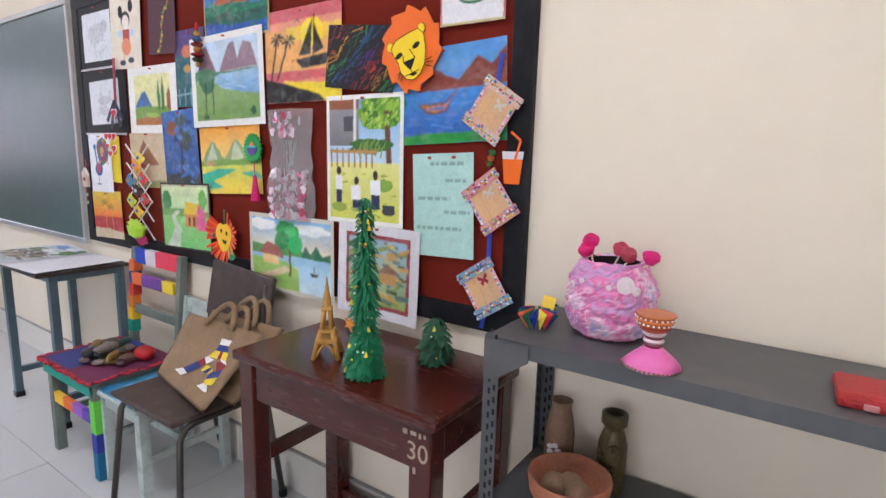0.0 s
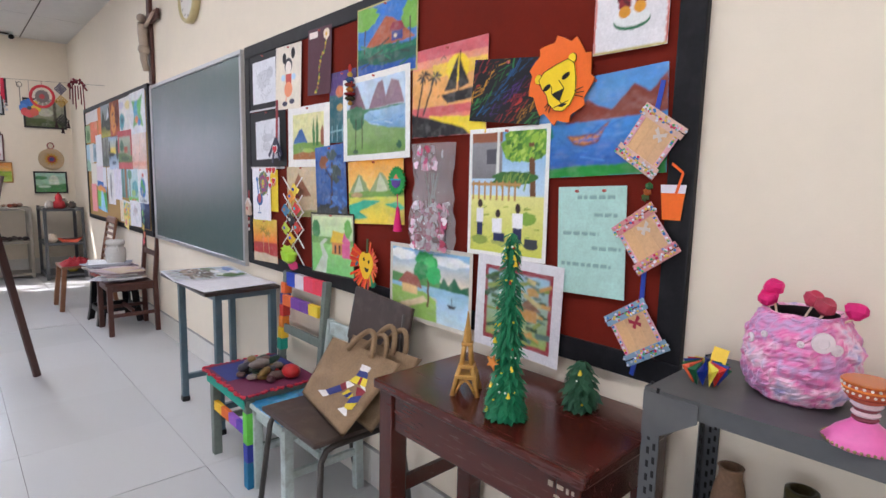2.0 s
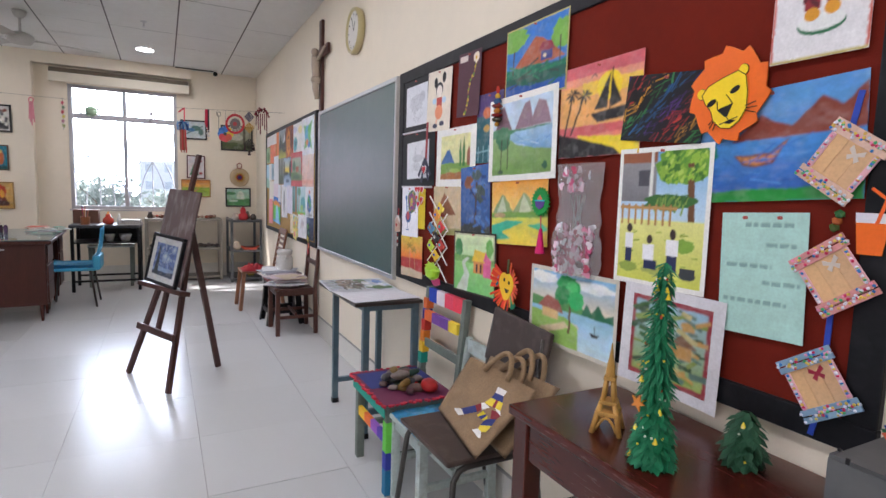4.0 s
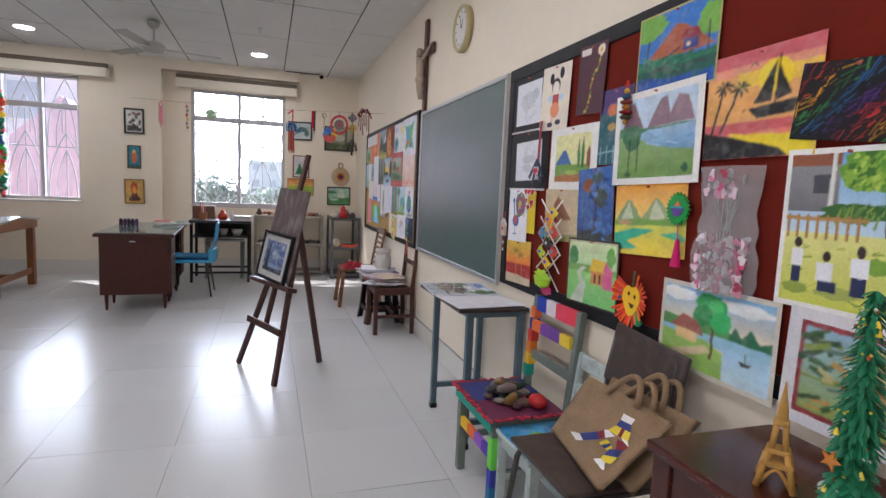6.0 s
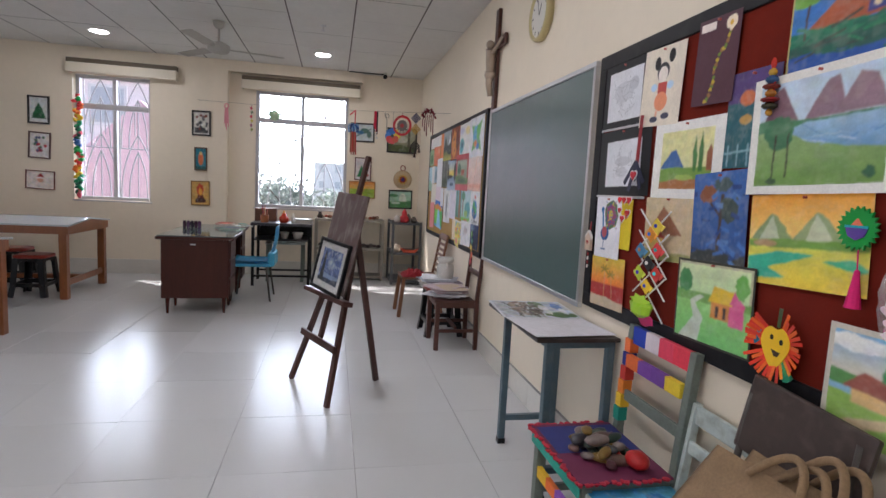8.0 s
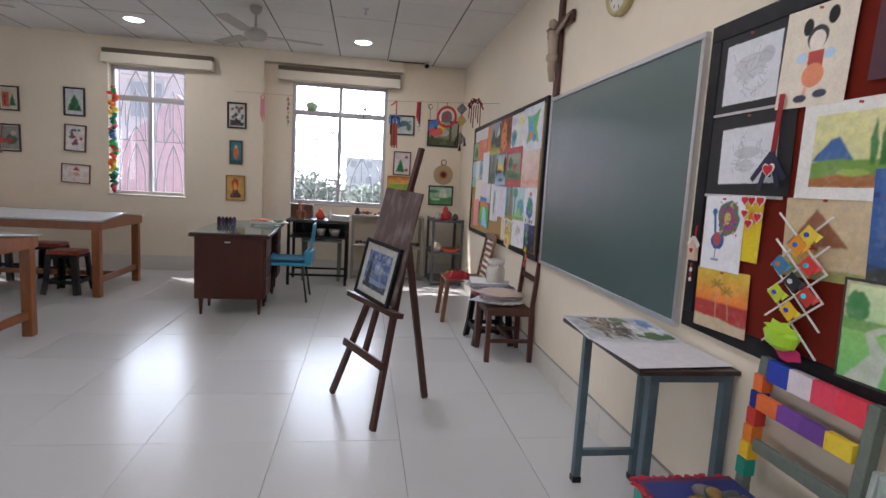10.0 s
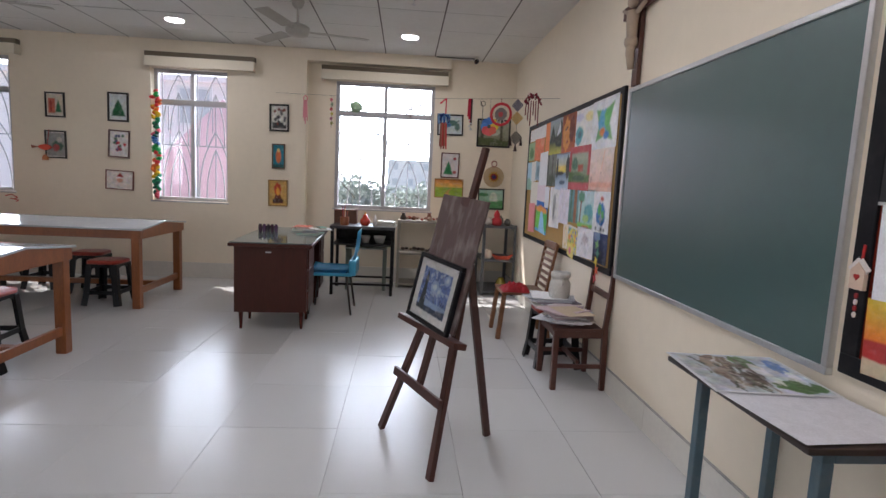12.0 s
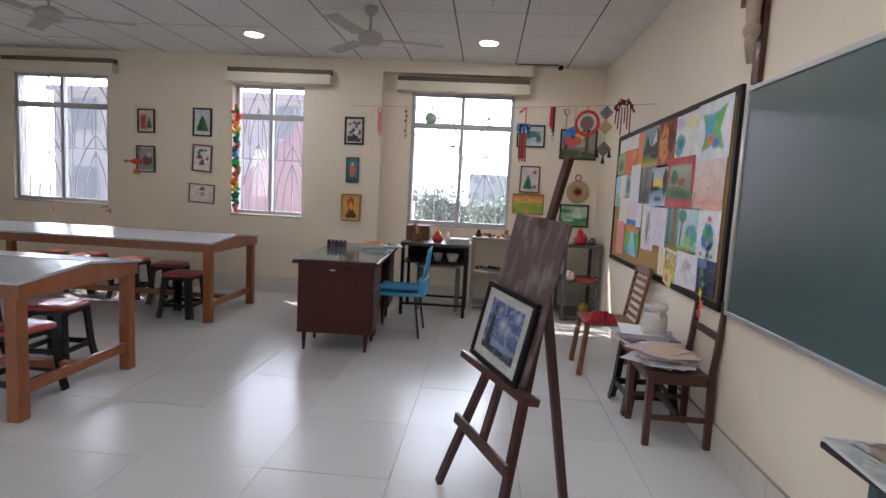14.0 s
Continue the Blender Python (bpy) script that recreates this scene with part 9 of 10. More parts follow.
drop(t, [(0, 0, 0), (0, 0, -0.05)], 0.003, (150, 40, 40), "thread")
ring_part(t, -0.155, 0.105, 0.014, (206, 50, 60))
flat("woven_disc", ell(0, -0.155, 0.065, 0.065, 20), (110, 96, 90), 0.002, t, 0.004)
flat("red_eye", ell(0, -0.155, 0.025, 0.025, 14), (176, 50, 50), -0.002, t, 0.004)
for k in range(12):
    a = math.pi * k / 6
    drop(t, [(0.06 * math.cos(a), 0, -0.155 + 0.06 * math.sin(a)), (0.1 * math.cos(a), 0, -0.155 + 0.1 * math.sin(a))], 0.004, (220, 206, 196), "spoke")
t = hung("felt_flower", "felt flower in blue, yellow and red", 0.807)
drop(t, [(0, 0, 0), (0, 0, -0.22)], 0.002, (150, 140, 130), "thread")
for k in range(8):
    a = 2 * math.pi * k / 8
    flat("felt_petal", ell(0.055 * math.cos(a), -0.28 + 0.055 * math.sin(a), 0.042, 0.042, 12, 0.2, k), ((226, 200, 40), (226, 190, 50), (50, 110, 190), (40, 100, 180), (60, 120, 200), (206, 60, 60), (214, 70, 70), (206, 80, 50))[k], -0.001 * k, t, 0.006)
flat("felt_centre", ell(0, -0.28, 0.02, 0.02, 10), (60, 70, 60), -0.012, t, 0.004)


def diamond(t, z, s, col, n=4):
    for k in range(n + 1):
        o = -s + 2 * s * k / n
        drop(t, [((o - s) / 2, 0, z + (o + s) / 2), ((o + s) / 2, 0.003, z + (o - s) / 2)], 0.005, col, "lattice_strip")
        drop(t, [((o - s) / 2, 0.003, z - (o + s) / 2), ((o + s) / 2, 0, z - (o - s) / 2)], 0.005, col, "lattice_strip")


t = hung("lattice_hanging", "diamond lattices in navy, yellow and black with tassels", 0.886)
drop(t, [(0, 0.004, 0), (0, 0.004, -0.33)], 0.002, (120, 110, 100), "thread")
diamond(t, -0.065, 0.055, (70, 70, 100))
diamond(t, -0.19, 0.058, (190, 150, 60))
diamond(t, -0.385, 0.062, (30, 28, 30))
for x, z in ((-0.055, -0.40), (0.0, -0.455), (0.055, -0.40)):
    bm = B()
    lathe(bm, [(0.018, -0.06), (0.012, -0.03), (0.006, 0.0), (0.0, 0.004)], 8, Matrix.Translation((x, 0, z)))
    part("tassel", tinted(bm, (50, 24, 26)), PAINT, t)
t = hung("yarn_wreath", "dark red yarn wreath with dangling tassels", 0.927)
rnd = random.Random(6)
for k in range(26):
    a = 0.2 + 2.7 * k / 26
    p = Vector((0.075 * math.cos(a), rnd.uniform(-0.015, 0.015), -0.05 + 0.085 * math.sin(a)))
    drop(t, [p, p + Vector((rnd.uniform(-0.03, 0.03), rnd.uniform(-0.02, 0.02), rnd.uniform(-0.05, 0.02)))], 0.010, ((120, 20, 36), (96, 16, 30), (226, 200, 190))[k % 9 == 8 and 2 or k % 2], "yarn_loop")
for k in range(6):
    x = -0.06 + 0.024 * k
    drop(t, [(x, 0, -0.02), (x * 1.1, 0, -0.16 - 0.05 * (k % 3))], 0.006, (110, 20, 34), "yarn_tail")

# garland on the middle window, hanging bird on the wall
gl = thing("paper_garland", "long garland of crumpled rainbow paper scraps", "garland", (XF + 0.02, -3.245, 2.36), 90)
rnd = random.Random(12)
GC = [(40, 170, 80), (226, 60, 60), (236, 120, 40), (240, 200, 40), (40, 150, 100), (30, 90, 70), (226, 90, 110), (60, 110, 170)]
drop(gl, [(0, -0.01, 0.02), (0, -0.01, -1.33)], 0.003, (80, 110, 80), "thread")
for k in range(70):
    z = -1.33 * k / 70
    bm = B()
    lathe(bm, [(0.0, -0.025), (0.03, -0.008), (0.034, 0.01), (0.0, 0.028)], 6, pose(rnd.uniform(-0.035, 0.035), -0.035 + rnd.uniform(-0.015, 0.01), z, rnd.uniform(-60, 60), rnd.uniform(-60, 60), rnd.uniform(0, 90)), 0.7, k)
    part("paper_scrap", tinted(bm, GC[(k // 5 + rnd.randrange(2)) % 8]), GLOSS_PAINT, gl)
hb = thing("hanging_bird", "orange fabric bird with a bell hanging from the frame", "hanging craft", (XF + 0.03, -4.60, 1.66), 90)
flat("bird_body", ell(0.0, -0.06, 0.075, 0.035, 16, 0.15, 2), (206, 70, 40), 0, hb, 0.02)
flat("bird_tail", [(-0.06, -0.06), (-0.17, -0.04), (-0.16, -0.08)], (150, 90, 60), 0, hb, 0.01)
drop(hb, [(0.04, 0.01, 0.16), (0.02, 0.0, -0.03)], 0.004, (170, 40, 44), "cord")
drop(hb, [(0.0, 0.0, -0.09), (0.0, 0, -0.16)], 0.002, (120, 100, 80), "cord")
flat("bird_house", [(-0.03, -0.22), (0.03, -0.22), (0.03, -0.18), (0, -0.15), (-0.03, -0.18)], (190, 120, 70), 0, hb, 0.03)
sc = thing("wall_scribble", "red crayon scribble on the wall under the window", "scribble", (XF + 0.001, -5.05, 0.94), 90)
bm = bmesh.new()
layer = bm.loops.layers.float_color.new("tint")
for p in ([(-0.08, 0.03), (0.0, 0.05), (0.07, 0.01), (0.02, -0.01)], [(-0.02, 0.0), (0.08, -0.02), (0.05, -0.04)], [(-0.75, 0.0), (-0.74, -0.04)]):
    for a, b in zip(p, p[1:]):
        add_face(bm, layer, [(x, -0.002, z) for x, z in line(*a, *b, 0.012)], [lin((190, 70, 60))] * 4)
part("stroke", bm, PAINT, sc)

# ---- black study desk under the window ----
def study_desk():
    t = thing("study_desk", "black steel desk with an open shelf under its top", "desk", (-8.02, -0.575, 0))
    bm = B()
    box(bm, (-0.29, -0.385, 0.795), (0.29, 0.385, 0.83), 0.004)
    part("desktop", bm, node_mat("black_desk_top", (0.045, 0.045, 0.05), 0.3, vary=0.15), t)
    bm = B()
    box(bm, (-0.27, -0.36, 0.60), (0.27, 0.36, 0.615), 0.002)
    part("shelf", bm, BLACK_PLASTIC, t)
    bm = B()
    box(bm, (-0.275, -0.36, 0.615), (-0.265, 0.36, 0.795))
    part("back_panel", bm, BLACK_PLASTIC, t)
    for sx in (-0.265, 0.265):
        for sy in (-0.355, 0.355):
            bm = B()
            box(bm, (sx - 0.018, sy - 0.018, 0), (sx + 0.018, sy + 0.018, 0.795), 0.003)
            part("leg", bm, BLACK_PLASTIC, t)
        bm = B()
        box(bm, (sx - 0.014, -0.337, 0.12), (sx + 0.014, 0.337, 0.145), 0.002)
        part("rail", bm, BLACK_PLASTIC, t)
    return t


study_desk()
wt = thing("small_table", "small pale green wooden table under the black desk", "table", (-8.25, -0.55, 0))
bm = B()
box(bm, (-0.2, -0.26, 0.52), (0.2, 0.26, 0.545), 0.004)
part("tabletop", bm, PALE_BLUE, wt)
for sx in (-0.17, 0.17):
    for sy in (-0.23, 0.23):
        bm = B()
        box(bm, (sx - 0.02, sy - 0.02, 0), (sx + 0.02, sy + 0.02, 0.52), 0.003)
        part("leg", bm, GREY_GREEN, wt)
for y, r in ((-0.55, 0.06), (-0.38, 0.075)):
    p = thing("white_bowl", "white plastic bowl on the desk shelf", "bowl", (-7.95, y, 0.615), group="bowls on the desk shelf")
    bm = B()
    lathe(bm, [(r * 0.6, 0), (r * 0.9, 0.06), (r, 0.09), (r * 0.92, 0.088), (r * 0.55, 0.01), (0, 0.008)], 20)
    part("bowl_body", bm, WHITE_PLASTIC, p, "", True)
pc = thing("pencil_cup", "wooden cup full of pencils and brushes", "pencil cup", (-7.86, -0.80, 0.83))
bm = B()
lathe(bm, [(0.05, 0), (0.055, 0.10), (0.048, 0.10), (0.044, 0.01), (0, 0.008)], 16)
part("cup", bm, ORANGE_WOOD, pc)
rnd = random.Random(4)
for k in range(14):
    a, r = rnd.uniform(0, 6.28), rnd.uniform(0, 0.03)
    bm = B()
    tube(bm, [(r * math.cos(a), r * math.sin(a), 0.02), (r * 2.2 * math.cos(a), r * 2.2 * math.sin(a), rnd.uniform(0.15, 0.24))], 0.005, 6)
    part("pencil", tinted(bm, ((176, 50, 50), (200, 160, 70), (60, 80, 130), (190, 120, 100), (226, 214, 200))[k % 5]), PAINT, pc)
rf = thing("clay_rooster", "orange and red painted clay fowl", "ornament", (-7.92, -0.56, 0.83))
bm = B()
lathe(bm, [(0.04, 0), (0.065, 0.03), (0.06, 0.07), (0.03, 0.10), (0.03, 0.125), (0.0, 0.14)], 16)
part("body", tinted(bm, (196, 70, 50)), GEM, rf, "", True)
flat("comb", star(0.0, 0.13, 0.035, 0.02, 6), (226, 150, 60), 0.01, rf, 0.02)
pb = thing("glue_bottle", "white plastic squeeze bottle of glue", "bottle", (-7.90, -0.44, 0.83))
bm = B()
lathe(bm, [(0.026, 0), (0.028, 0.07), (0.014, 0.10), (0.008, 0.13), (0.0, 0.135)], 14)
part("bottle_body", bm, WHITE_PLASTIC, pb, "", True)
bx = thing("brown_box", "brown cardboard box on the desk", "box", (-8.2, -1.02, 0.83))
bm = B()
box(bm, (-0.08, -0.12, 0.0), (0.08, 0.16, 0.17), 0.004)
part("carton", bm, node_mat("brown_card", (0.13, 0.06, 0.035), 0.7, vary=0.15), bx)
bx.location.y, bx.location.z = -0.84, 0.83


def book_pile(at, rz, books, label, cat="books"):
    """Each book or paper stack is a thing of its own."""
    z = at[2]
    for w, d, h, c, da in books:
        t = thing("book", label, cat, (at[0], at[1], z), rz + da, "stacked books and papers")
        bm = B()
        box(bm, (-w / 2, -d / 2, 0.0), (w / 2, d / 2, h * 0.12), 0.001)
        box(bm, (-w / 2, -d / 2, h * 0.88), (w / 2, d / 2, h), 0.001)
        part("cover", tinted(bm, c), GLOSS_PAINT, t)
        bm = B()
        box(bm, (-w / 2 + 0.004, -d / 2 + 0.004, h * 0.12), (w / 2 - 0.004, d / 2 - 0.004, h * 0.88))
        part("page_block", tinted(bm, (216, 210, 198)), PAINT, t)
        z += h


book_pile((-7.9, -0.30, 0.83), 80, [(0.24, 0.17, 0.025, (206, 206, 210), 0), (0.22, 0.16, 0.02, (90, 90, 100), 6), (0.21, 0.15, 0.018, (196, 190, 180), -5)], "grey paperback lying in a pile on the black desk")
book_pile((-7.38, -1.20, 0.796), 5, [(0.3, 0.22, 0.016, (170, 200, 190), 0), (0.28, 0.2, 0.014, (226, 226, 222), 12), (0.26, 0.18, 0.014, (206, 90, 60), -6)], "pale exercise book lying on the office desk")
book_pile((-6.98, -1.05, 0.796), -10, [(0.3, 0.2, 0.012, (90, 150, 130), 0), (0.24, 0.17, 0.012, (60, 66, 80), 15)], "green folder lying on the office desk")
book_pile((-7.52, -1.02, 0.796), 20, [(0.24, 0.2, 0.01, (226, 226, 224), 0), (0.12, 0.08, 0.02, (60, 170, 150), 10)], "loose white papers at the edge of the office desk")
pk = thing("pen_stand", "dark purple block of ink bottles on the office desk", "pen stand", (-7.05, -1.50, 0.796))
for k in range(5):
    bm = B()
    lathe(bm, [(0.018, 0), (0.02, 0.06), (0.014, 0.07), (0.014, 0.08), (0, 0.082)], 10, Matrix.Translation((0.0, -0.08 + 0.04 * k, 0)))
    part("ink_bottle", tinted(bm, ((70, 44, 60), (90, 60, 90), (60, 50, 60))[k % 3]), GEM, pk)

# ---- racks along the window wall ----
BEIGE = node_mat("beige_rack_paint", (0.30, 0.27, 0.22), 0.5, vary=0.12, scale=6)
rack("steel_rack", "low beige steel rack with pebbles and clay work", -8.665, -8.30, -0.17, 0.82, (0.06, 0.47, 0.885), 0.887, False, BEIGE, 0.03)
rack("steel_rack", "narrow grey steel corner rack with dolls and craft work", -8.60, -7.98, 0.90, 1.325, (0.06, 0.46, 0.885), 0.90, False, GREY_STEEL, 0.03)
rnd = random.Random(21)
CL = [(120, 76, 56), (90, 80, 74), (170, 140, 120), (60, 50, 48), (150, 70, 50), (110, 100, 90)]
for k in range(34):
    z = (0.885, 0.47)[k % 2]
    s = rnd.uniform(0.018, 0.034)
    bm = B()
    bmesh.ops.create_icosphere(bm, subdivisions=2, radius=1)
    for v in bm.verts:
        v.co *= 1 + 0.25 * noise.noise(v.co * 1.5 + Vector((k, 3, 0)))
    bm.transform(Matrix.Diagonal((s * 1.2, s, s * 0.8, 1)))
    ob = part("clay_piece", tinted(bm, CL[k % 6]), PAINT, None, "", True)
    ob.matrix_world = pose(rnd.uniform(-8.6, -8.36), -0.12 + 0.9 * k / 34, z + s * 0.78, 0, 0, rnd.uniform(0, 180))
    tagged(ob, "small brown modelled clay piece on the beige rack", "clay work", "clay pieces on the rack")
for y, c, h in ((-0.10, (60, 50, 46), 0.09), (0.24, (130, 80, 60), 0.10)):
    t = thing("clay_figure", "small dark clay pot on the beige rack", "clay pot", (-8.42, y, 0.885))
    bm = B()
    lathe(bm, [(0.03, 0), (0.04, h * 0.4), (0.02, h * 0.8), (0.03, h), (0.0, h * 0.9)], 14)
    part("pot_body", tinted(bm, c), PAINT, t, "", True)
dl2 = thing("santa_doll", "plain red and white stuffed doll shape on the corner rack", "doll", (-8.08, 1.08, 0.885))
bm = B()
lathe(bm, [(0.05, 0), (0.07, 0.03), (0.06, 0.08), (0.035, 0.10), (0.04, 0.13), (0.03, 0.16), (0.0, 0.20)], 16)
part("doll_body", tinted(bm, (190, 50, 56)), PAINT, dl2, "", True)
for x, y, z, r, c in ((-8.08, 0.98, 0.885, 0.05, (206, 196, 186)), (-8.10, 1.22, 0.885, 0.045, (96, 90, 84)), (-8.3, 1.15, 0.885, 0.06, (130, 120, 110)), (-8.06, 0.99, 0.46, 0.06, (216, 200, 180)), (-8.2, 1.2, 0.06, 0.07, (170, 150, 60))):
    t = thing("craft_pot", "small craft pot on the corner rack", "pot", (x, y, z), group="pots on the corner rack")
    bm = B()
    lathe(bm, [(r * 0.6, 0), (r, r * 0.6), (r * 0.9, r * 1.3), (r * 0.5, r * 1.7), (r * 0.6, r * 1.9), (r * 0.4, r * 1.7)], 16)
    part("pot_body", tinted(bm, c), GEM, t, "", True)
bt = thing("paper_boat", "orange and red folded paper boat", "paper boat", (-8.05, 1.17, 0.46), 80)
bm = B()
prism(bm, [(-0.14, 0.06), (-0.08, 0.0), (0.08, 0.0), (0.14, 0.07), (0.06, 0.035), (-0.06, 0.035)], -0.05, 0.05)
part("hull", tinted(bm, (196, 80, 50)), PAINT, bt)

# ---- tan plastic chair with red cloth ----
def plastic_chair():
    t = thing("plastic_chair", "tan moulded plastic chair with a slotted back", "chair", (-6.25, 1.03, 0))
    for sx in (-1, 1):
        for y0, y1 in ((-0.19, -0.235), (0.17, 0.23)):
            bm = B()
            beam(bm, (sx * 0.195, y1, 0), (sx * 0.175, y0, 0.42), 0.05, 0.04, 0.01)
            part("leg", bm, TAN_PLASTIC, t)
    bm = B()
    box(bm, (-0.205, -0.22, 0.41), (0.205, 0.2, 0.435), 0.012)
    part("seat", bm, TAN_PLASTIC, t)
    br = new("backrest")
    br.parent = t
    br.matrix_basis = pose(0, 0.185, 0.43, -10)
    for s in (-1, 1):
        bm = B()
        box(bm, (s * 0.165, -0.012, 0.0), (s * 0.205, 0.012, 0.46), 0.008)
        part("back_post", bm, TAN_PLASTIC, br)
    bm = B()
    box(bm, (-0.165, -0.012, 0.40), (0.165, 0.012, 0.47), 0.01)
    part("top_band", bm, TAN_PLASTIC, br)
    for k in range(6):
        bm = B()
        box(bm, (-0.165, -0.006, 0.04 + 0.06 * k), (0.165, 0.006, 0.07 + 0.06 * k), 0.004)
        part("back_slat", bm, TAN_PLASTIC, br)
    return t


plastic_chair()
RED_CLOTH = node_mat("red_cloth", (0.34, 0.012, 0.02), 0.8, vary=0.25, scale=16, bump=0.4, bump_scale=150)
bm = B()
n = 26
g = {}
for i in range(n + 1):
    for j in range(n + 1):
        u, v = i / n - 0.5, j / n - 0.5
        f = max(0.0, 1 - (2 * u) ** 4) * max(0.0, 1 - (2 * v) ** 4)
        g[i, j] = bm.verts.new((0.24 * u, 0.26 * v, 0.437 + f * (0.055 + 0.05 * noise.noise(Vector((u * 9, v * 9, 2))))))
for i in range(n):
    for j in range(n):
        bm.faces.new((g[i, j], g[i + 1, j], g[i + 1, j + 1], g[i, j + 1]))
ob = part("red_cloth", bm, RED_CLOTH, None, "", True)
ob.matrix_world = pose(-6.16, 0.95, 0)
tagged(ob, "crumpled red cloth lying on the tan plastic chair", "cloth")

# ---- paper piles and jar by the wooden chair ----
def paper_pile(x, y, z, n, w, d, seed, label, tones):
    rnd = random.Random(seed)
    for k in range(n + 3):
        t = thing("paper_bundle", label, "papers", (x + rnd.uniform(-0.045, 0.045), y + rnd.uniform(-0.045, 0.03), z), rnd.uniform(-40, 40), "newspapers and papers in piles")
        h = rnd.uniform(0.003, 0.011)
        bm = B()
        ww, dd = w * rnd.uniform(0.75, 1.05), d * rnd.uniform(0.75, 1.05)
        box(bm, (-ww / 2, -dd / 2, 0), (ww / 2, dd / 2, h), 0.0015)
        bmesh.ops.subdivide_edges(bm, edges=[e for e in bm.edges if e.calc_length() > 0.1], cuts=4, use_grid_fill=True)
        for v in bm.verts:
            q = max(abs(v.co.x) / ww, abs(v.co.y) / dd)
            v.co.z += (0.010 * rnd.random() ** 3 if q > 0.48 and v.co.x * v.co.y > 0 else 0.0)
        part("sheet_block", tinted(bm, rnd.choice(tones)), PAINT, t)
        z += h
    return z


NEWS = [(226, 226, 228), (206, 206, 210), (170, 172, 180), (210, 200, 190), (140, 130, 140), (232, 232, 234), (196, 176, 180)]
z1 = paper_pile(-5.06, 1.10, 0.44, 9, 0.32, 0.30, 3, "grey newspapers piled on the wooden chair", NEWS)
top = lying("large brown envelope on top of the paper pile", "envelope", -4.99, 1.12, z1 + 0.002, 0.30, 0.22, 12, (196, 176, 150), [])
copy_thing(st, pose(-5.44, 1.12, 0, 0, 0, 3))
z2 = paper_pile(-5.44, 1.10, 0.455, 9, 0.30, 0.34, 8, "grey newspapers piled on a black stool", NEWS)
jr = thing("white_jar", "white glazed jar with two small ears", "jar", (-5.40, 1.14, z2))
bm = B()
lathe(bm, [(0.070, 0), (0.078, 0.008), (0.081, 0.05), (0.080, 0.112), (0.072, 0.130), (0.063, 0.140), (0.063, 0.150), (0.072, 0.158), (0.076, 0.170), (0.074, 0.198), (0.066, 0.200), (0.060, 0.150), (0.0, 0.12)], 32)
part("jar_body", bm, node_mat("white_glaze", (0.62, 0.60, 0.56), 0.25, vary=0.06), jr, "", True)
for s in (-1, 1):
    bm = B()
    tube(bm, [(s * 0.06, 0, 0.15), (s * 0.085, 0, 0.14), (s * 0.078, 0, 0.11)], 0.008, 8)
    part("ear", bm, WHITE_PLASTIC, jr, "", True)
ch = thing("paper_chain", "string of coloured paper birds hanging below the pinboard", "paper chain", (-5.12, YB - 0.04, 1.02))
for k, c in enumerate(((130, 140, 160), (206, 210, 216), (90, 120, 160), (110, 170, 90), (60, 130, 110), (226, 200, 60), (226, 110, 60), (206, 60, 70))):
    flat("paper_bird", star(0.014 * (-1) ** k, 0.16 - 0.062 * k, 0.038, 0.018, 4, k * 0.4), c, 0, ch, 0.004)
drop(ch, [(0, 0, 0.22), (0, 0, -0.36)], 0.0015, (150, 140, 130), "thread")

# ---- ceiling fans, sprinkler, camera and cable ----
FAN = node_mat("dusty_fan_paint", (0.42, 0.40, 0.36), 0.45, vary=0.1)
def fan(x, y, a0):
    t = thing("ceiling_fan", "pale three-bladed ceiling fan at rest", "ceiling fan", (x, y, 2.73), a0, "ceiling fans")
    bm = B()
    lathe(bm, [(0.03, -0.06), (0.09, -0.05), (0.11, -0.02), (0.11, 0.02), (0.07, 0.045), (0.03, 0.06)], 24)
    part("motor", bm, FAN, t, "", True)
    bm = B()
    tube(bm, [(0, 0, 0.05), (0, 0, 0.262)], 0.012, 10)
    part("rod", bm, FAN, t)
    bm = B()
    lathe(bm, [(0.03, 0.19), (0.055, 0.22), (0.06, 0.258)], 16)
    part("canopy", bm, FAN, t, "", True)
    for k in range(3):
        bm = B()
        m = pose(0, 0, -0.01, 0, 0, 120 * k)
        box(bm, (0.09, -0.02, -0.004), (0.20, 0.02, 0.002), 0.001, m)
        box(bm, (0.18, -0.062, -0.003), (0.66, 0.062, 0.003), 0.002, m @ pose(0, 0, 0, 7))
        part("blade", bm, FAN, t)
    return t


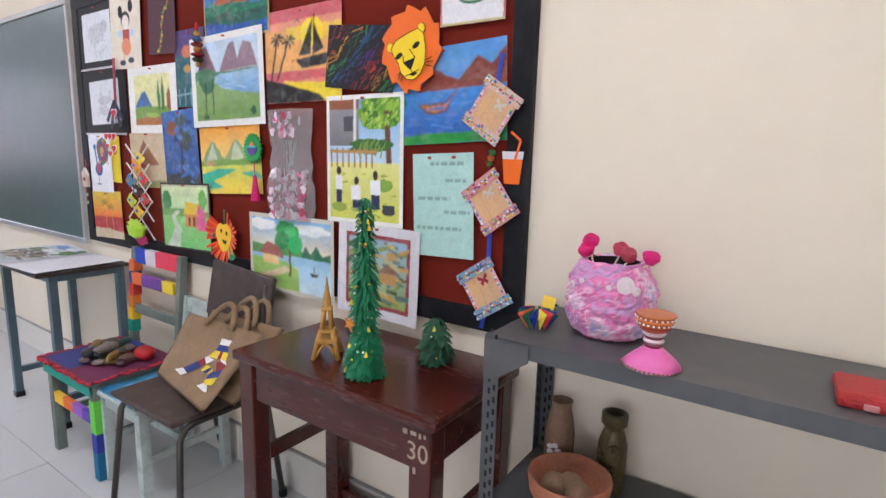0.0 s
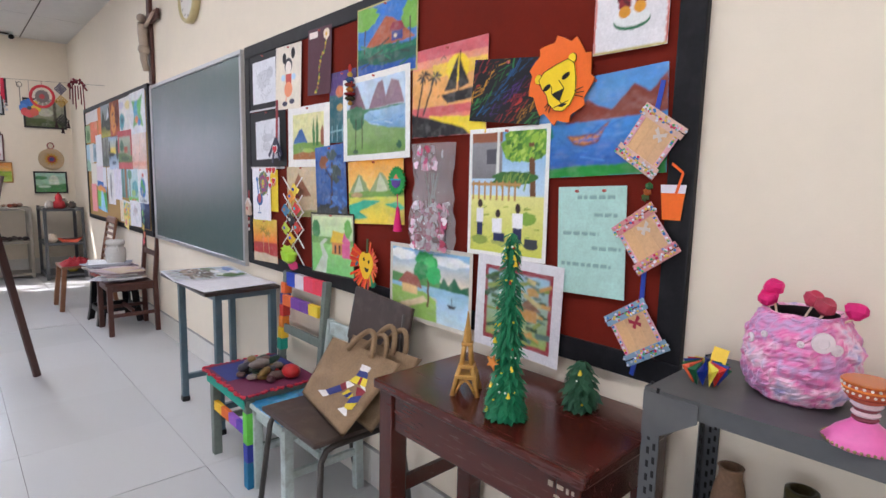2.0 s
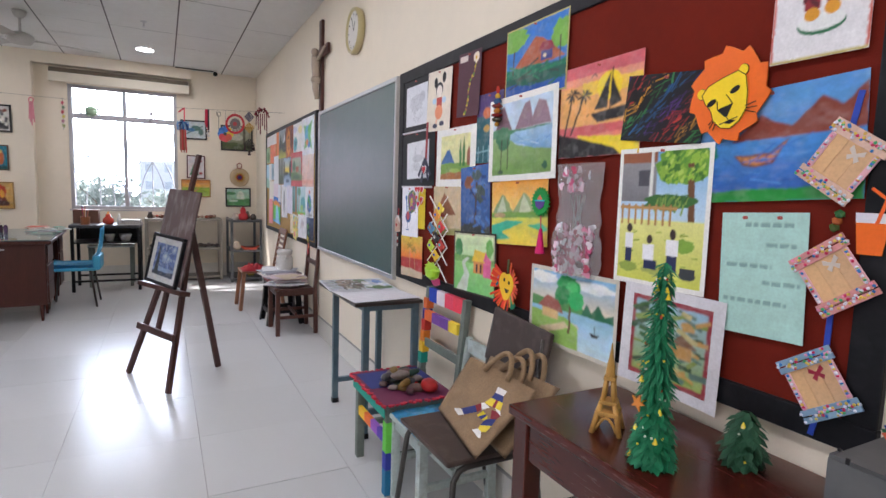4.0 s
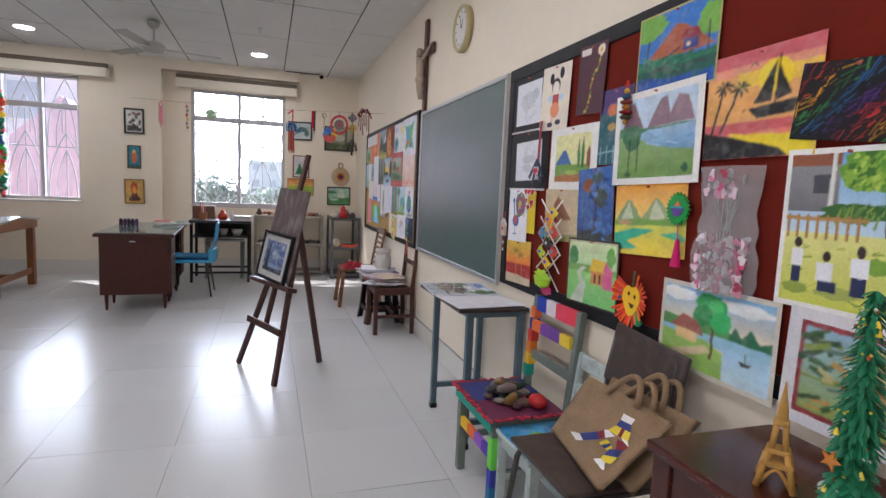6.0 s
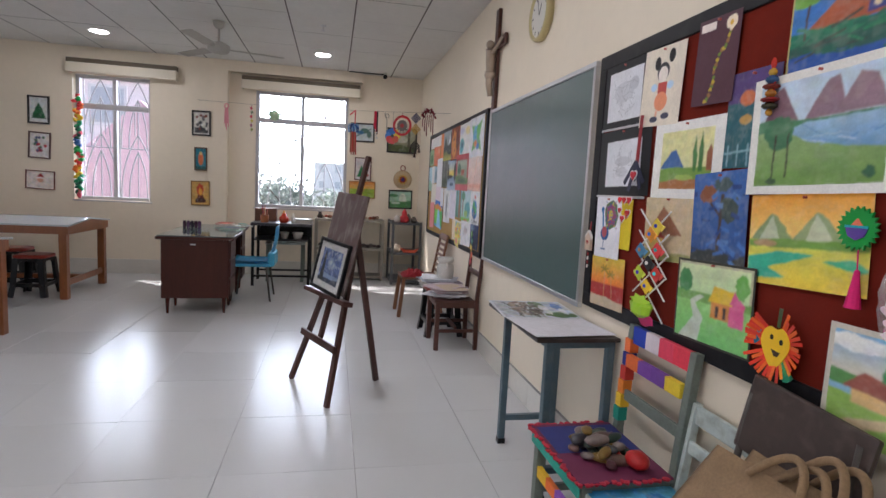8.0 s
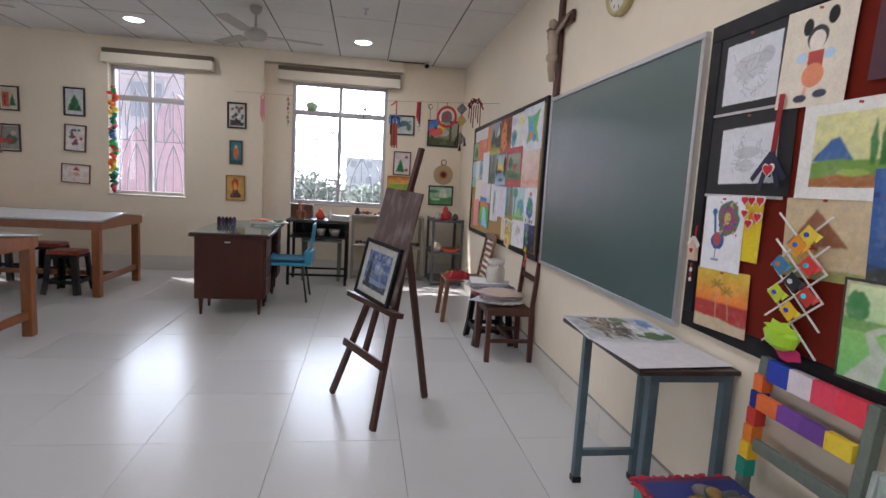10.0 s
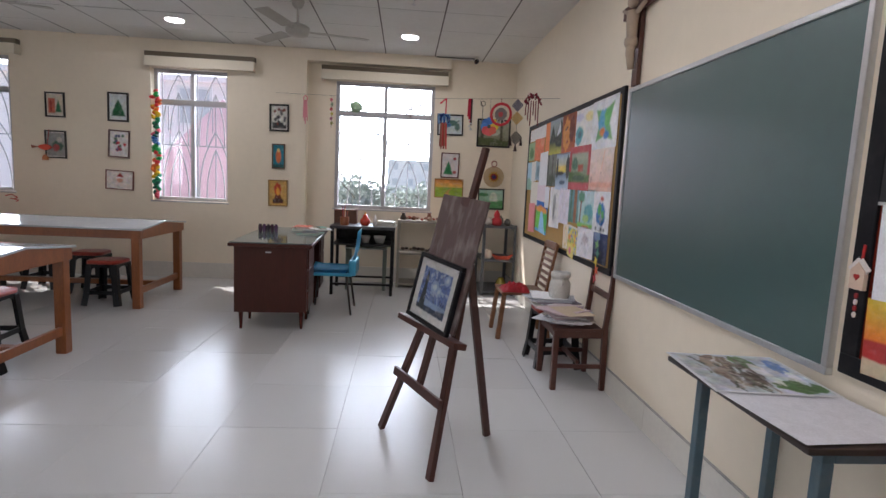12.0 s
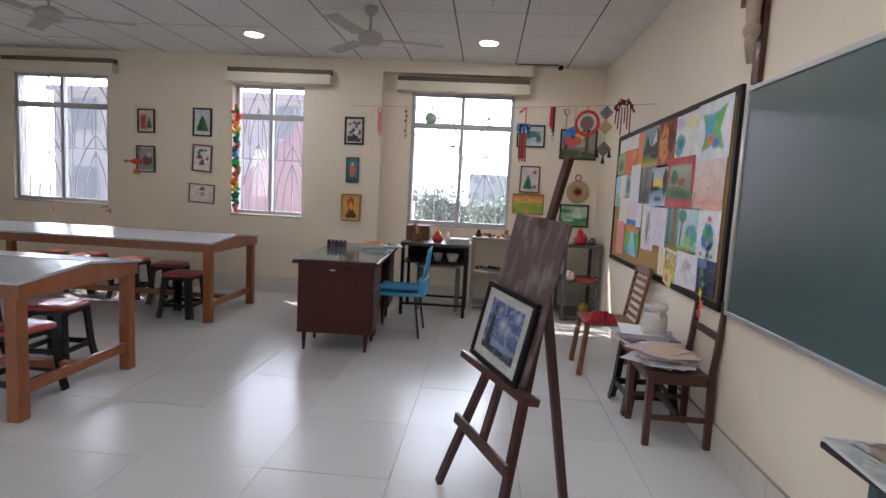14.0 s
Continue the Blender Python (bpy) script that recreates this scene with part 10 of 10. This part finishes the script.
fan(-6.62, -1.14, -15)
fan(-6.20, -3.80, 110)
sp = thing("sprinkler", "small metal ceiling sprinkler", "sprinkler", (-6.38, -0.077, ZC))
bm = B()
lathe(bm, [(0.02, -0.055), (0.022, -0.052), (0.006, -0.045), (0.008, -0.012), (0.03, -0.006), (0.032, 0.0)], 14)
part("sprinkler_body", bm, ALU, sp)
cc = thing("ceiling_camera", "small white surveillance camera at the ceiling edge", "camera", (-8.44, 0.76, ZC))
bm = B()
box(bm, (-0.03, -0.02, -0.02), (0.03, 0.02, -0.003), 0.004)
part("bracket", bm, WHITE_PLASTIC, cc)
bm = B()
tube(bm, [(-0.04, 0, -0.05), (0.05, 0, -0.06)], 0.028, 12)
part("camera_body", bm, BLACK_PLASTIC, cc, "", True)
bm = B()
tube(bm, [(-8.5, 0.25, ZC - 0.012), (-8.47, 0.5, ZC - 0.018), (-8.45, 0.74, ZC - 0.02)], 0.007, 8)
tagged(part("cable", bm, BLACK_PLASTIC), "black cable along the ceiling edge", "cable")

# ---- floor tiles ----
T, JX, JY = 0.635, -3.59, 0.215
lay = random.Random(14)
rest = B()
one = None
ix0, ix1 = math.floor((XR - JX) / T), math.ceil((XB - JX) / T)
iy0, iy1 = math.floor((YL - JY) / T), math.ceil((YB - JY) / T)
for i in range(ix0, ix1):
    for j in range(iy0, iy1):
        x0, y0 = JX + i * T + 0.001, JY + j * T + 0.001
        x1, y1 = min(x0 + T - 0.002, XB), min(y0 + T - 0.002, YB)
        x0, y0 = max(x0, XR), max(y0, YL)
        if x1 - x0 < 0.02 or y1 - y0 < 0.02:
            continue
        whole = abs(x1 - x0 - T + 0.002) < 1e-4 and abs(y1 - y0 - T + 0.002) < 1e-4
        if whole and x0 < 0.2:
            if one is None:
                one = part("tile", tile_mesh(T - 0.002, T - 0.002), FLOOR, floor).data
                floor.children[0].location = (x0, y0, 0)
            else:
                ob = new("tile", one)
                ob.parent = floor
                ob.matrix_basis = pose(x0, y0, -0.0008 * lay.random(), lay.gauss(0, 0.07), lay.gauss(0, 0.07))
        else:
            box(rest, (x0, y0, -0.011), (x1, y1, 0))
tagged(part("cut_tiles", rest, FLOOR, floor), kind="stuff")
